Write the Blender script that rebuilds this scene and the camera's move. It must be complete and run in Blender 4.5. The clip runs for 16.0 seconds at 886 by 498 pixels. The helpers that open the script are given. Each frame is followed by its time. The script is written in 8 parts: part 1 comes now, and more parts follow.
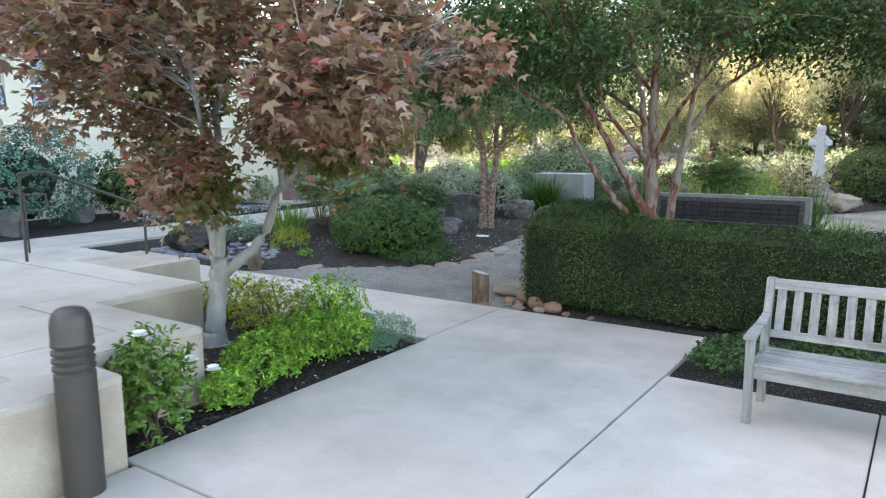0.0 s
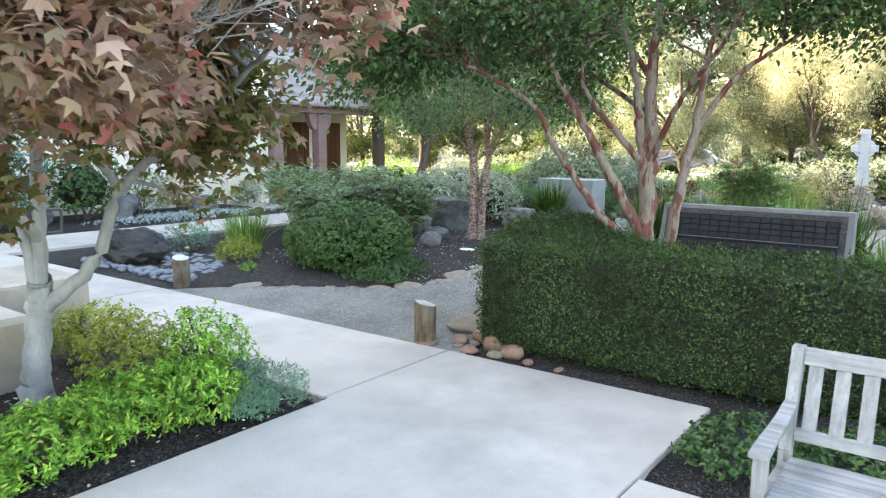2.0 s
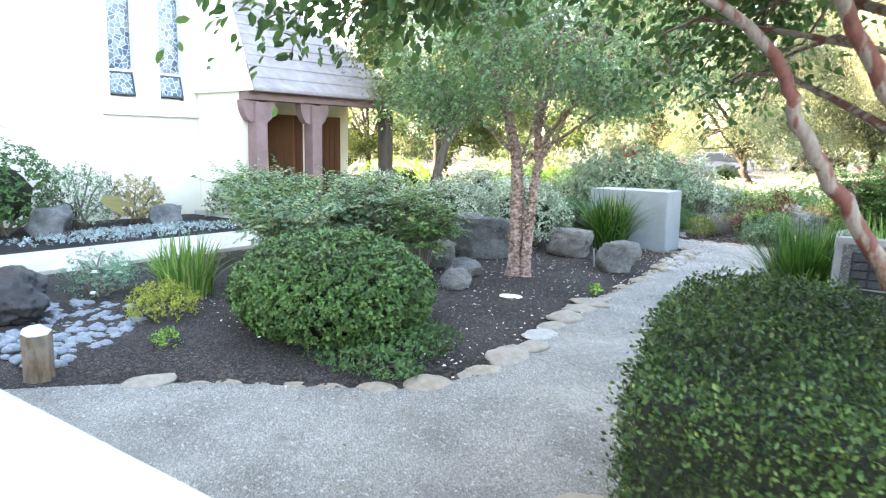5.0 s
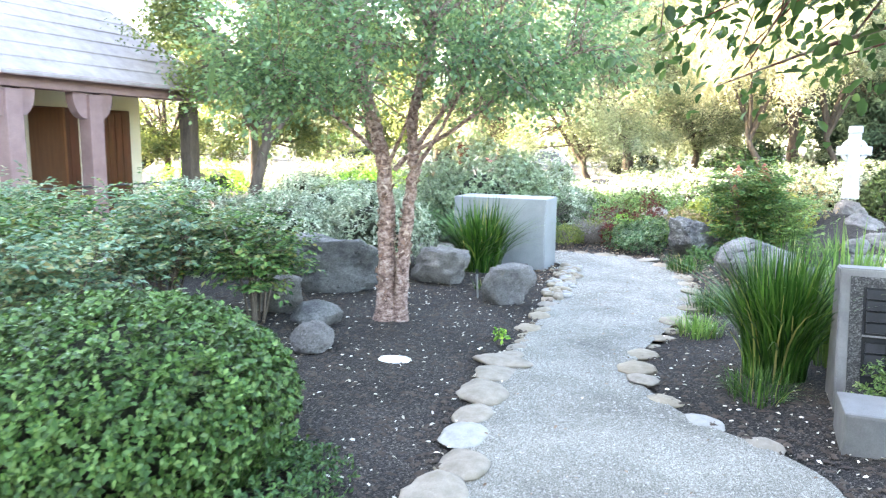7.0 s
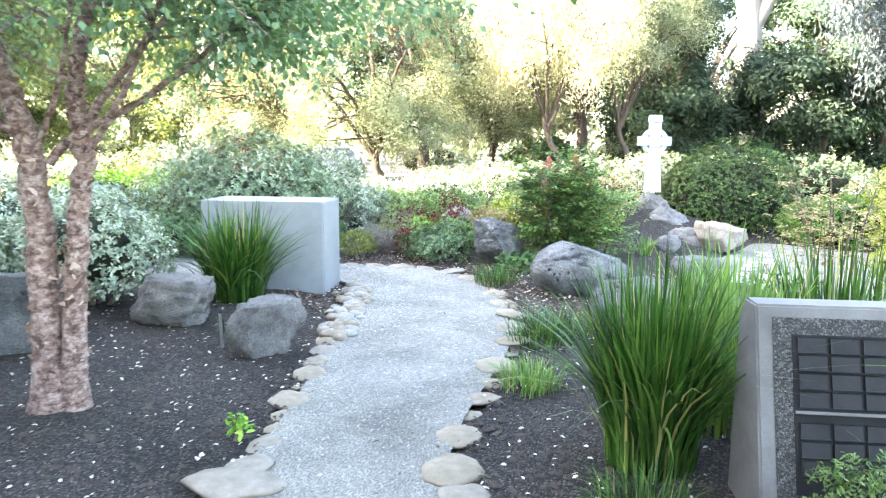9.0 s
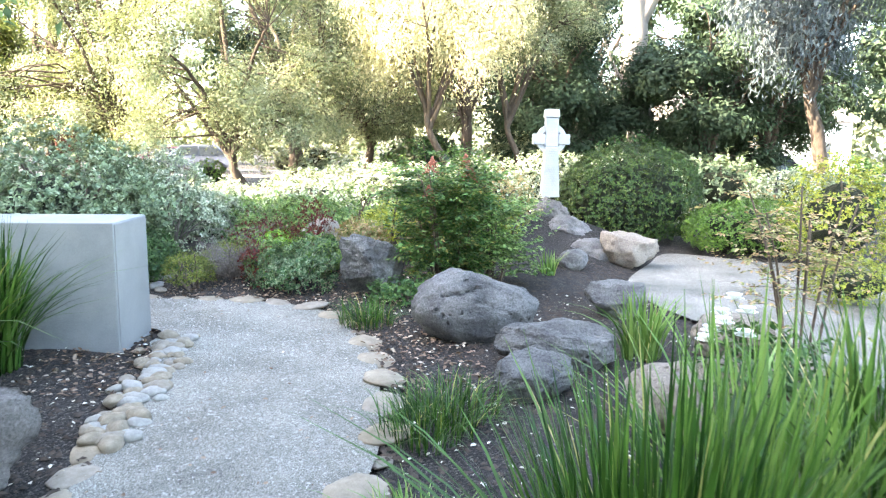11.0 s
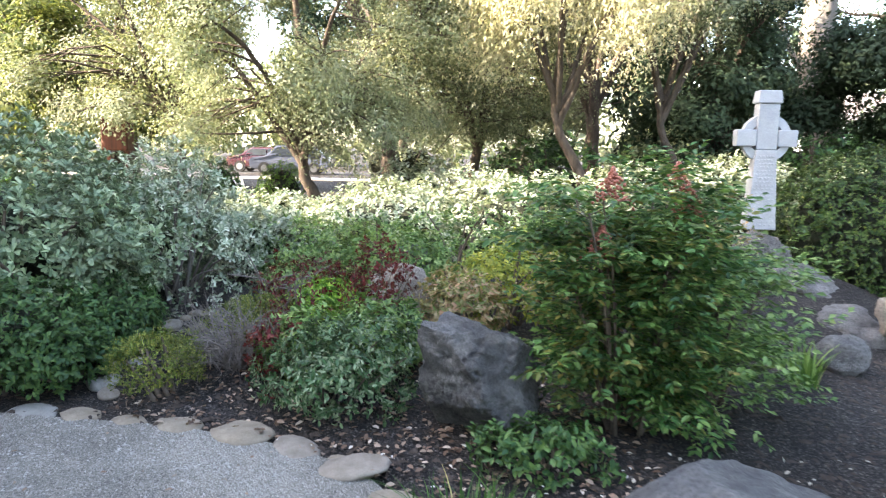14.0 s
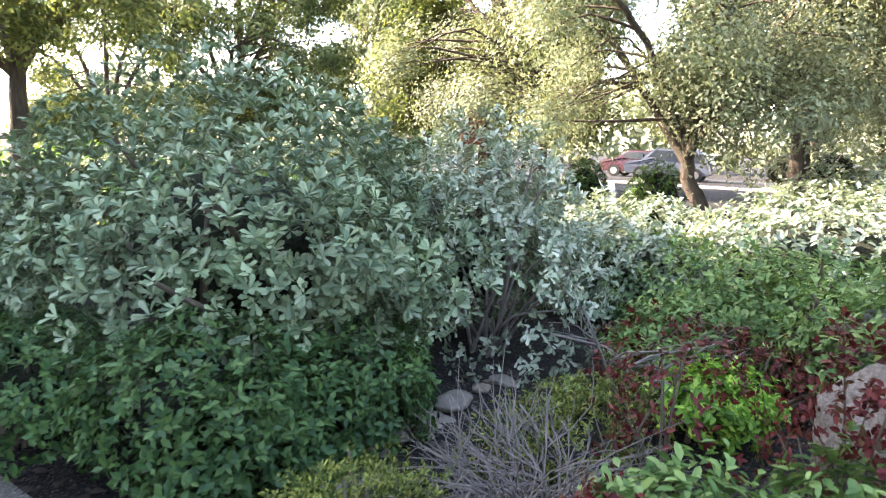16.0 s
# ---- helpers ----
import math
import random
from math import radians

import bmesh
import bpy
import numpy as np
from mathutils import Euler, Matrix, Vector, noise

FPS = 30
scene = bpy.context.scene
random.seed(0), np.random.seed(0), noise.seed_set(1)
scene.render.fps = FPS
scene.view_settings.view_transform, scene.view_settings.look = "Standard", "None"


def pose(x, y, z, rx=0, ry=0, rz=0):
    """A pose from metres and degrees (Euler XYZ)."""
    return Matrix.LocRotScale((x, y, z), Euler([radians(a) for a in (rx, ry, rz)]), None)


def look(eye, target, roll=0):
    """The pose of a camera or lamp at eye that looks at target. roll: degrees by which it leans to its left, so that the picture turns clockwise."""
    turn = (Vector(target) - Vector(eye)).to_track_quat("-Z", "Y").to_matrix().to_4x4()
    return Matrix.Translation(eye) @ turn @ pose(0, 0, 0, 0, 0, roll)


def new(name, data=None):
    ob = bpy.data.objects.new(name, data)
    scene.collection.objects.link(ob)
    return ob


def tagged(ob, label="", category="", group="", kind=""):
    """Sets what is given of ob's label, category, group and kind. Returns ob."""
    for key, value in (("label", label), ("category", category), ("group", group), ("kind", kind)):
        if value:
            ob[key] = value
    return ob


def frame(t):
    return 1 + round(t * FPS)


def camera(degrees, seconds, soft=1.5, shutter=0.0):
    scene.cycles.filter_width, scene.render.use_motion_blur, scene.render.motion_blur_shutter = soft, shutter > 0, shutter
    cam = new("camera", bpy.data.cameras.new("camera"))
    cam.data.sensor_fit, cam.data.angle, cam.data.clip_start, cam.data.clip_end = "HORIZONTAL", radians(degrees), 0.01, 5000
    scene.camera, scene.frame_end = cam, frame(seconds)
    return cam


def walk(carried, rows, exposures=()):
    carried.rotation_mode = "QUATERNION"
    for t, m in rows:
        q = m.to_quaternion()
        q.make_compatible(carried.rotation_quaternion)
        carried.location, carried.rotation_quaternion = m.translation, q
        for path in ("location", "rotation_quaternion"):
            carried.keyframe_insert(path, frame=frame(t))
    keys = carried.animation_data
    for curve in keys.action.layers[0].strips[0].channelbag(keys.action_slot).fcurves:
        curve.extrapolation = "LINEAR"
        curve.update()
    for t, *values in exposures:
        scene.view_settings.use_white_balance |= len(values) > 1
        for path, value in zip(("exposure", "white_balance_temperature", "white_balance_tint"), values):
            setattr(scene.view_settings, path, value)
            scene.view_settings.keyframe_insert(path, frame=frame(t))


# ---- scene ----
cam = camera(64.2, 16.0, 1.2, 0.25)
METRES, EYE, TILT, LEAN, TURN = 20.0, 1.95, 0.0, 0.0, 34.7
ROWS = [
    (0.0, 0.0, 0.0, 0.0, -0.06, -8.78, 0.38),
    (0.5, 0.0178, 0.0249, -0.0043, 1.13, -8.66, 0.18),
    (1.0, 0.033, 0.0474, -0.0046, 2.05, -8.58, -0.05),
    (1.5, 0.0417, 0.0679, -0.0047, 2.27, -8.54, -0.23),
    (2.0, 0.0448, 0.0927, -0.0046, 2.48, -8.47, -0.33),
    (2.5, 0.0441, 0.1211, -0.0064, 2.7, -8.44, -0.5),
    (3.0, 0.0424, 0.152, -0.0066, 2.9, -8.43, -0.63),
    (3.5, 0.0397, 0.1855, -0.0082, 3.11, -8.41, -0.73),
    (4.0, 0.0355, 0.2207, -0.0084, 3.32, -8.34, -0.82),
    (4.2, 0.0333, 0.2337, -0.0079, 3.36, -8.4, -0.82),
    (6.3, 0.0005, 0.38, -0.0064, 1.27, -8.42, -1.0),
    (6.5, -0.0019, 0.3907, -0.0063, -3.99, -8.39, -0.9),
    (7.0, -0.001, 0.4188, -0.006, -12.02, -8.39, -0.61),
    (7.5, 0.0063, 0.4474, -0.0064, -18.72, -8.41, -0.5),
    (8.0, 0.0191, 0.475, -0.0086, -25.51, -8.42, -0.33),
    (8.5, 0.0344, 0.5018, -0.0095, -27.32, -8.4, -0.34),
    (9.0, 0.0528, 0.5269, -0.0126, -28.17, -8.37, -0.45),
    (9.5, 0.0708, 0.5492, -0.0128, -35.28, -8.37, -0.27),
    (9.7, 0.0757, 0.5563, -0.0128, -37.31, -8.36, -0.33),
    (11.8, 0.1447, 0.6529, -0.0139, -37.5, -8.33, -0.62),
    (12.0, 0.1518, 0.6636, -0.014, -37.39, -8.32, -0.7),
    (12.5, 0.169, 0.69, -0.0146, -36.29, -8.28, -0.76),
    (13.0, 0.1856, 0.7177, -0.0148, -34.3, -8.27, -0.86),
    (13.5, 0.2019, 0.7482, -0.0148, -31.87, -8.22, -1.02),
    (14.0, 0.2162, 0.7801, -0.0151, -29.2, -8.22, -1.08),
    (14.5, 0.2269, 0.8142, -0.0168, -24.77, -8.26, -1.21),
    (15.0, 0.2393, 0.8502, -0.0187, -15.35, -8.33, -1.53),
    (15.5, 0.2495, 0.8855, -0.0245, -0.8, -8.5, -2.0),
    (16.0, 0.2562, 0.9129, -0.0251, 0.54, -8.48, -1.9),
]
# exposure follows the clip's own brightening and darkening
EXPOSURES = [(0.0, 2.97, 7950, 10), (1.0, 3.15, 7950, 10), (2.5, 3.65, 7950, 10), (4.2, 3.98, 7800, 10), (6.3, 4.42, 7600, 10), (9.7, 4.55, 7400, 10), (11.8, 3.76, 7600, 11), (14.0, 3.36, 7450, 14), (16.0, 3.32, 7300, 17)]
walk(cam, [(t, pose(0, 0, EYE, TILT, LEAN, TURN) @ pose(METRES * x, METRES * y, METRES * z, 90 + pitch, roll, yaw)) for t, x, y, z, yaw, pitch, roll in ROWS], EXPOSURES)

# ---------- world, sun ----------
SUN_ELEV, SUN_SOUTH = 33.0, 17.0     # degrees above the horizon, and south of west
world = bpy.data.worlds.new("sky")
scene.world = world
world.use_nodes = True
wn = world.node_tree.nodes
sky = wn.new("ShaderNodeTexSky")
sky.sky_type, sky.sun_disc = "NISHITA", False
sky.sun_elevation, sky.sun_rotation = radians(SUN_ELEV), radians(270 - SUN_SOUTH)
sky.air_density, sky.dust_density, sky.ozone_density = 1.0, 1.6, 1.0
wn["Background"].inputs["Strength"].default_value = 0.15
world.node_tree.links.new(sky.outputs[0], wn["Background"].inputs["Color"])
sun = new("sun", bpy.data.lights.new("sun", "SUN"))
sun.data.energy, sun.data.angle, sun.data.color = 4.0, radians(0.53), (1.0, 0.93, 0.82)
to_sun = Vector((-math.cos(radians(SUN_SOUTH)) * math.cos(radians(SUN_ELEV)), -math.sin(radians(SUN_SOUTH)) * math.cos(radians(SUN_ELEV)), math.sin(radians(SUN_ELEV))))
sun.matrix_world = look(tuple(to_sun * 60), (0, 0, 0))


# ---------- materials ----------
def material(name, rough=0.8, metal=0.0, spec=0.5):
    m = bpy.data.materials.new(name)
    m.use_nodes = True
    t = m.node_tree
    b = t.nodes["Principled BSDF"]
    b.inputs["Roughness"].default_value = rough
    b.inputs["Metallic"].default_value = metal
    b.inputs["Specular IOR Level"].default_value = spec
    return m, t, b


def node(t, kind, **values):
    n = t.nodes.new(kind)
    for k, v in values.items():
        n.inputs[k.replace("_", " ")].default_value = v
    return n


def ramp(t, source, stops):
    r = t.nodes.new("ShaderNodeValToRGB")
    while len(r.color_ramp.elements) < len(stops):
        r.color_ramp.elements.new(0.5)
    for e, (p, c) in zip(r.color_ramp.elements, stops):
        e.position = p
        e.color = (*c, 1) if len(c) == 3 else c
    t.links.new(source, r.inputs[0])
    return r.outputs[0]


def mix(t, a, b, fac, mode="MIX"):
    n = t.nodes.new("ShaderNodeMix")
    n.data_type, n.blend_type = "RGBA", mode
    for value, socket in ((fac, n.inputs[0]), (a, n.inputs[6]), (b, n.inputs[7])):
        if isinstance(value, (int, float)):
            socket.default_value = value
        elif isinstance(value, tuple):
            socket.default_value = (*value, 1)
        else:
            t.links.new(value, socket)
    return n.outputs[2]


def coords(t, world_space=True):
    if world_space:
        return t.nodes.new("ShaderNodeNewGeometry").outputs["Position"]
    return t.nodes.new("ShaderNodeTexCoord").outputs["Object"]


def noise_tex(t, vec, scale, detail=6, rough=0.6, stretch=None):
    if stretch:
        mp = t.nodes.new("ShaderNodeMapping")
        mp.inputs["Scale"].default_value = stretch
        t.links.new(vec, mp.inputs[0])
        vec = mp.outputs[0]
    n = node(t, "ShaderNodeTexNoise", Scale=scale, Detail=detail, Roughness=rough)
    t.links.new(vec, n.inputs["Vector"])
    return n.outputs["Fac"]


def voronoi(t, vec, scale, out="Distance", feature="F1"):
    n = t.nodes.new("ShaderNodeTexVoronoi")
    n.feature = feature
    n.inputs["Scale"].default_value = scale
    t.links.new(vec, n.inputs["Vector"])
    return n.outputs[out]


def bump(t, b, height, strength=0.5, distance=0.01):
    n = node(t, "ShaderNodeBump", Strength=strength, Distance=distance)
    t.links.new(height, n.inputs["Height"])
    t.links.new(n.outputs[0], b.inputs["Normal"])


def surface(name, dark, light, scale=3.0, fine=60.0, rough=0.85, relief=0.3, depth=0.004, stain=None, stain_amount=0.35, spec=0.4, metal=0.0, stretch=None, local=False):
    """A surface with broad patches, fine grain and relief."""
    m, t, b = material(name, rough, metal, spec)
    v = coords(t, not local)
    broad = noise_tex(t, v, scale, 8, 0.62, stretch)
    grain = noise_tex(t, v, fine, 4, 0.7, stretch)
    col = ramp(t, broad, [(0.3, dark), (0.7, light)])
    col = mix(t, col, ramp(t, grain, [(0.25, (0.72, 0.72, 0.72)), (0.75, (1.18, 1.18, 1.18))]), 0.7, "MULTIPLY")
    if stain:
        blot = ramp(t, noise_tex(t, v, scale * 0.37, 5, 0.7), [(0.48, (0, 0, 0)), (0.68, (1, 1, 1))])
        scaled = node(t, "ShaderNodeMath")
        scaled.operation = "MULTIPLY"
        t.links.new(blot, scaled.inputs[0])
        scaled.inputs[1].default_value = stain_amount
        col = mix(t, col, stain, scaled.outputs[0])
    t.links.new(col, b.inputs["Base Color"])
    add = node(t, "ShaderNodeMath")
    add.operation = "ADD"
    t.links.new(broad, add.inputs[0])
    t.links.new(grain, add.inputs[1])
    bump(t, b, add.outputs[0], relief, depth)
    return m


def leaf_material(name, stops, translucent=0.3, rough=0.45, spec=0.4, patch=(0.75, 1.2), patch_scale=1.5, boost=1.35):
    """Leaves: one colour a leaf out of the ramp, patches over the plant, some light through the blade."""
    m, t, b = material(name, rough, 0, spec * 0.6)
    g = t.nodes.new("ShaderNodeNewGeometry")
    col = ramp(t, g.outputs["Random Per Island"], [(q, tuple(min(0.85, v * boost) for v in c)) for q, c in stops])
    p = noise_tex(t, g.outputs["Position"], patch_scale, 3, 0.5)
    col = mix(t, col, ramp(t, p, [(0.3, (patch[0],) * 3), (0.7, (patch[1],) * 3)]), 1.0, "MULTIPLY")
    t.links.new(col, b.inputs["Base Color"])
    tr = t.nodes.new("ShaderNodeBsdfTranslucent")
    warm = mix(t, col, (1.0, 1.0, 0.68), 1.0, "MULTIPLY")
    t.links.new(warm, tr.inputs[0])
    mx = t.nodes.new("ShaderNodeMixShader")
    mx.inputs[0].default_value = translucent
    t.links.new(b.outputs[0], mx.inputs[1])
    t.links.new(tr.outputs[0], mx.inputs[2])
    t.links.new(mx.outputs[0], t.nodes["Material Output"].inputs[0])
    return m


def chips(name, scale, stops, size_rough=0.9, relief=0.9, depth=0.012, broad=(0.8, 1.15), warp=0.35, broad_scale=0.9):
    """Loose chips lying close: gravel, bark."""
    m, t, b = material(name, size_rough, 0, 0.25)
    v = coords(t)
    w = t.nodes.new("ShaderNodeTexNoise")
    w.inputs["Scale"].default_value = scale * 0.6
    t.links.new(v, w.inputs["Vector"])
    sh = t.nodes.new("ShaderNodeVectorMath")
    sh.operation = "MULTIPLY_ADD"
    t.links.new(w.outputs["Color"], sh.inputs[0])
    sh.inputs[1].default_value = (warp / scale,) * 3
    t.links.new(v, sh.inputs[2])
    vec = sh.outputs[0]
    d = voronoi(t, vec, scale)
    c = voronoi(t, vec, scale, "Color")
    sep = t.nodes.new("ShaderNodeSeparateColor")
    t.links.new(c, sep.inputs[0])
    col = ramp(t, sep.outputs[0], stops)
    # gap darkness is put into the colour: chips fall to 0.55 at their edges
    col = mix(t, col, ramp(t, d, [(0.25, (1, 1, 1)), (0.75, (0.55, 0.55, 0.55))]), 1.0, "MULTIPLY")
    big = noise_tex(t, v, broad_scale, 5, 0.6)
    col = mix(t, col, ramp(t, big, [(0.3, (broad[0],) * 3), (0.7, (broad[1],) * 3)]), 1.0, "MULTIPLY")
    t.links.new(col, b.inputs["Base Color"])
    inv = ramp(t, d, [(0.0, (1, 1, 1)), (0.8, (0, 0, 0))])
    bump(t, b, inv, relief, depth)
    return m


CONCRETE = surface("pale_tan_concrete", (0.4, 0.35, 0.305), (0.53, 0.475, 0.42), 1.3, 90, 0.8, 0.15, 0.002, (0.27, 0.245, 0.215), 0.6)
WALL_CONC = surface("tan_cast_concrete", (0.33, 0.27, 0.215), (0.46, 0.395, 0.325), 2.0, 70, 0.85, 0.15, 0.003, (0.22, 0.165, 0.12), 0.6)
SLAB_EDGE = surface("concrete_side", (0.2, 0.18, 0.16), (0.3, 0.28, 0.25), 6, 60, 0.9, 0.3, 0.004)
JOINT = surface("joint_dirt", (0.035, 0.03, 0.026), (0.07, 0.06, 0.05), 8, 80, 0.95, 0.3)
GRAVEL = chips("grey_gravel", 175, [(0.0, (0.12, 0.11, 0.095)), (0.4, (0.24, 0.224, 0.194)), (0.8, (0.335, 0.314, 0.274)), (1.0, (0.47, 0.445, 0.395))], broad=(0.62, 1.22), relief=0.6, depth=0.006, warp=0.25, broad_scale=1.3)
CHIP = surface("gravel_chip", (0.13, 0.125, 0.112), (0.46, 0.445, 0.405), 14, 90, 0.9, 0.2)
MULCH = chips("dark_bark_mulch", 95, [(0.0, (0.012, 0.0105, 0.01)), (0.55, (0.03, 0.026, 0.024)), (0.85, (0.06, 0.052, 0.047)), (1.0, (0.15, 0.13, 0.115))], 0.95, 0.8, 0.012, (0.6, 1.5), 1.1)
BARKCHIP = surface("bark_chip", (0.02, 0.015, 0.012), (0.09, 0.065, 0.05), 9, 70, 0.95, 0.4)
LITTER = leaf_material("dry_fallen_leaf", [(0.0, (0.07, 0.042, 0.028)), (0.5, (0.16, 0.105, 0.075)), (0.85, (0.24, 0.175, 0.13)), (1.0, (0.4, 0.33, 0.27))], 0.1, 0.8)
PETAL = leaf_material("pale_fallen_petal", [(0.0, (0.3, 0.26, 0.21)), (1.0, (0.58, 0.55, 0.5))], 0.15, 0.7)


def pitted(name, dark, light, pit, cell=11.0, rough=0.9, lichen=(0.3, 0.29, 0.265)):
    """Volcanic boulder skin: broad patches, fine grain, holes and hairline cracks."""
    m, t, b = material(name, rough, 0, 0.35)
    v = coords(t, False)
    broad = noise_tex(t, v, 2.6, 8, 0.65)
    grain = noise_tex(t, v, 55, 5, 0.75)
    col = ramp(t, broad, [(0.28, dark), (0.52, tuple((p + q) / 2 for p, q in zip(dark, light))), (0.74, light)])
    col = mix(t, col, ramp(t, grain, [(0.3, (0.5, 0.5, 0.5)), (0.7, (1.5, 1.5, 1.5))]), 0.9, "MULTIPLY")
    col = mix(t, col, lichen, ramp(t, noise_tex(t, v, 7, 8, 0.75), [(0.56, (0, 0, 0)), (0.72, (0.6, 0.6, 0.6))]))
    wv = t.nodes.new("ShaderNodeVectorMath")
    wv.operation = "MULTIPLY_ADD"
    nz = t.nodes.new("ShaderNodeTexNoise")
    nz.inputs["Scale"].default_value = 6
    t.links.new(v, nz.inputs["Vector"])
    t.links.new(nz.outputs["Color"], wv.inputs[0])
    wv.inputs[1].default_value = (0.12, 0.12, 0.12)
    t.links.new(v, wv.inputs[2])
    # recess darkness is put into the colour; the same pits also sink in the bump
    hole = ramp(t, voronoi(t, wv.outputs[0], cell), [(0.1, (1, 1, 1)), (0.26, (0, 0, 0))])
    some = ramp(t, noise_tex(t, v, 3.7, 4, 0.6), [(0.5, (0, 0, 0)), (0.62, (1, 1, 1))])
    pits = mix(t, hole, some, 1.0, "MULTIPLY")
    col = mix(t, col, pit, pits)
    t.links.new(col, b.inputs["Base Color"])
    h = mix(t, mix(t, grain, broad, 0.5), (0, 0, 0), pits)
    bump(t, b, h, 1.0, 0.06)
    return m


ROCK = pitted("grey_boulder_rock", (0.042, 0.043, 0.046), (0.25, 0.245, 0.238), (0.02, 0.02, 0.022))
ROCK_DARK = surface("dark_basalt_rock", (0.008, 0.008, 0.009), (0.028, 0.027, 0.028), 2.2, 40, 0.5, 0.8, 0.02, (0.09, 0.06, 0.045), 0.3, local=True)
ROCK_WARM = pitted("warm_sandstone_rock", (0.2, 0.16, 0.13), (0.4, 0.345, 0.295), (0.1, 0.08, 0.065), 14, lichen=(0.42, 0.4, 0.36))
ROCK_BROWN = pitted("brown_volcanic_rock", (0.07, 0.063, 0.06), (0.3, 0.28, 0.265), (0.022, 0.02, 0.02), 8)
COBBLE_TAN = surface("tan_river_cobble", (0.16, 0.13, 0.1), (0.28, 0.24, 0.195), 4, 50, 0.8, 0.3, 0.006, local=True)
COBBLE_PINK = surface("pinkish_cobble", (0.2, 0.105, 0.07), (0.31, 0.185, 0.13), 4, 50, 0.8, 0.3, 0.006, local=True)
COBBLE_BLUE = surface("blue_grey_pebble", (0.095, 0.105, 0.12), (0.25, 0.265, 0.29), 5, 50, 0.7, 0.2, 0.004, local=True)
COBBLE_PALE = surface("pale_cobble", (0.2, 0.188, 0.17), (0.33, 0.312, 0.285), 4, 50, 0.75, 0.3, 0.006, local=True)
WHITE_STONE = surface("white_limestone", (0.55, 0.54, 0.51), (0.8, 0.79, 0.76), 3, 40, 0.85, 0.4, 0.006, local=True)
FLAG = surface("worn_flagstone", (0.16, 0.128, 0.092), (0.31, 0.255, 0.19), 3, 40, 0.85, 0.4, 0.006, local=True)
GRANITE = surface("bush_hammered_granite", (0.2, 0.21, 0.22), (0.29, 0.3, 0.308), 2.4, 120, 0.85, 0.5, 0.006, (0.2, 0.205, 0.215), 0.4)
GRANITE_CUT = surface("cut_granite_end", (0.17, 0.175, 0.18), (0.23, 0.235, 0.24), 1.6, 140, 0.7, 0.15, 0.003)
MONUMENT = surface("grey_monument_concrete", (0.105, 0.101, 0.1), (0.19, 0.184, 0.18), 3, 120, 0.8, 0.3, 0.004, (0.14, 0.135, 0.13), 0.4)
AGGREGATE = chips("exposed_aggregate", 130, [(0.0, (0.025, 0.025, 0.025)), (0.6, (0.065, 0.062, 0.06)), (1.0, (0.16, 0.155, 0.15))], 0.7, 0.8, 0.006)
BRONZE = surface("dark_bronze_plate", (0.012, 0.012, 0.0135), (0.026, 0.026, 0.029), 5, 90, 0.6, 0.2, 0.002, spec=0.22)
BRONZE_DARK = surface("blackened_bronze", (0.007, 0.007, 0.008), (0.016, 0.016, 0.018), 5, 80, 0.7, 0.2, 0.002, spec=0.2)
MARBLE = surface("white_weathered_marble", (0.32, 0.33, 0.345), (0.45, 0.46, 0.475), 4, 70, 0.7, 0.4, 0.004, (0.33, 0.33, 0.32), 0.5)
BOLLARD_PAINT = surface("brown_bollard_paint", (0.04, 0.033, 0.029), (0.055, 0.046, 0.041), 5, 160, 0.42, 0.06, 0.001, spec=0.5)
RAIL_PAINT = surface("dark_brown_rail_paint", (0.035, 0.032, 0.03), (0.055, 0.05, 0.046), 6, 120, 0.4, 0.08, 0.001)
BENCH_WOOD = surface("weathered_grey_teak", (0.15, 0.15, 0.147), (0.33, 0.325, 0.31), 6, 40, 0.85, 0.5, 0.003, (0.09, 0.07, 0.055), 0.6, stretch=(0.25, 4, 4))
BENCH_UPRIGHT = surface("weathered_grey_teak_upright", (0.15, 0.15, 0.147), (0.33, 0.325, 0.31), 6, 40, 0.85, 0.5, 0.003, (0.09, 0.07, 0.055), 0.6, stretch=(4, 4, 0.25))
POST_WOOD = surface("split_basalt_post", (0.065, 0.038, 0.021), (0.22, 0.15, 0.095), 9, 50, 0.85, 0.9, 0.015, (0.2, 0.19, 0.175), 0.5, stretch=(2, 2, 0.6))
POST_TOP = surface("sawn_post_top", (0.36, 0.36, 0.35), (0.5, 0.5, 0.48), 5, 60, 0.8, 0.2)
STUCCO = surface("cream_stucco", (0.62, 0.565, 0.46), (0.73, 0.675, 0.565), 0.8, 60, 0.9, 0.25, 0.006, (0.52, 0.47, 0.38), 0.3)
STUCCO_TRIM = surface("pale_stone_trim", (0.66, 0.62, 0.54), (0.76, 0.72, 0.64), 2, 60, 0.85, 0.2)
MAUVE = surface("mauve_brown_paint", (0.17, 0.1, 0.095), (0.24, 0.15, 0.14), 3, 60, 0.7, 0.15, 0.003)
DOOR_WOOD = surface("red_brown_varnished_wood", (0.04, 0.008, 0.005), (0.1, 0.025, 0.012), 4, 40, 0.4, 0.2, 0.003, stretch=(4, 4, 0.3))
DOOR_ORANGE = surface("orange_varnished_wood", (0.12, 0.04, 0.013), (0.19, 0.07, 0.025), 4, 40, 0.4, 0.2, 0.003, stretch=(4, 4, 0.3))
SHINGLE = surface("grey_pink_roof_shingle", (0.2, 0.165, 0.16), (0.3, 0.26, 0.25), 3, 50, 0.9, 0.4, 0.006)
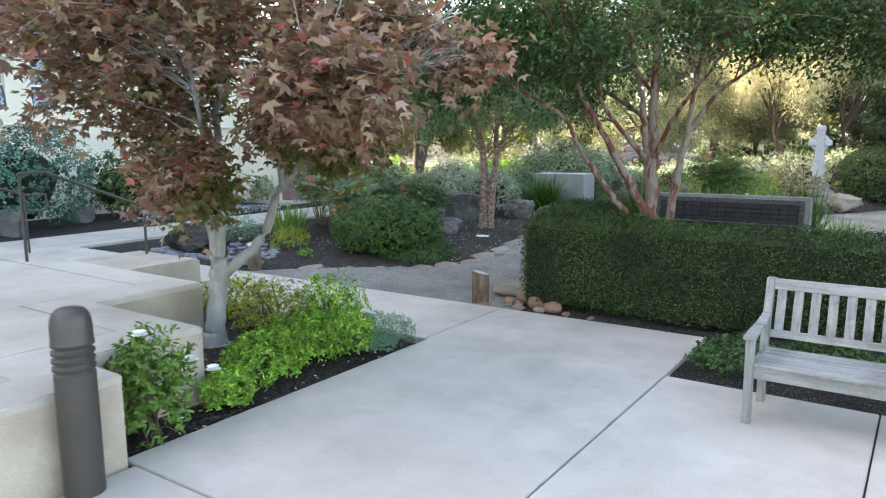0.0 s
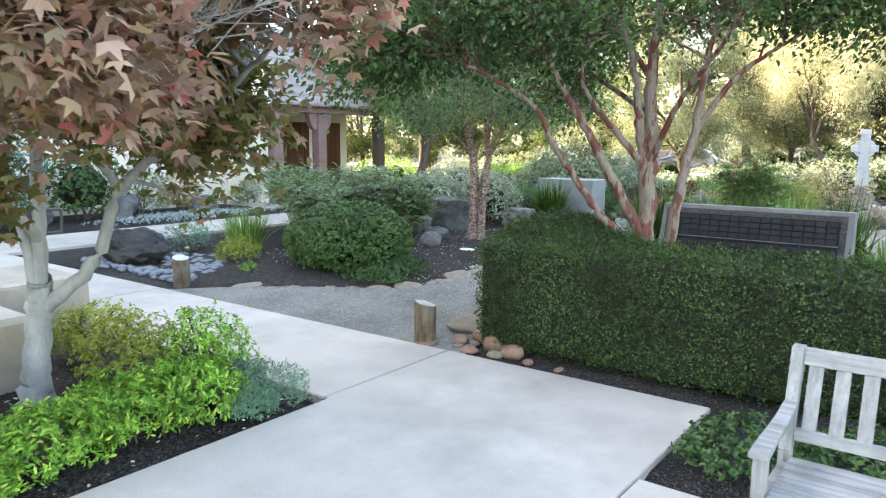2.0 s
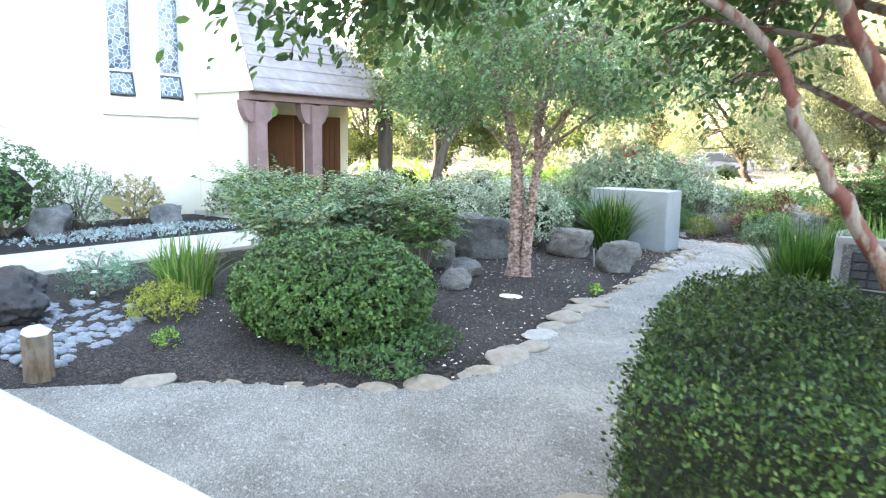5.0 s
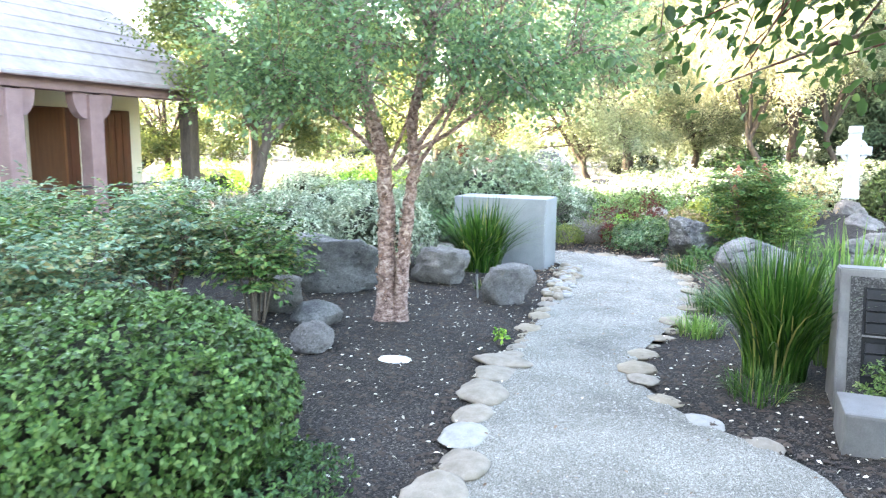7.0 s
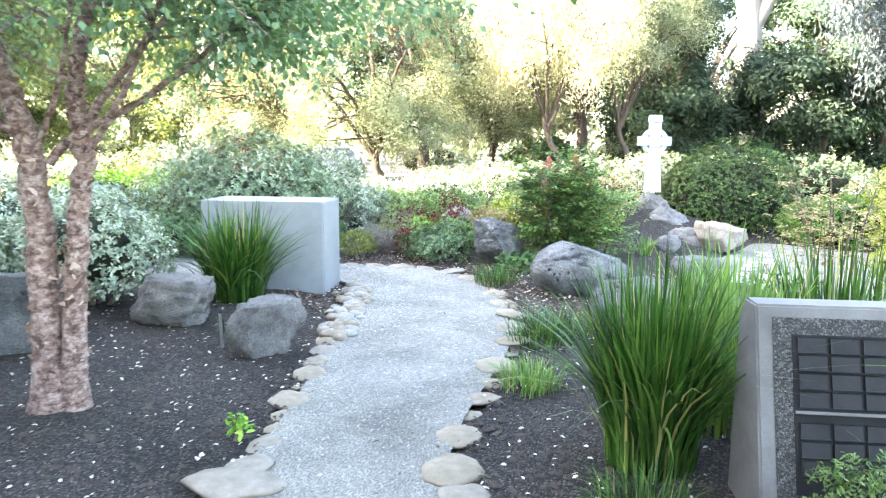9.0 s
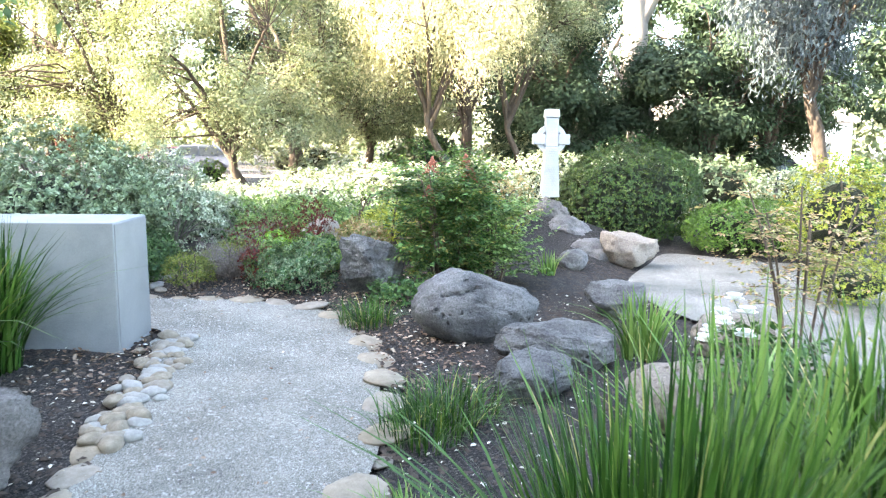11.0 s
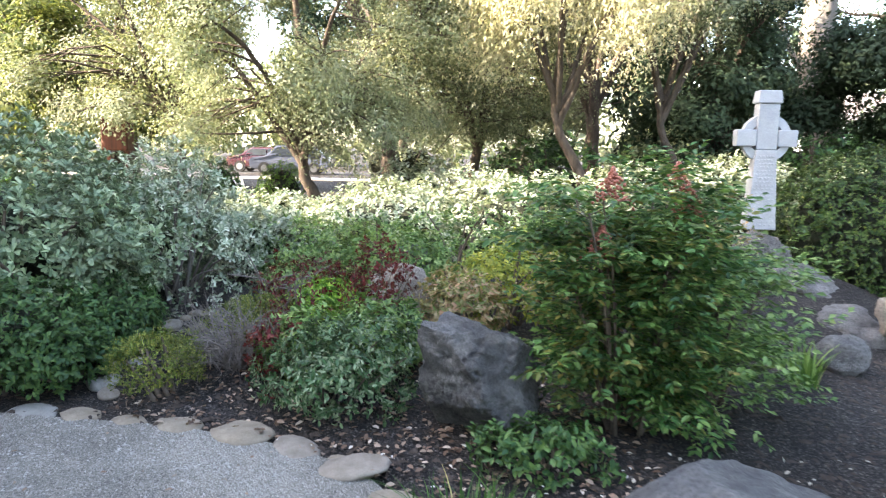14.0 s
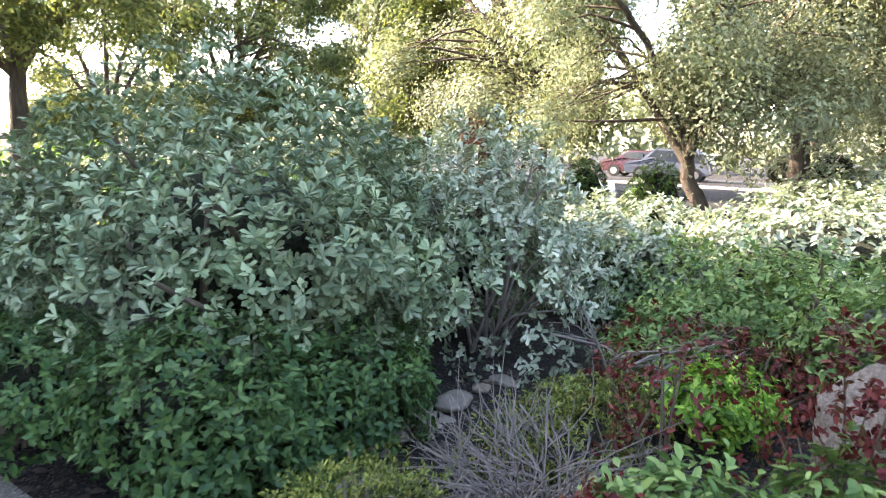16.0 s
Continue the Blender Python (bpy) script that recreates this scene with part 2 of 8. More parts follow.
STEEL_DARK = surface("dark_window_frame", (0.03, 0.032, 0.036), (0.05, 0.052, 0.056), 4, 60, 0.5, 0.1)
BARK_GREY = surface("smooth_grey_maple_bark", (0.2, 0.195, 0.185), (0.35, 0.34, 0.325), 5, 45, 0.85, 0.4, 0.006, (0.2, 0.18, 0.16), 0.5, stretch=(1.5, 1.5, 0.5))
BARK_BROWN = surface("rough_brown_bark", (0.045, 0.033, 0.025), (0.13, 0.098, 0.075), 7, 40, 0.95, 0.9, 0.02, stretch=(2, 2, 0.4))
BARK_PALE = surface("pale_eucalyptus_bark", (0.16, 0.14, 0.12), (0.3, 0.27, 0.235), 2, 30, 0.8, 0.4, 0.01, (0.26, 0.21, 0.17), 0.5, stretch=(1.5, 1.5, 0.4))
TWIG = surface("brown_twig", (0.08, 0.06, 0.045), (0.18, 0.14, 0.11), 12, 60, 0.9, 0.3)
TWIG_GREY = surface("dead_grey_twig", (0.12, 0.1, 0.088), (0.25, 0.215, 0.19), 12, 60, 0.9, 0.3)
TWIG_PALE = surface("bleached_twig", (0.3, 0.28, 0.26), (0.5, 0.48, 0.45), 12, 60, 0.9, 0.3)
# near-black fill colour: the shade inside foliage and rooms is put into it
CORE = surface("near_black_inner_shade", (0.009, 0.012, 0.006), (0.032, 0.038, 0.018), 22, 50, 1.0, 1.0, 0.03)
RUBBER = surface("black_rubber", (0.012, 0.012, 0.012), (0.025, 0.025, 0.025), 8, 60, 0.8, 0.1)
CHROME = surface("alloy_metal", (0.4, 0.4, 0.41), (0.55, 0.55, 0.56), 8, 60, 0.3, 0.05, metal=0.9)
ASPHALT = chips("asphalt", 60, [(0.0, (0.035, 0.035, 0.036)), (1.0, (0.08, 0.08, 0.08))], 0.9, 0.3, 0.004)
STEM_GREEN = surface("green_stem", (0.06, 0.09, 0.03), (0.12, 0.15, 0.06), 10, 60, 0.7, 0.1)


def mottled_bark():
    """Crape myrtle: grey-tan skin that peels off over red-brown wood."""
    m, t, b = material("peeling_red_and_tan_bark", 0.7)
    v = coords(t)
    n = noise_tex(t, v, 7.5, 4, 0.55, (1.6, 1.6, 0.42))
    fine = noise_tex(t, v, 38, 4, 0.7, (2, 2, 0.35))
    tan = ramp(t, fine, [(0.3, (0.12, 0.086, 0.068)), (0.7, (0.26, 0.2, 0.16))])
    red = ramp(t, fine, [(0.3, (0.07, 0.018, 0.012)), (0.7, (0.17, 0.047, 0.03))])
    t.links.new(mix(t, tan, red, ramp(t, n, [(0.485, (0, 0, 0)), (0.525, (1, 1, 1))])), b.inputs["Base Color"])
    bump(t, b, n, 0.5, 0.01)
    return m


def birch_bark():
    m, t, b = material("shaggy_pink_birch_bark", 0.85)
    v = coords(t)
    n = noise_tex(t, v, 20, 7, 0.72, (0.9, 0.9, 1.3))
    f = noise_tex(t, v, 60, 3, 0.7, (1.6, 1.6, 0.8))
    col = ramp(t, n, [(0.34, (0.03, 0.017, 0.013)), (0.43, (0.13, 0.072, 0.055)), (0.53, (0.3, 0.195, 0.16)), (0.68, (0.52, 0.42, 0.375))])
    t.links.new(mix(t, col, ramp(t, f, [(0.3, (0.65, 0.65, 0.65)), (0.7, (1.15, 1.15, 1.15))]), 0.8, "MULTIPLY"), b.inputs["Base Color"])
    bump(t, b, n, 1.0, 0.02)
    return m


BARK_FLAKE = leaf_material("papery_birch_flake", [(0.0, (0.06, 0.032, 0.024)), (0.4, (0.17, 0.1, 0.078)), (0.75, (0.29, 0.2, 0.165)), (1.0, (0.42, 0.33, 0.29))], 0.25, 0.7)


def stained_glass():
    """Leaded glass seen from outside by day: dull blue and grey pieces between lead lines."""
    m, t, b = material("leaded_stained_glass", 0.15)
    v = coords(t)
    c = voronoi(t, v, 9, "Color")
    sep = t.nodes.new("ShaderNodeSeparateColor")
    t.links.new(c, sep.inputs[0])
    col = ramp(t, sep.outputs[0], [(0.0, (0.03, 0.05, 0.1)), (0.4, (0.08, 0.12, 0.19)), (0.7, (0.18, 0.2, 0.22)), (1.0, (0.06, 0.06, 0.08))])
    lead = ramp(t, voronoi(t, v, 9, "Distance", "DISTANCE_TO_EDGE"), [(0.03, (1, 1, 1)), (0.06, (0, 0, 0))])
    t.links.new(mix(t, col, (0.42, 0.44, 0.46), lead), b.inputs["Base Color"])
    return m


def glass(name="window_glass", tint=(0.05, 0.06, 0.07)):
    m, t, b = material(name, 0.05, 0.0, 0.6)
    b.inputs["Base Color"].default_value = (*tint, 1)
    return m


def paint(name, col):
    m, t, b = material(name, 0.25, 0.0, 0.6)
    v = coords(t)
    n = noise_tex(t, v, 4, 3, 0.5)
    t.links.new(ramp(t, n, [(0.3, tuple(c * 0.92 for c in col)), (0.7, tuple(min(1, c * 1.05) for c in col))]), b.inputs["Base Color"])
    b.inputs["Coat Weight"].default_value = 0.5
    return m


MYRTLE_BARK, BIRCH_BARK, STAINED, GLASS = mottled_bark(), birch_bark(), stained_glass(), glass()
G = lambda *cs: [(i / max(1, len(cs) - 1), c) for i, c in enumerate(cs)]
L_MAPLE = leaf_material("maple_autumn_leaf", G((0.11, 0.08, 0.055), (0.2, 0.12, 0.09), (0.28, 0.15, 0.12), (0.38, 0.25, 0.2), (0.31, 0.22, 0.14), (0.17, 0.14, 0.075), (0.4, 0.1, 0.1)), 0.42, 0.5, patch=(0.55, 1.2), patch_scale=2.2, boost=1.2)
L_MAPLE_GREEN = leaf_material("maple_green_leaf", G((0.06, 0.075, 0.02), (0.11, 0.115, 0.04), (0.16, 0.125, 0.05), (0.2, 0.11, 0.06), (0.11, 0.15, 0.04)), 0.5, 0.5)
L_MYRTLE = leaf_material("crape_myrtle_leaf", G((0.03, 0.06, 0.024), (0.045, 0.088, 0.032), (0.065, 0.12, 0.042), (0.1, 0.15, 0.055)), 0.45, 0.4, boost=1.4, patch=(0.65, 1.2))
L_BIRCH = leaf_material("birch_leaf", G((0.05, 0.085, 0.05), (0.07, 0.115, 0.065), (0.1, 0.155, 0.08), (0.16, 0.215, 0.11)), 0.5, 0.45, boost=2.05)
L_HEDGE = leaf_material("clipped_hedge_leaf", G((0.015, 0.034, 0.01), (0.027, 0.056, 0.015), (0.041, 0.08, 0.02), (0.07, 0.112, 0.028), (0.036, 0.067, 0.018), (0.032, 0.06, 0.016), (0.13, 0.165, 0.04)), 0.14, 0.36, 0.35, patch=(0.5, 1.5), patch_scale=1.6, boost=1.05)
L_ROUND = leaf_material("glossy_round_shrub_leaf", G((0.022, 0.055, 0.014), (0.045, 0.1, 0.025), (0.075, 0.145, 0.037), (0.13, 0.2, 0.06)), 0.15, 0.36, 0.35, patch=(0.55, 1.3), patch_scale=4, boost=1.05)
L_AZALEA = leaf_material("bright_azalea_leaf", G((0.05, 0.125, 0.018), (0.085, 0.19, 0.026), (0.145, 0.28, 0.04), (0.3, 0.4, 0.07)), 0.35, 0.4, patch=(0.65, 1.25), patch_scale=5, boost=1.65)
L_YELLOW = leaf_material("yellow_green_leaf", G((0.12, 0.16, 0.03), (0.22, 0.25, 0.045), (0.34, 0.33, 0.06), (0.1, 0.14, 0.03)), 0.35, 0.45)
L_BLUE = leaf_material("blue_green_leaf", G((0.07, 0.15, 0.1), (0.12, 0.21, 0.14), (0.17, 0.27, 0.18)), 0.3, 0.5)
L_GARDENIA = leaf_material("gardenia_leaf", G((0.045, 0.1, 0.018), (0.075, 0.15, 0.028), (0.13, 0.21, 0.04)), 0.3, 0.35, 0.5)
L_NANDINA = leaf_material("nandina_leaf", G((0.016, 0.05, 0.016), (0.034, 0.092, 0.027), (0.06, 0.13, 0.038), (0.12, 0.19, 0.055), (0.06, 0.125, 0.038), (0.2, 0.17, 0.05)), 0.3, 0.38, 0.5, patch=(0.5, 1.4), patch_scale=3, boost=1.4)
L_NANDINA_BLUE = leaf_material("bluish_nandina_leaf", G((0.05, 0.095, 0.06), (0.085, 0.145, 0.095), (0.12, 0.185, 0.12), (0.15, 0.2, 0.1), (0.2, 0.15, 0.08)), 0.35, 0.45, boost=1.65)
L_PITTO = leaf_material("pittosporum_leaf", G((0.065, 0.1, 0.055), (0.105, 0.15, 0.083), (0.165, 0.21, 0.12), (0.26, 0.3, 0.195)), 0.2, 0.38, 0.5, boost=1.4, patch=(0.55, 1.35), patch_scale=3)
L_PITTO_PALE = leaf_material("variegated_pittosporum_leaf", G((0.085, 0.125, 0.075), (0.17, 0.21, 0.14), (0.28, 0.31, 0.23), (0.43, 0.45, 0.36)), 0.22, 0.42, patch=(0.6, 1.2), patch_scale=2.5, boost=1.45)
L_LOW = leaf_material("low_shrub_leaf", G((0.02, 0.055, 0.02), (0.045, 0.095, 0.03), (0.08, 0.14, 0.04)), 0.25, 0.4)
L_RED = leaf_material("red_barberry_leaf", G((0.045, 0.008, 0.008), (0.09, 0.014, 0.015), (0.15, 0.032, 0.028), (0.07, 0.045, 0.02)), 0.35, 0.45)
L_SALMON = leaf_material("salmon_and_green_leaf", G((0.1, 0.14, 0.04), (0.24, 0.2, 0.09), (0.35, 0.2, 0.13), (0.14, 0.18, 0.06), (0.42, 0.3, 0.2)), 0.35, 0.45)
L_EUONYMUS = leaf_material("variegated_euonymus_leaf", G((0.03, 0.085, 0.03), (0.06, 0.13, 0.05), (0.15, 0.22, 0.11), (0.3, 0.36, 0.22)), 0.2, 0.35, 0.5, boost=1.0, patch=(0.5, 1.4), patch_scale=4)
L_GRASS = leaf_material("strap_leaf", G((0.012, 0.042, 0.008), (0.024, 0.072, 0.012), (0.042, 0.105, 0.018), (0.1, 0.18, 0.04)), 0.2, 0.36, 0.4, patch=(0.6, 1.25), patch_scale=5, boost=1.1)
L_GRASS_PALE = leaf_material("pale_strap_leaf", G((0.05, 0.11, 0.025), (0.09, 0.17, 0.04), (0.18, 0.26, 0.08)), 0.35, 0.4)
L_STRAW = leaf_material("yellowed_strap_leaf", G((0.2, 0.2, 0.06), (0.34, 0.28, 0.12), (0.14, 0.18, 0.04)), 0.3, 0.5)
L_OAK = leaf_material("oak_leaf", G((0.06, 0.085, 0.03), (0.085, 0.11, 0.04), (0.13, 0.15, 0.055), (0.18, 0.19, 0.07)), 0.45, 0.45)
L_OLIVE = leaf_material("olive_green_tree_leaf", G((0.085, 0.105, 0.06), (0.11, 0.128, 0.075), (0.15, 0.163, 0.098), (0.2, 0.205, 0.135)), 0.35, 0.5, patch=(0.55, 1.45), patch_scale=1.1, boost=1.6)
L_CEDAR = leaf_material("dark_cedar_leaf", G((0.032, 0.052, 0.03), (0.042, 0.068, 0.038), (0.055, 0.085, 0.048)), 0.25, 0.6, patch=(0.6, 1.3), patch_scale=0.6)
L_BLUE_CEDAR = leaf_material("blue_cedar_needle", G((0.045, 0.06, 0.066), (0.075, 0.095, 0.104), (0.11, 0.135, 0.147)), 0.25, 0.5)
L_WEEP = leaf_material("weeping_tawny_leaf", G((0.18, 0.17, 0.11), (0.24, 0.225, 0.15), (0.33, 0.3, 0.21), (0.2, 0.22, 0.12)), 0.4, 0.5, boost=2.0)
L_SILVER = leaf_material("silver_groundcover_leaf", G((0.2, 0.24, 0.24), (0.32, 0.37, 0.37), (0.45, 0.49, 0.5)), 0.2, 0.6)
L_TEAL = leaf_material("teal_viburnum_leaf", G((0.022, 0.07, 0.055), (0.04, 0.11, 0.085), (0.065, 0.15, 0.115), (0.11, 0.2, 0.155)), 0.25, 0.45, patch=(0.55, 1.3))
L_HEATH = leaf_material("olive_heath_leaf", G((0.045, 0.07, 0.014), (0.085, 0.115, 0.022), (0.14, 0.165, 0.034), (0.22, 0.21, 0.05)), 0.2, 0.5, patch=(0.55, 1.3), patch_scale=5)
L_FRESH = leaf_material("fresh_rosette_leaf", G((0.045, 0.095, 0.03), (0.085, 0.155, 0.045), (0.14, 0.22, 0.07), (0.22, 0.29, 0.1)), 0.3, 0.4)
FLOWER_WHITE = leaf_material("white_flower_petal", G((0.72, 0.72, 0.7), (0.84, 0.84, 0.82)), 0.25, 0.6)
BERRY = surface("red_berry", (0.27, 0.07, 0.05), (0.42, 0.155, 0.1), 20, 60, 0.35, 0.05)


# ---------- mesh helpers ----------
rng = np.random.default_rng(7)


def empty(name, loc=(0, 0, 0)):
    ob = new(name)
    ob.empty_display_size = 0.1
    ob.location = loc
    return ob


def place(ob, parent):
    if parent is not None:
        ob.parent = parent
        ob.matrix_parent_inverse = Matrix.Translation(-parent.location) if parent.type == "EMPTY" else parent.matrix_basis.inverted()
    return ob


def root(name, loc, label, category, group="", kind=""):
    return tagged(empty(name, loc), label, category, group, kind)


def part(name, bm, mat, parent=None, label="", smooth=False):
    me = bpy.data.meshes.new(name)
    bm.to_mesh(me)
    bm.free()
    me.materials.append(mat)
    if smooth:
        me.polygons.foreach_set("use_smooth", [True] * len(me.polygons))
    ob = new(name, me)
    place(ob, parent)
    return tagged(ob, label)


def raw(name, verts, faces, mat, parent=None, label="", smooth=False):
    """A mesh from arrays; faces (n, k)."""
    me = bpy.data.meshes.new(name)
    verts, faces = np.asarray(verts, np.float32), np.asarray(faces, np.int32)
    n, k = faces.shape
    me.vertices.add(len(verts))
    me.vertices.foreach_set("co", verts.ravel())
    me.loops.add(n * k)
    me.loops.foreach_set("vertex_index", faces.ravel())
    me.polygons.add(n)
    me.polygons.foreach_set("loop_start", np.arange(0, n * k, k, dtype=np.int32))
    me.polygons.foreach_set("loop_total", np.full(n, k, np.int32))
    me.update(calc_edges=True)
    me.validate()
    me.materials.append(mat)
    if smooth:
        me.polygons.foreach_set("use_smooth", [True] * len(me.polygons))
    ob = new(name, me)
    place(ob, parent)
    return tagged(ob, label)


def box(bm, x0, x1, y0, y1, z0, z1, bevel=0.0):
    made = bmesh.ops.create_cube(bm, size=1, matrix=Matrix.Translation(((x0 + x1) / 2, (y0 + y1) / 2, (z0 + z1) / 2)) @ Matrix.Diagonal((x1 - x0, y1 - y0, z1 - z0, 1)))
    if bevel:
        es = list({e for v in made["verts"] for e in v.link_edges})
        bmesh.ops.bevel(bm, geom=es, offset=bevel, segments=2, affect="EDGES", profile=0.6)
    return bm


def boxed(*a, **k):
    return box(bmesh.new(), *a, **k)


def prism(pts, z0, z1, bevel=0.0, bm=None):
    """An outline in plan, drawn up from z0 to z1."""
    bm = bm or bmesh.new()
    low = [bm.verts.new((x, y, z0)) for x, y in pts]
    f = bm.faces.new(low)
    out = bmesh.ops.extrude_face_region(bm, geom=[f])
    top = [g for g in out["geom"] if isinstance(g, bmesh.types.BMVert)]
    bmesh.ops.translate(bm, vec=(0, 0, z1 - z0), verts=top)
    bmesh.ops.recalc_face_normals(bm, faces=bm.faces)
    if bevel:
        es = [e for e in bm.edges if all(v in top for v in e.verts)]
        bmesh.ops.bevel(bm, geom=es, offset=bevel, segments=2, affect="EDGES")
    return bm


def smooth_line(pts, n):
    """Catmull-Rom through the points."""
    p = np.asarray(pts, float)
    if len(p) == 2:
        return p[0] + (p[1] - p[0]) * np.linspace(0, 1, n)[:, None]
    q = np.vstack([2 * p[0] - p[1], p, 2 * p[-1] - p[-2]])
    u = np.linspace(0, len(p) - 1 - 1e-6, n)
    i, f = u.astype(int), (u % 1)[:, None]
    a, b, c, d = q[i], q[i + 1], q[i + 2], q[i + 3]
    return 0.5 * (2 * b + (c - a) * f + (2 * a - 5 * b + 4 * c - d) * f ** 2 + (3 * b - a - 3 * c + d) * f ** 3)


def tube_arrays(line, radii, sides=8):
    line = np.asarray(line, float)
    n = len(line)
    tan = np.gradient(line, axis=0)
    tan /= np.linalg.norm(tan, axis=1)[:, None] + 1e-9
    ref = np.where(np.abs(tan[:, 2:3]) > 0.85, np.array([[1.0, 0, 0]]), np.array([[0, 0, 1.0]]))
    if np.abs(tan[:, 2]).mean() > 0.6:
        ref = np.tile(np.array([[1.0, 0.0, 0.0]]), (n, 1))
    s = np.cross(tan, ref)
    s /= np.linalg.norm(s, axis=1)[:, None] + 1e-9
    u = np.cross(s, tan)
    a = np.linspace(0, 2 * np.pi, sides, endpoint=False)
    r = np.broadcast_to(np.asarray(radii, float), (n,))
    v = line[:, None] + r[:, None, None] * (np.cos(a)[None, :, None] * s[:, None] + np.sin(a)[None, :, None] * u[:, None])
    f = []
    for i in range(n - 1):
        for j in range(sides):
            k = (j + 1) % sides
            f.append((i * sides + j, i * sides + k, (i + 1) * sides + k, (i + 1) * sides + j))
    return v.reshape(-1, 3), np.array(f)


class Tubes:
    def __init__(self):
        self.v, self.f, self.n = [], [], 0

    def add(self, line, radii, sides=8):
        v, f = tube_arrays(line, radii, sides)
        self.v.append(v)
        self.f.append(f + self.n)
        self.n += len(v)

    def make(self, name, mat, parent=None, label=""):
        return raw(name, np.vstack(self.v), np.vstack(self.f), mat, parent, label, True)


def rod(name, pts, radius, mat, parent, n=24, sides=10, label=""):
    t = Tubes()
    t.add(smooth_line(pts, n) if len(pts) > 2 else np.asarray(pts, float), radius, sides)
    return t.make(name, mat, parent, label)


# ---------- leaves ----------
LEAF = {  # outline points (along, across, lift) and faces
    "oval": ([(0, 0, 0), (0.35, 0.5, 0.1), (0.75, 0.4, 0.08), (1, 0, -0.06), (0.75, -0.4, 0.08), (0.35, -0.5, 0.1)], [(0, 3, 2, 1), (0, 5, 4, 3)]),
    "obovate": ([(0, 0, 0), (0.45, 0.3, 0.05), (0.82, 0.5, 0.05), (1, 0, -0.05), (0.82, -0.5, 0.05), (0.45, -0.3, 0.05)], [(0, 3, 2, 1), (0, 5, 4, 3)]),
    "rhomb": ([(0, 0, 0), (0.5, 0.5, 0.1), (1, 0, -0.05), (0.5, -0.5, 0.1)], [(0, 2, 1), (0, 3, 2)]),
    "dart": ([(0, 0.5, 0), (1, 0, -0.05), (0, -0.5, 0)], [(0, 2, 1)]),
    "fan": ([(0, 0, 0), (0.42, 0.2, 0.03), (1, 0, -0.1), (0.42, -0.2, 0.03), (0.05, 0.4, 0.03), (0.5, 0.68, -0.08), (0.42, 0.2, 0.03), (0.05, -0.4, 0.03), (0.5, -0.68, -0.08), (0.42, -0.2, 0.03)],
            [(0, 2, 1), (0, 3, 2), (0, 5, 4), (0, 6, 5), (0, 8, 9), (0, 7, 8)]),
    "maple": ([(0.3, 0, 0), (0.02, 0.06, 0), (0.0, 0.42, -0.08), (0.24, 0.24, 0.03), (0.52, 0.62, -0.08), (0.55, 0.2, 0.03), (1.0, 0.0, -0.12), (0.55, -0.2, 0.03), (0.52, -0.62, -0.08), (0.24, -0.24, 0.03), (0.0, -0.42, -0.08), (0.02, -0.06, 0)],
              [(0, i + 1, i) for i in range(1, 11)] + [(0, 1, 11)]),
}


def unit(a):
    return a / (np.linalg.norm(a, axis=-1, keepdims=True) + 1e-9)


def leaf_arrays(p, axis, face, length, width, shape):
    """Leaves at points p, growing along axis, their upper side towards face."""
    axis = unit(axis)
    side = unit(np.cross(axis, face))
    up = np.cross(side, axis)
    tv, tf = LEAF[shape]
    tv = np.array(tv)
    length, width = np.broadcast_to(length, (len(p),)), np.broadcast_to(width, (len(p),))
    v = (p[:, None] + tv[None, :, 0:1] * length[:, None, None] * axis[:, None] + tv[None, :, 1:2] * width[:, None, None] * side[:, None]
         + tv[None, :, 2:3] * length[:, None, None] * up[:, None])
    f = (np.arange(len(p)) * len(tv))[:, None, None] + np.array(tf)[None]
    return v.reshape(-1, 3), f.reshape(-1, len(tf[0]))


def leaves(name, p, axis, face, length, width, shape, mat, parent, label=""):
    v, f = leaf_arrays(p, axis, face, length, width, shape)
    return raw(name, v, f, mat, parent, label)


def ball(n):
    return unit(rng.normal(size=(n, 3)))


def lumpy(d, seed, amount=0.18, lumps=14, sharp=5.0):
    """A radius for each direction: a sum of soft bumps, for an uneven outline."""
    r = np.random.default_rng(seed)
    c = unit(r.normal(size=(lumps, 3)))
    a = r.uniform(-1, 1, lumps)
    return 1 + amount * np.clip((np.exp(sharp * (d @ c.T - 1)) * a).sum(1), -1.2, 1.2)


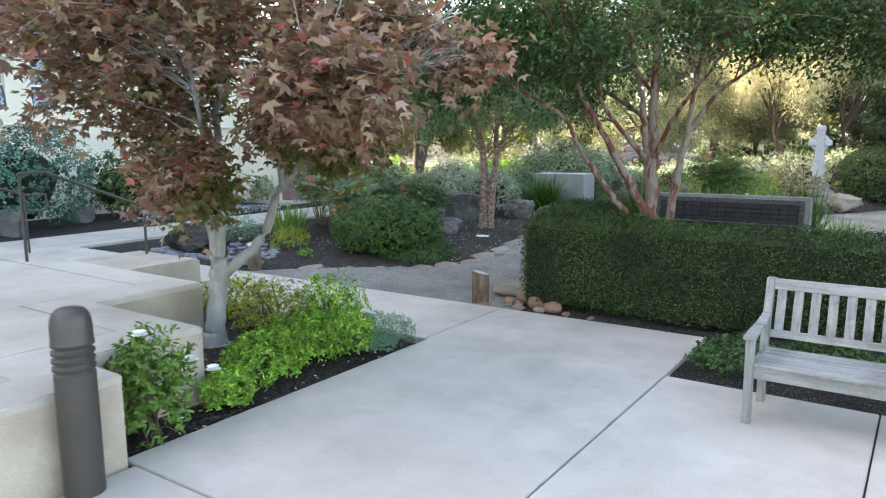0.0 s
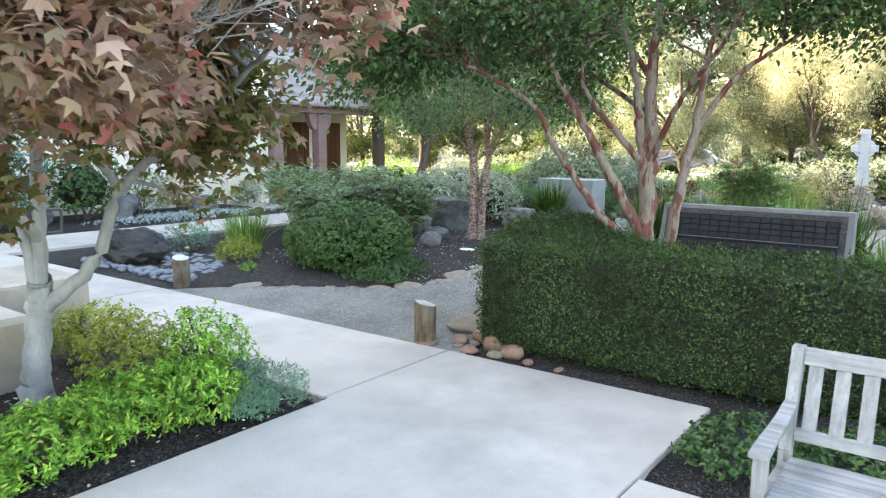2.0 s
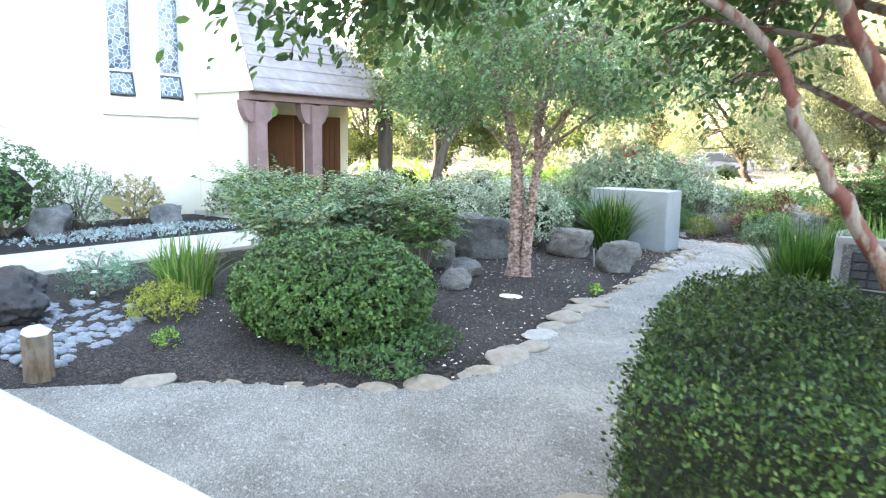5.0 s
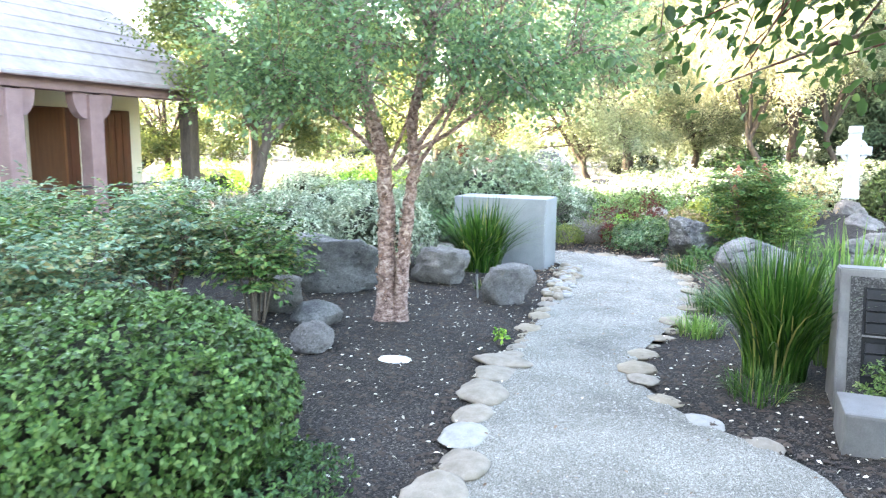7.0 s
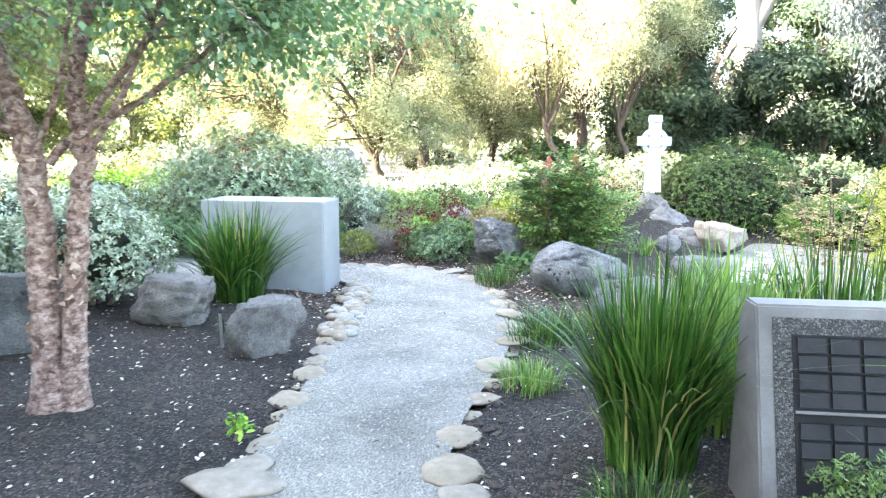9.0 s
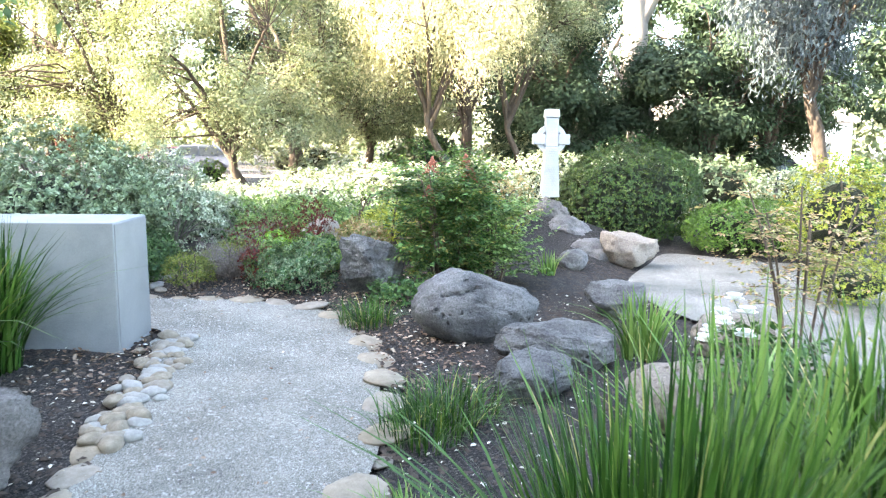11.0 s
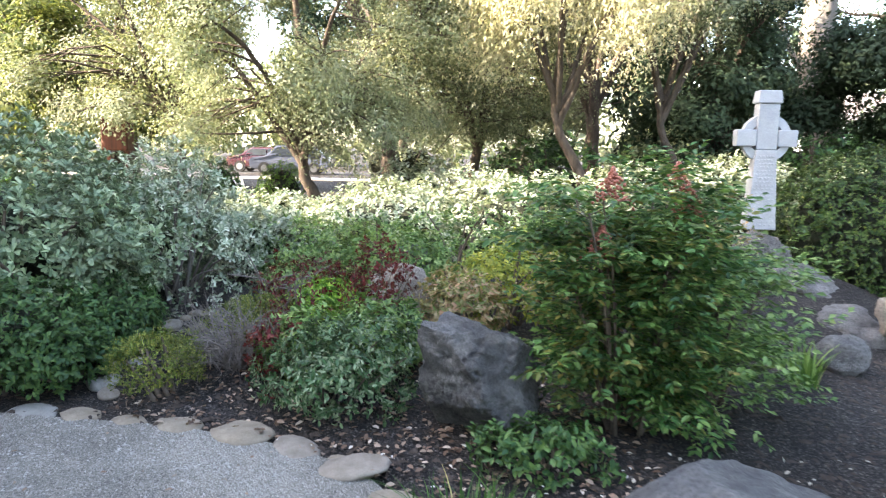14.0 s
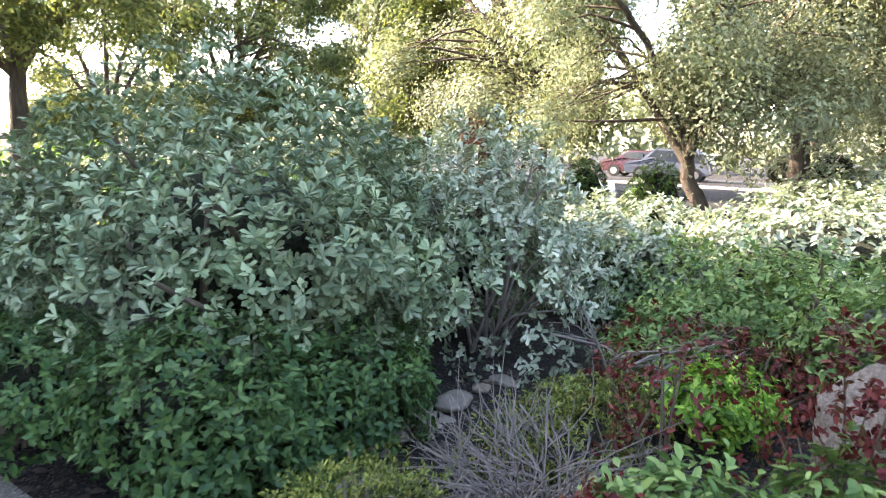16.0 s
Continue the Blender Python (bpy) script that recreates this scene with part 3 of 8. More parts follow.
def bush(name, at, radii, label, mat, leaf=0.05, n=6000, shape="oval", aspect=0.5, lump=0.18, whorl=6, squash=0.35, inner=0.75, core=True, stems=6, seed=1, category="shrub", droop=0.0, group="", stem_mat=None, flowers=0, base=0.0, spread=0.5, stem_r=0.012):
    """A shrub: stems, a solid core coloured as inner shade, and leaves in whorls at the twig ends over an uneven crown.
    """
    x, y = at[:2]
    z0 = at[2] if len(at) > 2 else 0.0
    top = root(name, (x, y, z0), label, category, group)
    rx, ry, h = radii
    cen = np.array([x, y, z0 + base + h * 0.42])
    rad = np.array([rx, ry, h * 0.58])
    k = max(1, n // whorl)
    d = ball(k)
    d[:, 2] = np.where(d[:, 2] < -0.6, -d[:, 2] * rng.uniform(0, 1, k), d[:, 2])
    r = lumpy(d, seed, lump) * (inner + (1 - inner) * rng.uniform(0, 1, k) ** 0.5)
    tip = cen + unit(d) * r[:, None] * rad
    tip[:, 2] = np.maximum(tip[:, 2], z0 + base + 0.02)
    out = unit(d * np.array([1 / rx, 1 / ry, 1 / (h * 0.58)]) * min(rx, ry))
    out[:, 2] += 0.25 - droop
    out = unit(out + rng.normal(size=out.shape) * 0.25)
    p = np.repeat(tip, whorl, 0)
    o = np.repeat(out, whorl, 0)
    m = len(p)
    side = unit(np.cross(o, ball(m)))
    axis = unit(o * squash + side + rng.normal(size=(m, 3)) * 0.15)
    face = unit(o + 0.3 * np.array([0, 0, 1]) + rng.normal(size=(m, 3)) * 0.2)
    p = p + o * rng.uniform(-spread, spread * 0.4, (m, 1)) * leaf * 1.6 + rng.normal(size=(m, 3)) * leaf * 0.35 * spread
    size = leaf * rng.uniform(0.6, 1.15, m)
    leaves("foliage", p, axis, face, size, size * aspect, shape, mat, top)
    # added solid core, its dark colour standing in for shade between the leaves
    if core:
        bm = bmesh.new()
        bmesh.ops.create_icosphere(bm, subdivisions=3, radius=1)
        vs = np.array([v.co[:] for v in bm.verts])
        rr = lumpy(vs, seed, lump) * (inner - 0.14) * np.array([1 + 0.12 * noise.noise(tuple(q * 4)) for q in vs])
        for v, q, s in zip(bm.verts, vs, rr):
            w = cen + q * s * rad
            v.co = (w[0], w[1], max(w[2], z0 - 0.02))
        part("shade_core", bm, CORE, top)
    if stems:
        for i in range(stems):
            t = Tubes()
            q = tip[rng.integers(k)]
            a = np.array([x, y, z0 - 0.03]) + np.array([*rng.normal(size=2) * 0.12 * min(rx, ry), 0])
            mid = (a + q) / 2 + np.array([0, 0, 0.1 * h]) + rng.normal(size=3) * 0.05 * h
            t.add(smooth_line([a, mid, q], 8), np.linspace(stem_r, stem_r / 3, 8) * (1 + h), 5)
            t.make("stem", stem_mat or TWIG, top)
    for i in range(flowers):
        q = tip[rng.integers(k)]
        flower(q + np.array([0.0, 0.0, 0.02]), top, 0.045)
    return top


def flower(at, parent, r=0.05, petals=9):
    p = np.tile(np.asarray(at, float), (petals * 2, 1))
    a = np.linspace(0, 4 * np.pi, petals * 2, endpoint=False)
    lift = np.r_[np.full(petals, 0.25), np.full(petals, 0.9)]
    ax = np.stack([np.cos(a), np.sin(a), lift], 1)
    return leaves("flower", p, ax, np.array([[0, 0, 1.0]]) + 0 * ax, r, r * 0.9, "obovate", FLOWER_WHITE, parent)


def strap_clump(name, at, r, height, n, label, mat, width=0.012, lean=0.55, seed=3, category="plant", group=""):
    """Sword-shaped leaves that rise from the ground and bend over."""
    g = np.random.default_rng(seed)
    top = root(name, (at[0], at[1], 0), label, category, group)
    vs, fs, c = [], [], 0
    dry, dry_f = [], []
    seg = 6
    for i in range(n):
        a = g.uniform(0, 2 * np.pi)
        b = np.array([at[0] + r * math.sqrt(g.uniform()) * math.cos(a), at[1] + r * math.sqrt(g.uniform()) * math.sin(a), -0.02])
        a2 = a + g.normal() * 0.5
        L = height * g.uniform(0.65, 1.12)
        ln = lean * abs(g.normal() * 0.6 + 0.35)
        u = np.linspace(0, 1, seg)
        out = ln * L * u ** 1.9
        up = L * (u - 0.38 * ln * u ** 2.6)
        line = b + np.stack([out * math.cos(a2), out * math.sin(a2), up], 1)
        w = width * g.uniform(0.7, 1.2) * np.array([0.7, 1, 1, 0.85, 0.55, 0.05])
        sd = np.array([-math.sin(a2 + g.normal() * 0.5), math.cos(a2), 0])
        sd /= np.linalg.norm(sd)
        v = np.empty((seg * 2, 3))
        v[0::2], v[1::2] = line - sd * w[:, None], line + sd * w[:, None]
        if i % 22 == 5:
            dry_f += [(len(dry) * seg * 2 + 2 * j, len(dry) * seg * 2 + 2 * j + 1, len(dry) * seg * 2 + 2 * j + 3, len(dry) * seg * 2 + 2 * j + 2) for j in range(seg - 1)]
            dry.append(v)
            continue
        vs.append(v)
        fs += [(c + 2 * j, c + 2 * j + 1, c + 2 * j + 3, c + 2 * j + 2) for j in range(seg - 1)]
        c += seg * 2
    raw("leaf_tuft", np.vstack(vs), np.array(fs), mat, top, "", True)
    tagged(raw("dry_leaf_tuft", np.vstack(dry), np.array(dry_f), L_STRAW, top, "", True), "yellowed dry blades", kind="stuff")
    return top


def tree(name, stems, targets, label, bark, mat, leaf=0.05, per=60, shape="oval", aspect=0.45, r_tip=0.006, clump=0.25, seed=5, sides=10, droop=0.15, flat=0.5, category="tree", twig_from=0.35, wobble=0.12, clump_z=0.7, bare=0, other=None, pick=None, outward=False, hubs=None):
    """stems: lists of (points, start radius, end radius). Each target of the crown is joined to the nearest stem by a branch that carries leaves."""
    g = np.random.default_rng(seed)
    base = np.asarray(stems[0][0][0], float)
    top = root(name, (base[0], base[1], 0), label, category)
    nodes, rads = [], []
    for i, (pts, r0, r1) in enumerate(stems):
        m = max(10, len(pts) * 6)
        line = smooth_line(pts, m)
        line[1:-1] += g.normal(size=(m - 2, 3)) * 0.12 * min(r0, 0.1)
        rr = r0 + (r1 - r0) * np.linspace(0, 1, m) ** 0.8
        if i == 0 or np.linalg.norm(np.asarray(pts[0])[:2] - base[:2]) < 0.6 and pts[0][2] < 0.2:
            rr = rr * (1 + 0.5 * np.exp(-np.maximum(line[:, 2], 0) / 0.1))
        t = Tubes()
        t.add(line, rr, sides)
        t.make("trunk" if i == 0 else "limb", bark, top)
        keep = line[:, 2] > line[:, 2].max() * 0.3
        keep[: int(m * 0.3)] = i > 0 and keep[: int(m * 0.3)].any() and False
        nodes.append(line[keep])
        rads.append(rr[keep])
    nodes, rads = np.vstack(nodes), np.hstack(rads)
    tw = Tubes()
    P, O = [], []
    for j, q in enumerate(np.asarray(targets, float)):
        dist = np.linalg.norm(nodes - q, axis=1) + 0.8 * np.maximum(0, nodes[:, 2] - q[2])
        i = int(np.argmin(dist + g.uniform(0, 0.3, len(dist))))
        a = nodes[i]
        span = np.linalg.norm(q - a)
        mid = (a + q) / 2 + np.array([0, 0, 0.12 * span]) + g.normal(size=3) * wobble * span
        end = q + np.array([0, 0, -droop * span * 0.3])
        line = smooth_line([a, mid, end], 6)
        r = np.linspace(min(rads[i] * 0.6, 0.012 + span * 0.008), r_tip, 6)
        tw.add(line, r, 4 if leaf < 0.1 else 3)
        if j < bare:
            continue
        k = int(per * g.uniform(0.6, 1.3))
        u = g.uniform(twig_from, 1, k) ** 0.7
        pos = np.stack([np.interp(u, np.linspace(0, 1, 6), line[:, c]) for c in range(3)], 1)
        off = g.normal(size=(k, 3)) * clump * np.array([1, 1, clump_z]) * (0.35 + 0.65 * u[:, None])
        P.append(pos + off)
        O.append(unit(off + 0.3 * (end - a) / (span + 0.01)) if hubs is None else unit(pos + off - hubs[j] + g.normal(size=(k, 3)) * 0.08))
    tagged(tw.make("branchwork", bark, top), kind="stuff")
    P, O = np.vstack(P), np.vstack(O)
    m = len(P)
    axis = unit(O + g.normal(size=(m, 3)) * 0.55 + np.array([0, 0, -droop]))
    face = unit(np.array([0, 0, 1.0]) + g.normal(size=(m, 3)) * (1 - flat))
    if outward:
        face = unit(O + np.array([0, 0, 0.45]) + g.normal(size=(m, 3)) * 0.3)
        axis = unit(np.cross(face, g.normal(size=(m, 3))) + np.array([0, 0, -droop]))
    size = leaf * g.uniform(0.6, 1.2, m)
    if other is None:
        leaves("crown", P, axis, face, size, size * aspect, shape, mat, top)
    else:
        alt = np.array([noise.noise(tuple(q * 2.3)) for q in P]) * 0.6 + g.uniform(-0.25, 0.25, m) + pick(P) > 0.5
        for k, mt in ((~alt, mat), (alt, other)):
            leaves("crown", P[k], axis[k], face[k], size[k], size[k] * aspect, shape, mt, top)
    return top


def crown_points(center, radii, n, seed, low=-1.0, hollow=0.45):
    g = np.random.default_rng(seed)
    d = unit(g.normal(size=(n * 3, 3)))
    d = d[d[:, 2] > low][:n]
    r = hollow + (1 - hollow) * g.uniform(0, 1, len(d)) ** 0.6
    return np.asarray(center) + d * (r * lumpy(d, seed + 9, 0.25))[:, None] * np.asarray(radii)


# ---------- rocks ----------
def rock_mesh(name, size, seed, mat, facets=7, rough=0.12, sub=4, flat_top=0.0, groove=None, pits=0.0, blocky=False):
    """A boulder: a ball cut by random planes, then roughened and pitted; its base lies at z = 0."""
    g = np.random.default_rng(seed)
    bm = bmesh.new()
    bmesh.ops.create_icosphere(bm, subdivisions=sub, radius=1)
    pl = unit(g.normal(size=(facets, 3)))
    cut = g.uniform(0.66, 0.94, facets)
    if blocky:
        pl = unit(np.vstack([[(0, 0, 1)], g.normal(size=(facets - 1, 3)) * np.array([1, 1, 0.55])]))
        cut = g.uniform(0.48, 0.78, facets)
    off = Vector(g.uniform(-50, 50, 3))
    for v in bm.verts:
        q = np.array(v.co)
        for nrm, c in zip(pl, cut):
            over = q @ nrm - c
            if over > 0:
                q = q - nrm * over * (0.97 if blocky else 0.85)
        if flat_top and q[2] > flat_top:
            q[2] = flat_top + (q[2] - flat_top) * 0.2
        w = Vector(q)
        r = 1 + rough * noise.noise(w * 1.7 + off) + rough * 0.5 * noise.noise(w * 4 + off) - rough * 0.45 * abs(noise.noise(w * 6.5 + off))
        if sub > 3:
            r += rough * 0.22 * noise.noise(w * 14 + off) + rough * 0.12 * noise.noise(w * 31 + off)
        if pits:
            d = noise.voronoi(w * 2.6 + off * 0.3 + noise.noise_vector(w * 3 + off) * 0.25)[0][0]
            e = noise.voronoi(w * 6.5 + off)[0][0]
            r -= pits * max(0.0, 0.3 - d) * 1.1 * (noise.noise(w * 1.3 - off) > -0.1) + pits * 0.35 * max(0.0, 0.28 - e)
        v.co = w * r
    zs = [v.co.z for v in bm.verts]
    lo, hi = min(zs), max(zs)
    xs = max(abs(v.co.x) for v in bm.verts)
    ys = max(abs(v.co.y) for v in bm.verts)
    for v in bm.verts:
        v.co = (v.co.x / xs * size[0] / 2, v.co.y / ys * size[1] / 2, (v.co.z - lo) / (hi - lo) * size[2] * 1.18 - size[2] * 0.18)
    if groove:
        for pts, wide, deep in groove:
            line = smooth_line(pts, 60)
            t = np.linspace(0, 1, 60)
            wd = wide * (0.45 + 0.9 * np.sin(np.pi * t) ** 0.7)
            for v in bm.verts:
                dd = np.hypot(line[:, 0] - v.co.x, line[:, 2] - v.co.z) + 0.3 * wide * noise.noise(v.co * 25)
                k = int(np.argmin(dd))
                if dd[k] < wd[k] and v.co.y < size[1] * 0.1:
                    v.co += Vector((0, 0.75, -0.65)) * deep * (1 - max(0.0, dd[k] / wd[k]) ** 2)
    me = bpy.data.meshes.new(name)
    bm.to_mesh(me)
    bm.free()
    me.materials.append(mat)
    me.polygons.foreach_set("use_smooth", [True] * len(me.polygons))
    return me


def rock(name, at, size, turn, label, mat, seed, category="rock", **k):
    ob = new(name, rock_mesh(name, size, seed, mat, **k))
    ob.matrix_basis = pose(at[0], at[1], at[2] if len(at) > 2 else -0.02, 0, 0, turn)
    return tagged(ob, label, category)


# ---------- ground ----------
LEFT_EDGE = [(-8.55, 6.97), (-8.0, 7.6), (-7.5, 8.05), (-6.85, 8.5), (-6.3, 8.9), (-6.1, 9.5), (-6.13, 10.2), (-6.3, 11.0), (-6.42, 11.7), (-6.55, 12.5), (-6.62, 13.5), (-6.72, 14.6), (-6.82, 15.6), (-7.0, 16.7), (-7.25, 17.3), (-7.45, 17.85), (-9.2, 18.0), (-13.0, 17.6)]
RIGHT_EDGE = [(-3.85, 7.0), (-4.1, 7.9), (-4.33, 8.7), (-4.35, 9.4), (-4.2, 10.2), (-4.15, 11.0), (-4.45, 11.45), (-5.0, 11.85), (-5.46, 12.6), (-5.48, 13.4), (-5.4, 14.0), (-5.22, 15.2), (-5.25, 16.0), (-5.3, 16.7), (-5.5, 17.5), (-5.75, 18.2), (-6.1, 18.7), (-7.0, 19.05), (-8.4, 19.15), (-13.0, 19.3)]


def inside(px, py, poly):
    c = np.zeros(px.shape, bool)
    j = len(poly) - 1
    for i in range(len(poly)):
        (xi, yi), (xj, yj) = poly[i], poly[j]
        if yi != yj:
            c ^= ((yi > py) != (yj > py)) & (px < (xj - xi) * (py - yi) / (yj - yi) + xi)
        j = i
    return c


def edge_distance(px, py, poly):
    best = np.full(px.shape, 99.0)
    for (ax, ay), (bx, by) in zip(poly, poly[1:] + poly[:1]):
        dx, dy = bx - ax, by - ay
        u = np.clip(((px - ax) * dx + (py - ay) * dy) / (dx * dx + dy * dy + 1e-9), 0, 1)
        best = np.minimum(best, np.hypot(px - ax - u * dx, py - ay - u * dy))
    return best


PATH = [tuple(p) for p in smooth_line(LEFT_EDGE, 90)] + [tuple(p) for p in smooth_line(RIGHT_EDGE, 90)[::-1]]
CLEARING = [(-2.05, 17.6), (-2.35, 18.7), (-2.3, 20.0), (-1.5, 21.5), (-0.8, 22.5), (0.3, 21.7), (2.6, 20.5), (3.5, 17.5), (2.5, 15.2), (-0.8, 15.0), (-1.7, 16.2)]
CLEARING = [tuple(p) for p in smooth_line(CLEARING + CLEARING[:1], 60)][:-1]
HARD = [[(-13.3, 5.4), (-4.0, 5.4), (-4.0, -6), (4.5, -6), (4.5, 5.75), (-1.7, 5.75), (-1.7, 7.02), (-13.3, 6.92)], [(-15.2, 4), (-13.2, 4), (-13.2, 17), (-15.2, 17)]]


def bed_height(x, y):
    """The beds rise a little from their edges; the paths lie low."""
    x, y = np.atleast_1d(np.asarray(x, float)), np.atleast_1d(np.asarray(y, float))
    d = np.full(x.shape, 99.0)
    for poly in [PATH, CLEARING] + HARD:
        d = np.minimum(d, np.where(inside(x, y, poly), -edge_distance(x, y, poly), edge_distance(x, y, poly)))
    rise = np.clip(d / 0.9, 0, 1)
    rise = rise * rise * (3 - 2 * rise)
    lump = np.array([noise.noise((a * 1.3, b * 1.3, 0.5)) * 0.5 + noise.noise((a * 4.1, b * 4.1, 2.0)) * 0.25 for a, b in zip(x, y)])
    mound = 0.55 * np.exp(-(((x + 2.8) / 1.3) ** 2 + ((y - 23.0) / 1.5) ** 2)) + 0.18 * np.exp(-(((x + 5.5) / 2.4) ** 2 + ((y - 22.0) / 1.8) ** 2))
    return np.where(d < 0.02, -0.07, -0.035 + rise * (0.06 + 0.05 * lump) + rise * mound)


def make_ground():
    xs = np.concatenate([np.linspace(-400, -18, 10)[:-1], np.arange(-18, 5.01, 0.17), np.linspace(5, 400, 10)[1:]])
    ys = np.concatenate([np.linspace(-400, 1, 8)[:-1], np.arange(1, 27.01, 0.17), np.linspace(27, 400, 10)[1:]])
    X, Y = np.meshgrid(xs, ys)
    near = (X > -18.5) & (X < 5.5) & (Y > 0.5) & (Y < 27.5)
    Z = np.full(X.shape, -0.09)
    Z[near] = bed_height(X[near], Y[near])
    v = np.stack([X.ravel(), Y.ravel(), Z.ravel()], 1)
    w = len(xs)
    i, j = np.meshgrid(np.arange(len(ys) - 1), np.arange(w - 1), indexing="ij")
    q = (i * w + j).ravel()
    return tagged(raw("ground", v, np.stack([q, q + 1, q + w + 1, q + w], 1), MULCH, None, "", True), "dark bark mulch covering the garden beds", "ground", kind="structure")


ground = make_ground()


def sheet(name, poly, z, mat, label, category, step=0.16):
    """A loose surface filling an outline, slightly uneven."""
    bm = bmesh.new()
    bm.faces.new([bm.verts.new((x, y, z)) for x, y in poly])
    bmesh.ops.recalc_face_normals(bm, faces=bm.faces)
    bmesh.ops.triangulate(bm, faces=bm.faces)
    return tagged(part(name, bm, mat), label, category, kind="structure")


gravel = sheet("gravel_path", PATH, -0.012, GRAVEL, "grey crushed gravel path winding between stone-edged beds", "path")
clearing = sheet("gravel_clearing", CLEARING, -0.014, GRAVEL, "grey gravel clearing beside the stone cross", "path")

# ---------- concrete paving ----------
paving = root("pavement", (-2, 4, 0), "pale tan concrete paving with dark joints", "pavement", kind="structure")
part("bedding", prism([(-13.2, 5.52), (-4.02, 5.52), (-4.02, 2.3), (-3.84, 2.2), (-3.84, -6), (4.4, -6), (4.4, 5.66), (-1.72, 5.66), (-1.72, 7.0), (-4.0, 7.0), (-13.2, 6.9)], -0.12, -0.03), JOINT, paving)
GAP = 0.006
for outline in [
    [(-4.0, 2.27 + GAP), (-1.7 - GAP, 2.27 + GAP), (-1.7 - GAP, 7.05), (-4.035 + GAP, 7.03), (-4.035 + GAP, 5.5), (-4.0, 5.5)],
    [(-1.7 + GAP, 2.27 + GAP), (-0.17 - GAP, 2.27 + GAP), (-0.17 - GAP, 5.69), (-1.7 + GAP, 5.69)],
    [(-0.17 + GAP, 2.27 + GAP), (4.4, 2.27 + GAP), (4.4, 5.69), (-0.17 + GAP, 5.69)],
    [(-3.86, -6), (-1.7 - GAP, -6), (-1.7 - GAP, 2.27 - GAP), (-3.86, 2.27 - GAP)],
    [(-1.7 + GAP, -6), (4.4, -6), (4.4, 2.27 - GAP), (-1.7 + GAP, 2.27 - GAP)],
    [(-8.6 + GAP, 5.5), (-4.035 - GAP, 5.5), (-4.035 - GAP, 7.03), (-8.6 + GAP, 6.97)],
    [(-13.2, 5.5), (-8.6 - GAP, 5.5), (-8.6 - GAP, 6.97), (-13.2, 6.92)],
]:
    part("slab", prism(outline, -0.11, 0.0, 0.006), CONCRETE, paving)
far_walk = root("pavement_by_chapel", (-14, 10, 0), "pale concrete walk leading to the chapel porch", "pavement", kind="structure")
for a, b in ((3.0, 7.3), (7.3, 10.2), (10.2, 13.1), (13.1, 16.8)):
    part("slab", prism([(-15.1, a + GAP), (-13.2 - GAP, a + GAP), (-13.2 - GAP, b - GAP), (-15.1, b - GAP)], -0.1, 0.0, 0.006), CONCRETE, far_walk)

# ---------- raised terrace ----------
TOP = 0.58
terrace = root("terrace", (-6, 2, 0), "raised tan concrete terrace with stepped seat walls", "terrace", kind="structure")
EDGE = [(-3.9, -6), (-3.9, 2.24), (-4.42, 2.24), (-4.42, 3.2), (-5.85, 3.2), (-5.85, 4.26), (-12.6, 4.26), (-12.6, -6)]
part("retaining_wall", prism(EDGE, -0.1, TOP - 0.05, 0.0), WALL_CONC, terrace)
INNER = [(-4.35, -6), (-4.35, 1.8), (-4.87, 1.8), (-4.87, 2.76), (-6.3, 2.76), (-6.3, 3.82), (-12.6, 3.82), (-12.6, -6)]
part("terrace_floor", prism(INNER, TOP - 0.06, TOP - 0.003, 0.0), CONCRETE, terrace)
for name, o in (("coping", [(-3.897, -6), (-3.897, 2.243), (-4.423, 2.243), (-4.423, 3.203), (-5.853, 3.203), (-5.853, 4.263), (-12.6, 4.263), (-12.6, 3.83), (-6.29, 3.83), (-6.29, 2.77), (-4.86, 2.77), (-4.86, 1.81), (-4.34, 1.81), (-4.34, -6)]),):
    part(name, prism(o, TOP - 0.052, TOP, 0.012), CONCRETE, terrace)
for jx, jy in ((-4.18, 2.262), (-5.1, 3.222), (-7.0, 4.282)):
    part("wall_joint", boxed(jx - 0.007, jx + 0.007, jy - 0.03, jy - 0.018, 0.0, TOP - 0.055), JOINT, terrace)
for jx, jy in ((-4.6, 1.35), (-5.9, 2.3), (-8.2, 0.2)):
    part("floor_joint", boxed(-12.5, jx, jy - 0.006, jy + 0.006, TOP - 0.01, TOP - 0.0015), JOINT, terrace)
cheek = part("cheek_block", prism([(-9.0, 4.27), (-7.7, 4.27), (-7.7, 5.6), (-9.0, 5.6)], -0.1, 0.46, 0.02), WALL_CONC, terrace)
for i, z in enumerate((0.435, 0.29, 0.145)):
    part("step", boxed(-12.6, -9.01, 4.27 + 0.33 * i, 4.27 + 0.33 * (i + 1), -0.1, z, bevel=0.01), CONCRETE, terrace)


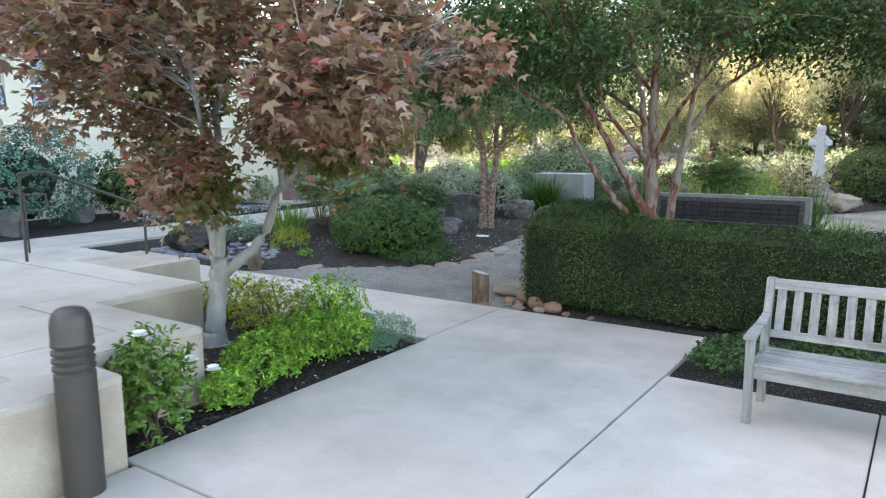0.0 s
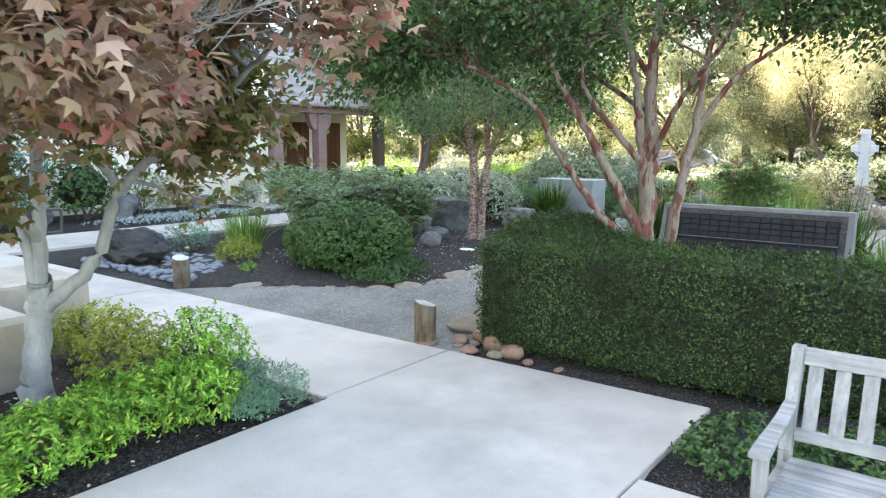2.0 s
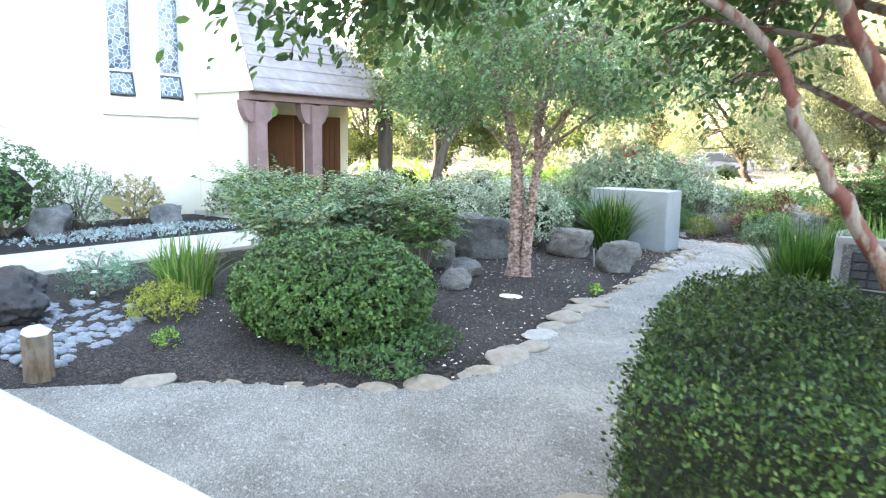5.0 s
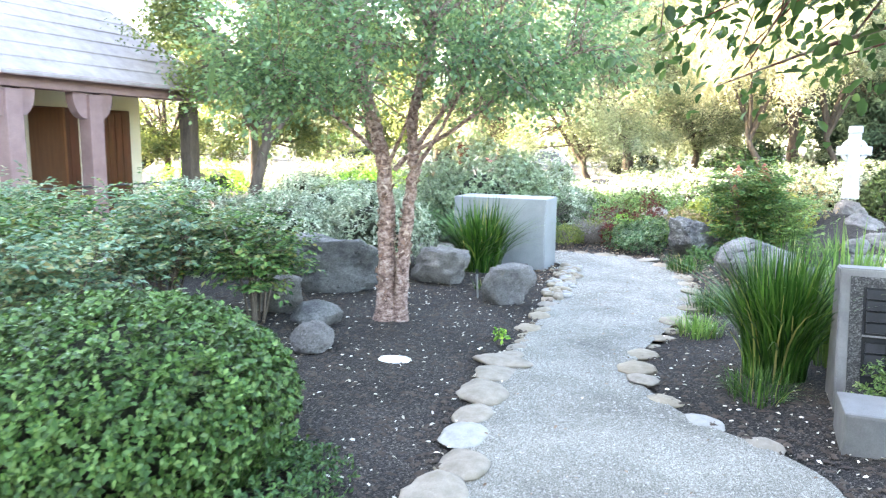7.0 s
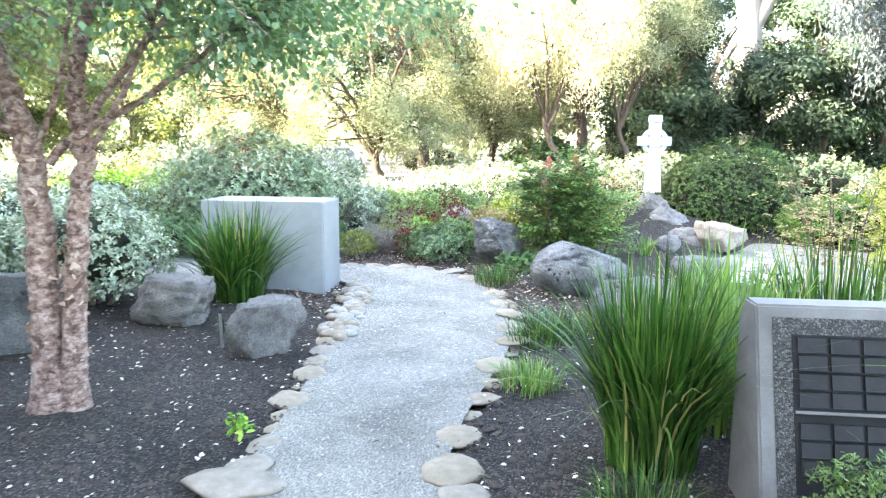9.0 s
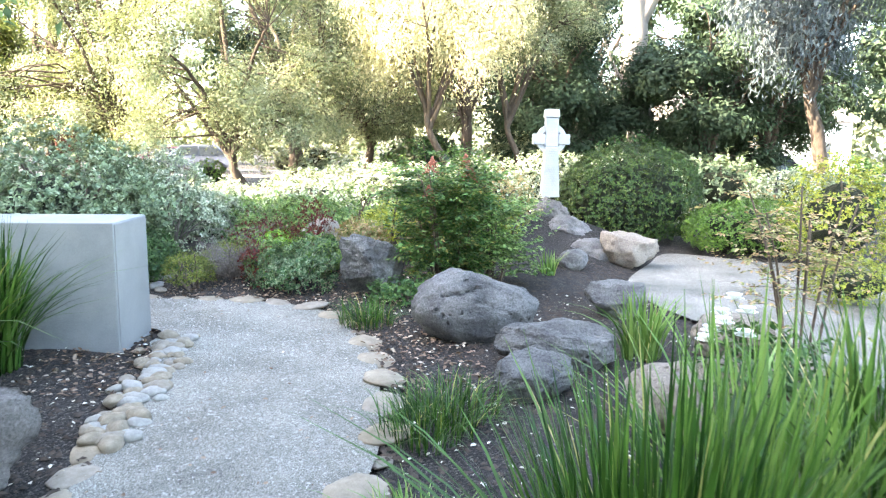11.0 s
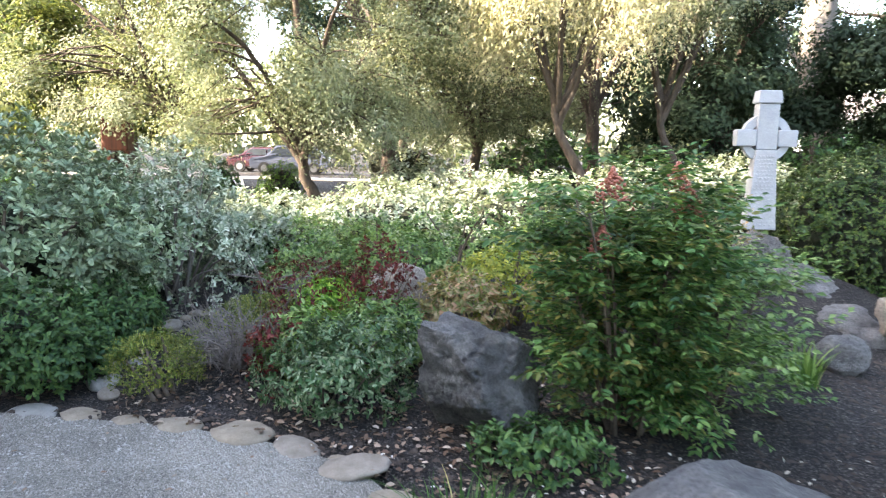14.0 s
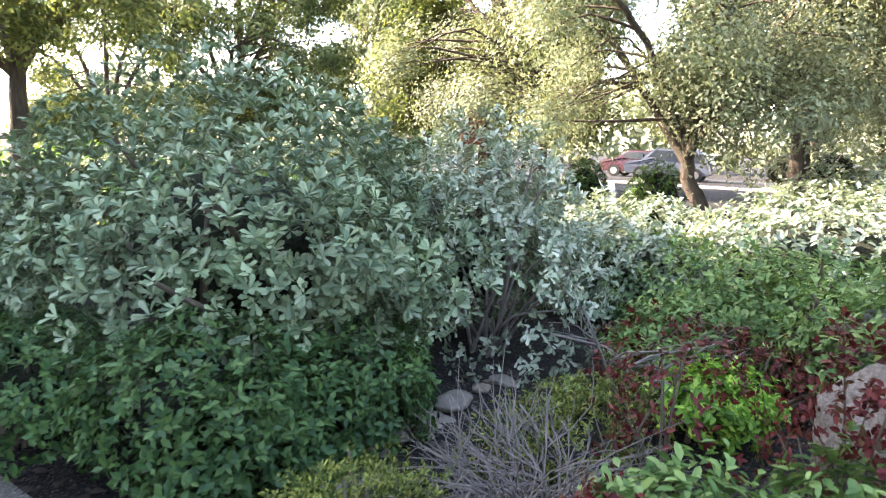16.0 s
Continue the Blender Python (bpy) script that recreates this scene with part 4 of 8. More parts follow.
def hand_rail(x, y0, y1, z_top, z_low, far=False):
    rail = root("handrail", (x, y0, TOP), "dark brown tubular steel handrail beside the terrace steps", "handrail", "step handrails")
    rod("top_rail", [(x, y0 - 0.02, z_top - 0.03), (x, y0 + 0.03, z_top), (x, y0 + 0.3, z_top), (x, y0 + 0.42, z_top - 0.05), (x, y1 - 0.15, z_low + 0.04), (x, y1 + 0.02, z_low - 0.02), (x, y1 + 0.3, z_low - 0.02), (x, y1 + 0.34, z_low - 0.06), (x, y1 + 0.34, z_low - 0.24), (x, y1 + 0.3, z_low - 0.28), (x, y1, z_low - 0.28)], 0.018, RAIL_PAINT, rail, 60)
    rod("post", [(x, y0, TOP - 0.01), (x, y0, z_top - 0.01)], 0.018, RAIL_PAINT, rail)
    rod("post", [(x, y1, -0.01), (x, y1, z_low)], 0.018, RAIL_PAINT, rail)
    return rail


hand_rail(-8.62, 3.92, 5.45, 1.6, 1.12)
hand_rail(-12.2, 3.92, 5.6, 1.6, 1.12)

# ---------- bollard ----------
def bollard(x, y, h=1.07, r=0.095):
    b = root("bollard", (x, y, 0), "round dark brown painted metal bollard with domed ribbed top", "bollard")
    z = h - 0.37
    sections = [("shaft", [(r, 0.0), (r, z)])]
    for i in range(4):
        start = sections[-1][1][-1]
        sections.append(("ring", [start, (r * 0.88, z + 0.008), (r * 0.88, z + 0.018), (r * 1.03, z + 0.026), (r * 1.03, z + 0.042)]))
        z += 0.044
    sections.append(("cap", [(r * 1.03, z - 0.002), (r, z + 0.01), (r, h - 0.1), (r * 0.99, h - 0.095), (r * 0.96, h - 0.07), (r * 0.86, h - 0.035), (r * 0.66, h - 0.012), (r * 0.35, h - 0.002), (0.001, h)]))
    seg = 40
    for name, prof in sections:
        bm = bmesh.new()
        rings = [[bm.verts.new((q * math.cos(2 * math.pi * k / seg), q * math.sin(2 * math.pi * k / seg), zz)) for k in range(seg)] for q, zz in prof]
        for a, c in zip(rings, rings[1:]):
            for k in range(seg):
                bm.faces.new((a[k], a[(k + 1) % seg], c[(k + 1) % seg], c[k]))
        bmesh.ops.translate(bm, vec=(x, y, 0), verts=bm.verts)
        part(name, bm, BOLLARD_PAINT, b, "domed metal cap" if name == "cap" else "", smooth=True)
    return b


bollard(-3.8, 1.92, 1.07, 0.108)


# ---------- bench ----------
def garden_bench(x0, y0, w=1.75):
    """Front left leg at (x0, y0); the seat looks towards -y."""
    b = root("garden_bench", (x0, y0, 0), "weathered grey teak garden bench with slatted back", "bench")
    x1 = x0 + w

    def post(name, px, py0, py1, z0, z1, sx=0.055, sy=0.065, top=None):
        bm = boxed(px - sx / 2, px + sx / 2, py0 - sy / 2, py0 + sy / 2, z0, z1, bevel=0.006)
        for v in bm.verts:
            if v.co.z > (z0 + z1) / 2:
                v.co.y += py1 - py0
        part(name, bm, BENCH_UPRIGHT, b)

    for px in (x0, x1):
        post("leg", px, y0, y0, 0.0, 0.60)
        post("leg", px, y0 + 0.5, y0 + 0.5, 0.0, 0.45)
        post("back_post", px, y0 + 0.5, y0 + 0.64, 0.45, 0.92)
        bm = bmesh.new()
        line = smooth_line([(px, y0 - 0.06, 0.612), (px, y0 + 0.12, 0.625), (px, y0 + 0.34, 0.632), (px, y0 + 0.55, 0.66)], 12)
        prof = [(-0.035, -0.014), (0.035, -0.014), (0.035, 0.014), (-0.035, 0.014)]
        rings = [[bm.verts.new((p[0] + a * (1.15 - 0.3 * i / 11), p[1], p[2] + c)) for a, c in prof] for i, p in enumerate(line)]
        for r, s in zip(rings, rings[1:]):
            for k in range(4):
                bm.faces.new((r[k], r[(k + 1) % 4], s[(k + 1) % 4], s[k]))
        bm.faces.new(rings[0])
        bm.faces.new(rings[-1][::-1])
        bmesh.ops.recalc_face_normals(bm, faces=bm.faces)
        bmesh.ops.bevel(bm, geom=list(bm.edges), offset=0.004, segments=1, affect="EDGES")
        part("armrest", bm, BENCH_WOOD, b)
        part("side_rail", boxed(px - 0.018, px + 0.018, y0 + 0.03, y0 + 0.47, 0.33, 0.40, bevel=0.004), BENCH_WOOD, b)
    part("front_apron", boxed(x0 + 0.028, x1 - 0.028, y0 - 0.012, y0 + 0.014, 0.325, 0.41, bevel=0.005), BENCH_WOOD, b)
    part("rear_apron", boxed(x0 + 0.028, x1 - 0.028, y0 + 0.47, y0 + 0.5, 0.33, 0.40, bevel=0.004), BENCH_WOOD, b)
    for i in range(6):
        ya = y0 - 0.03 + i * 0.082
        part("seat_slat", boxed(x0 + 0.03, x1 - 0.03, ya, ya + 0.077, 0.413, 0.436, bevel=0.005), BENCH_WOOD, b)

    def back_y(z):
        return y0 + 0.5 + (z - 0.45) / 0.47 * 0.14

    for name, za, zb in (("top_rail", 0.84, 0.915), ("lower_rail", 0.5, 0.55)):
        bm = boxed(x0 + 0.028, x1 - 0.028, -0.018, 0.018, za, zb, bevel=0.005)
        for v in bm.verts:
            v.co.y += back_y(v.co.z)
        part(name, bm, BENCH_WOOD, b)
    n = 15
    for i in range(n):
        cx = x0 + 0.028 + (w - 0.056) * (i + 0.5) / n
        bm = boxed(cx - 0.031, cx + 0.031, -0.008, 0.008, 0.545, 0.845, bevel=0.003)
        for v in bm.verts:
            v.co.y += back_y(v.co.z)
        part("back_slat", bm, BENCH_UPRIGHT, b)
    return b


garden_bench(-0.93, 5.02)


# ---------- hedge ----------
def clipped_hedge(name, outline, height, n_side, n_top, label, mat, leaf=0.027, seed=2, jitter=0.045):
    top = root(name, (*outline[0], 0), label, "hedge")
    g = np.random.default_rng(seed)
    poly = np.array([p for p in smooth_line(list(outline) + [outline[0]], 200)])[:-1]
    nxt = np.roll(poly, -1, 0)
    ln = np.linalg.norm(nxt - poly, axis=1)
    nor = np.stack([(nxt - poly)[:, 1], -(nxt - poly)[:, 0]], 1) / (ln[:, None] + 1e-9)
    i = g.choice(len(poly), n_side, p=ln / ln.sum())
    u = g.uniform(size=(n_side, 1))
    xy = poly[i] * (1 - u) + nxt[i] * u
    z = height * g.uniform(0.02, 1.0, n_side)
    wave = np.array([noise.noise((a * 2.2, b * 2.2, c * 2.2)) for (a, b), c in zip(xy, z)]) * 0.035
    inset = np.clip((z - height * 0.9) / (height * 0.1), 0, 1) ** 2 * 0.05 + np.clip((height * 0.18 - z) / (height * 0.18), 0, 1) * 0.07
    dep = wave - inset + g.normal(size=n_side) * jitter * 0.6
    p1 = np.column_stack([xy + nor[i] * dep[:, None], z])
    o1 = np.column_stack([nor[i], np.full(n_side, 0.35)])
    lo, hi = poly.min(0), poly.max(0)
    q = g.uniform(lo, hi, (n_top * 4, 2))
    q = q[inside(q[:, 0], q[:, 1], [tuple(a) for a in poly])][:n_top]
    dist = edge_distance(q[:, 0], q[:, 1], [tuple(a) for a in poly[::4]])
    zt = height + np.array([noise.noise((a * 2.5, b * 2.5, 7)) for a, b in q]) * 0.03 - np.clip(1 - dist / 0.1, 0, 1) ** 2 * 0.05 + g.normal(size=len(q)) * jitter * 0.5
    p2 = np.column_stack([q, zt])
    o2 = np.tile(np.array([[0, 0, 1.0]]), (len(q), 1))
    p, o = np.vstack([p1, p2]), np.vstack([o1, o2])
    p[:, 2] *= 1 + 0.11 * np.clip((p[:, 1] - 7.5) / 1.2, 0, 1)
    tuft = np.array([noise.noise(tuple(q * 16)) + 0.6 * noise.noise(tuple(q * 34)) for q in p])
    keep = tuft + g.uniform(-0.35, 0.35, len(p)) > -0.3
    p, o, tuft = p[keep], o[keep], tuft[keep]
    p = p + o * np.clip(tuft, -0.5, 0.8)[:, None] * 0.035
    m = len(p)
    axis = unit(o * 0.5 + g.normal(size=(m, 3)) * 0.75 + np.array([0, 0, 0.25]))
    face = unit(o + g.normal(size=(m, 3)) * 0.5)
    size = leaf * g.uniform(0.6, 1.3, m)
    leaves("foliage", p, axis, face, size, size * 0.55, "rhomb", mat, top)
    # added solid body inside the leaves, coloured dark as the hedge's inner shade
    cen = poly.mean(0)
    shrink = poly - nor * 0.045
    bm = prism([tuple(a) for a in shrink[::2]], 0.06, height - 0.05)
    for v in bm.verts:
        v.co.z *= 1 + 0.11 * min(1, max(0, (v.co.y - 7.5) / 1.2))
    part("shade_core", bm, CORE, top)
    return top


hedge_line = [(-3.88, 7.3), (-2.0, 7.27), (0.0, 7.27), (2.6, 7.3), (2.75, 7.65), (2.6, 8.05), (0.0, 8.05), (-2.3, 8.03), (-3.0, 8.4), (-3.3, 8.9), (-3.5, 9.3), (-3.9, 9.45), (-4.22, 9.1), (-4.22, 8.5), (-4.05, 7.8)]
clipped_hedge("box_hedge", hedge_line, 0.97, 90000, 44000, "dark green clipped box hedge wrapping round a tree", L_HEDGE, 0.0255)

# ---------- trees near the walk ----------
maple_stems = [
    ([(-5.5, 4.12, -0.05), (-5.49, 4.12, 0.2), (-5.44, 4.16, 0.7), (-5.43, 4.17, 0.92)], 0.095, 0.08),
    ([(-5.44, 4.16, 0.82), (-5.51, 4.11, 1.3), (-5.69, 3.98, 1.68), (-5.84, 3.87, 2.11), (-6.06, 3.71, 2.3), (-6.4, 3.5, 2.6)], 0.05, 0.015),
    ([(-5.43, 4.17, 0.85), (-5.39, 4.19, 1.49), (-5.39, 4.19, 2.11), (-5.35, 4.22, 2.53), (-5.3, 4.2, 3.2)], 0.055, 0.016),
    ([(-5.4, 4.19, 0.72), (-5.11, 4.4, 1.05), (-4.93, 4.53, 1.54), (-4.69, 4.7, 1.82), (-4.3, 4.85, 2.11), (-3.6, 4.8, 2.45), (-3.0, 4.65, 2.6)], 0.055, 0.01),
    ([(-5.4, 4.18, 1.9), (-5.52, 4.0, 2.28), (-5.7, 3.8, 2.5), (-5.8, 3.6, 2.9)], 0.03, 0.01),
    ([(-4.93, 4.53, 1.54), (-4.3, 3.9, 1.95), (-3.7, 3.5, 2.1), (-3.2, 3.2, 2.3)], 0.03, 0.01),
    ([(-5.4, 4.17, 1.2), (-5.0, 3.8, 1.6), (-4.7, 3.5, 2.1), (-4.4, 3.2, 2.6)], 0.035, 0.01),
]
crown = np.vstack([crown_points((-4.8, 3.75, 2.85), (1.75, 1.45, 0.85), 165, 11, -0.6, 0.4), crown_points((-3.15, 3.35, 2.3), (0.55, 0.55, 0.36), 46, 12, -0.9, 0.3), crown_points((-5.9, 3.6, 2.3), (0.9, 0.8, 0.5), 38, 13, -0.9, 0.3), crown_points((-4.75, 3.35, 1.62), (0.4, 0.35, 0.26), 30, 14, -0.9, 0.3), crown_points((-2.93, 4.65, 2.45), (0.24, 0.26, 0.32), 16, 15, -1, 0.3), crown_points((-4.1, 4.0, 2.1), (0.7, 0.5, 0.3), 36, 16, -0.9, 0.3), crown_points((-4.6, 5.0, 2.1), (0.65, 0.45, 0.5), 64, 17, -1, 0.2), crown_points((-3.6, 4.2, 2.8), (0.65, 0.6, 0.35), 44, 18, -1, 0.2)])
crown = np.vstack([crown, crown_points((-5.7, 2.65, 2.8), (0.8, 0.7, 0.4), 30, 17, -0.9, 0.3)])
crown = crown[(crown[:, 1] < 4.03 + 0.55 * (-1.93 - crown[:, 0])) | (crown[:, 2] > 2.45)]
tree("maple_tree", maple_stems, crown, "Japanese maple with pale grey trunk and reddish autumn leaves", BARK_GREY, L_MAPLE, 0.082, 52, "fan", 1.0, 0.003, 0.14, 21, 12, 0.3, 0.55, bare=18,
     other=L_MAPLE_GREEN, pick=lambda p: (p[:, 0] + 4.9) * -0.1 + (p[:, 1] - 3.7) * 0.7 - (p[:, 2] - 2.2) * 0.35 + 0.46 - 1.6 * (p[:, 0] > -3.75))

bare = root("dead_branch", (-3.2, 4.2, 2.4), "pale leafless twig spray caught in the maple", "branch")
bt = Tubes()
bg = np.random.default_rng(77)
for i in range(26):
    a = np.array([-3.5, 4.15, 2.4]) + bg.normal(size=3) * 0.05
    e = np.array([-3.12, 4.3, 2.72]) + bg.normal(size=3) * np.array([0.2, 0.2, 0.16])
    mid = (a + e) / 2 + bg.normal(size=3) * 0.07
    bt.add(smooth_line([a, mid, e], 8), np.linspace(0.005, 0.0015, 8), 4)
    for k in range(3):
        f = e + bg.normal(size=3) * 0.1
        bt.add(smooth_line([mid, (mid + f) / 2 + bg.normal(size=3) * 0.03, f], 6), np.linspace(0.003, 0.001, 6), 4)
tagged(bt.make("twig_spray", TWIG_PALE, bare), kind="stuff")
rod("stem", [(-3.75, 4.2, 2.2), (-3.55, 4.15, 2.35), (-3.3, 4.2, 2.5)], 0.008, TWIG_PALE, bare)

myrtle_stems = [
    ([(-2.83, 8.5, -0.05), (-2.83, 8.52, 0.83), (-2.81, 8.53, 1.65), (-2.82, 8.53, 2.21), (-2.8, 8.5, 2.75), (-2.7, 8.4, 3.6)], 0.105, 0.035),
    ([(-2.87, 8.47, 0.3), (-2.95, 8.42, 0.87), (-3.15, 8.26, 1.18), (-3.35, 8.11, 1.52), (-3.55, 7.96, 1.9), (-3.65, 7.88, 2.16), (-3.92, 7.67, 2.41), (-4.43, 7.28, 2.72)], 0.052, 0.015),
    ([(-2.85, 8.48, 0.7), (-2.87, 8.48, 1.07), (-3.08, 8.32, 1.53), (-3.28, 8.17, 1.98), (-3.51, 7.99, 2.45), (-3.7, 7.8, 3.0)], 0.068, 0.02),
    ([(-2.8, 8.54, 0.6), (-2.83, 8.52, 1.4), (-2.9, 8.46, 2.02), (-2.95, 8.42, 2.53), (-3.1, 8.3, 3.2)], 0.072, 0.02),
    ([(-2.72, 8.6, 0.2), (-2.65, 8.65, 0.79), (-2.56, 8.72, 1.54), (-2.48, 8.79, 2.03), (-2.43, 8.83, 2.57), (-2.3, 8.9, 3.3)], 0.072, 0.02),
    ([(-2.48, 8.79, 2.0), (-2.21, 8.99, 2.47), (-1.9, 9.2, 2.75), (-1.4, 9.5, 3.1)], 0.035, 0.012),
    ([(-2.89, 8.47, 1.72), (-3.17, 8.25, 2.13), (-3.33, 8.13, 2.45), (-3.5, 8.6, 2.95)], 0.035, 0.012),
    ([(-2.8, 8.52, 1.7), (-2.5, 8.3, 2.2), (-2.1, 8.0, 2.6), (-1.7, 7.7, 3.0)], 0.035, 0.012),
]
crown = np.vstack([crown_points((-2.8, 8.5, 3.5), (2.4, 2.3, 1.15), 300, 31, -0.8, 0.4), crown_points((-4.5, 7.6, 2.95), (0.9, 0.9, 0.35), 44, 32, -1, 0.3), crown_points((-4.6, 9.8, 3.05), (1.1, 1.4, 0.35), 50, 33, -1, 0.3), crown_points((-4.75, 10.3, 2.5), (0.75, 0.5, 0.28), 20, 34, -1, 0.2), crown_points((-5.3, 7.3, 2.6), (0.85, 0.7, 0.28), 34, 35, -1, 0.2), crown_points((-5.0, 6.55, 2.75), (0.5, 0.45, 0.2), 14, 36, -1, 0.2), crown_points((-4.8, 7.7, 3.5), (1.1, 0.9, 0.5), 46, 37, -1, 0.3)])
tree("crape_myrtle_tree", myrtle_stems, crown, "crape myrtle with several peeling red and tan trunks", MYRTLE_BARK, L_MYRTLE, 0.068, 85, "oval", 0.52, 0.003, 0.2, 32, 12, 0.3, 0.4)

birch_stems = [
    ([(-8.06, 13.23, -0.05), (-8.05, 13.23, 0.66), (-8.08, 13.23, 1.57), (-8.18, 13.21, 2.05), (-8.36, 13.18, 2.73), (-8.5, 13.15, 3.6)], 0.112, 0.035),
    ([(-7.92, 13.25, -0.05), (-7.86, 13.26, 0.9), (-7.77, 13.28, 1.66), (-7.79, 13.28, 2.06), (-7.66, 13.3, 2.61), (-7.5, 13.3, 3.4)], 0.08, 0.028),
    ([(-7.97, 13.25, 1.57), (-7.81, 13.27, 1.73), (-7.32, 13.35, 2.01), (-6.79, 13.44, 2.4), (-6.2, 13.5, 2.7)], 0.03, 0.01),
    ([(-7.76, 13.28, 1.79), (-7.53, 13.32, 2.1), (-7.13, 13.38, 2.61), (-6.8, 13.2, 3.2)], 0.03, 0.01),
    ([(-8.1, 13.22, 1.7), (-8.5, 13.0, 2.1), (-9.0, 12.7, 2.5)], 0.03, 0.01),
    ([(-7.82, 13.27, 1.5), (-7.5, 13.2, 1.9), (-7.15, 13.1, 2.45), (-6.85, 13.0, 3.1)], 0.024, 0.008),
    ([(-8.02, 13.2, 1.62), (-7.75, 13.1, 2.1), (-7.5, 13.0, 2.9)], 0.022, 0.008),
]
crown = np.vstack([crown_points((-7.95, 13.2, 3.2), (2.3, 2.1, 1.15), 300, 41, -0.85, 0.4), crown_points((-8.9, 12.6, 2.35), (0.9, 0.8, 0.35), 36, 42, -1, 0.3), crown_points((-6.9, 13.4, 2.5), (0.8, 0.8, 0.3), 26, 43, -1, 0.3)])
birch = tree("birch_tree", birch_stems, crown, "twin-trunked birch with shaggy pinkish bark in dark mulch", BIRCH_BARK, L_BIRCH, 0.058, 96, "rhomb", 0.66, 0.003, 0.2, 42, 14, 0.4, 0.4)



def peeling_bark(stems, n, parent, seed):
    """Curled papery flakes standing off the trunks."""
    g = np.random.default_rng(seed)
    vs, fs = [], []
    for i in range(n):
        pts, r0, r1 = stems[i % len(stems)]
        line = smooth_line(pts, 60)
        u = g.uniform(0.02, 0.72)
        c = np.array([np.interp(u, np.linspace(0, 1, 60), line[:, k]) for k in range(3)])
        r = (r0 + (r1 - r0) * u ** 0.8) * 1.0
        a = g.uniform(0, 6.28)
        w, h, lift = g.uniform(0.015, 0.05), g.uniform(0.012, 0.05), g.uniform(0.006, 0.03)
        slant = g.normal() * 0.012
        sign = 1 if g.uniform() < 0.5 else -1
        k = len(vs) * 6
        v = []
        for t in range(3):
            b = a + sign * t * w / r / 2
            out = r * 0.985 + lift * (t / 2) ** 1.6
            for z in (-h / 2, h / 2):
                v.append(c + np.array([out * math.cos(b), out * math.sin(b), z * (1.0, 0.8, 0.3)[t] + g.normal() * 0.003 + t * slant]))
        vs.append(np.array(v))
        fs += [(k, k + 1, k + 3, k + 2), (k + 2, k + 3, k + 5, k + 4)]
    return tagged(raw("peeling_bark", np.vstack(vs), np.array(fs), BARK_FLAKE, parent, "", True), "curled papery bark flakes", kind="stuff")


peeling_bark(birch_stems[:2], 620, birch, 45)

second = [([(2.3, 11.3, -0.05), (2.25, 11.2, 1.2), (1.9, 10.9, 2.2), (1.5, 10.6, 3.0), (1.0, 10.4, 3.6)], 0.09, 0.025), ([(2.25, 11.2, 1.1), (2.5, 11.6, 2.0), (2.6, 11.8, 3.2)], 0.06, 0.02), ([(1.9, 10.9, 2.1), (0.9, 11.0, 2.6), (0.0, 11.2, 3.0)], 0.035, 0.012), ([(2.2, 11.1, 1.5), (1.0, 10.7, 2.3), (-0.2, 10.4, 3.0), (-1.2, 10.2, 3.8)], 0.06, 0.015)]
crown = np.vstack([crown_points((1.7, 11.0, 3.7), (2.0, 2.0, 1.1), 130, 51, -0.7, 0.4), crown_points((0.0, 11.2, 3.1), (0.8, 0.8, 0.4), 30, 52, -1, 0.3), crown_points((-0.9, 10.2, 3.25), (1.35, 1.2, 0.85), 95, 53, -1, 0.3)])
tree("crape_myrtle_tree", second, crown, "younger crape myrtle with tan bark and green leaves", MYRTLE_BARK, L_MYRTLE, 0.075, 80, "rhomb", 0.55, 0.003, 0.22, 52, 10, 0.3, 0.4)


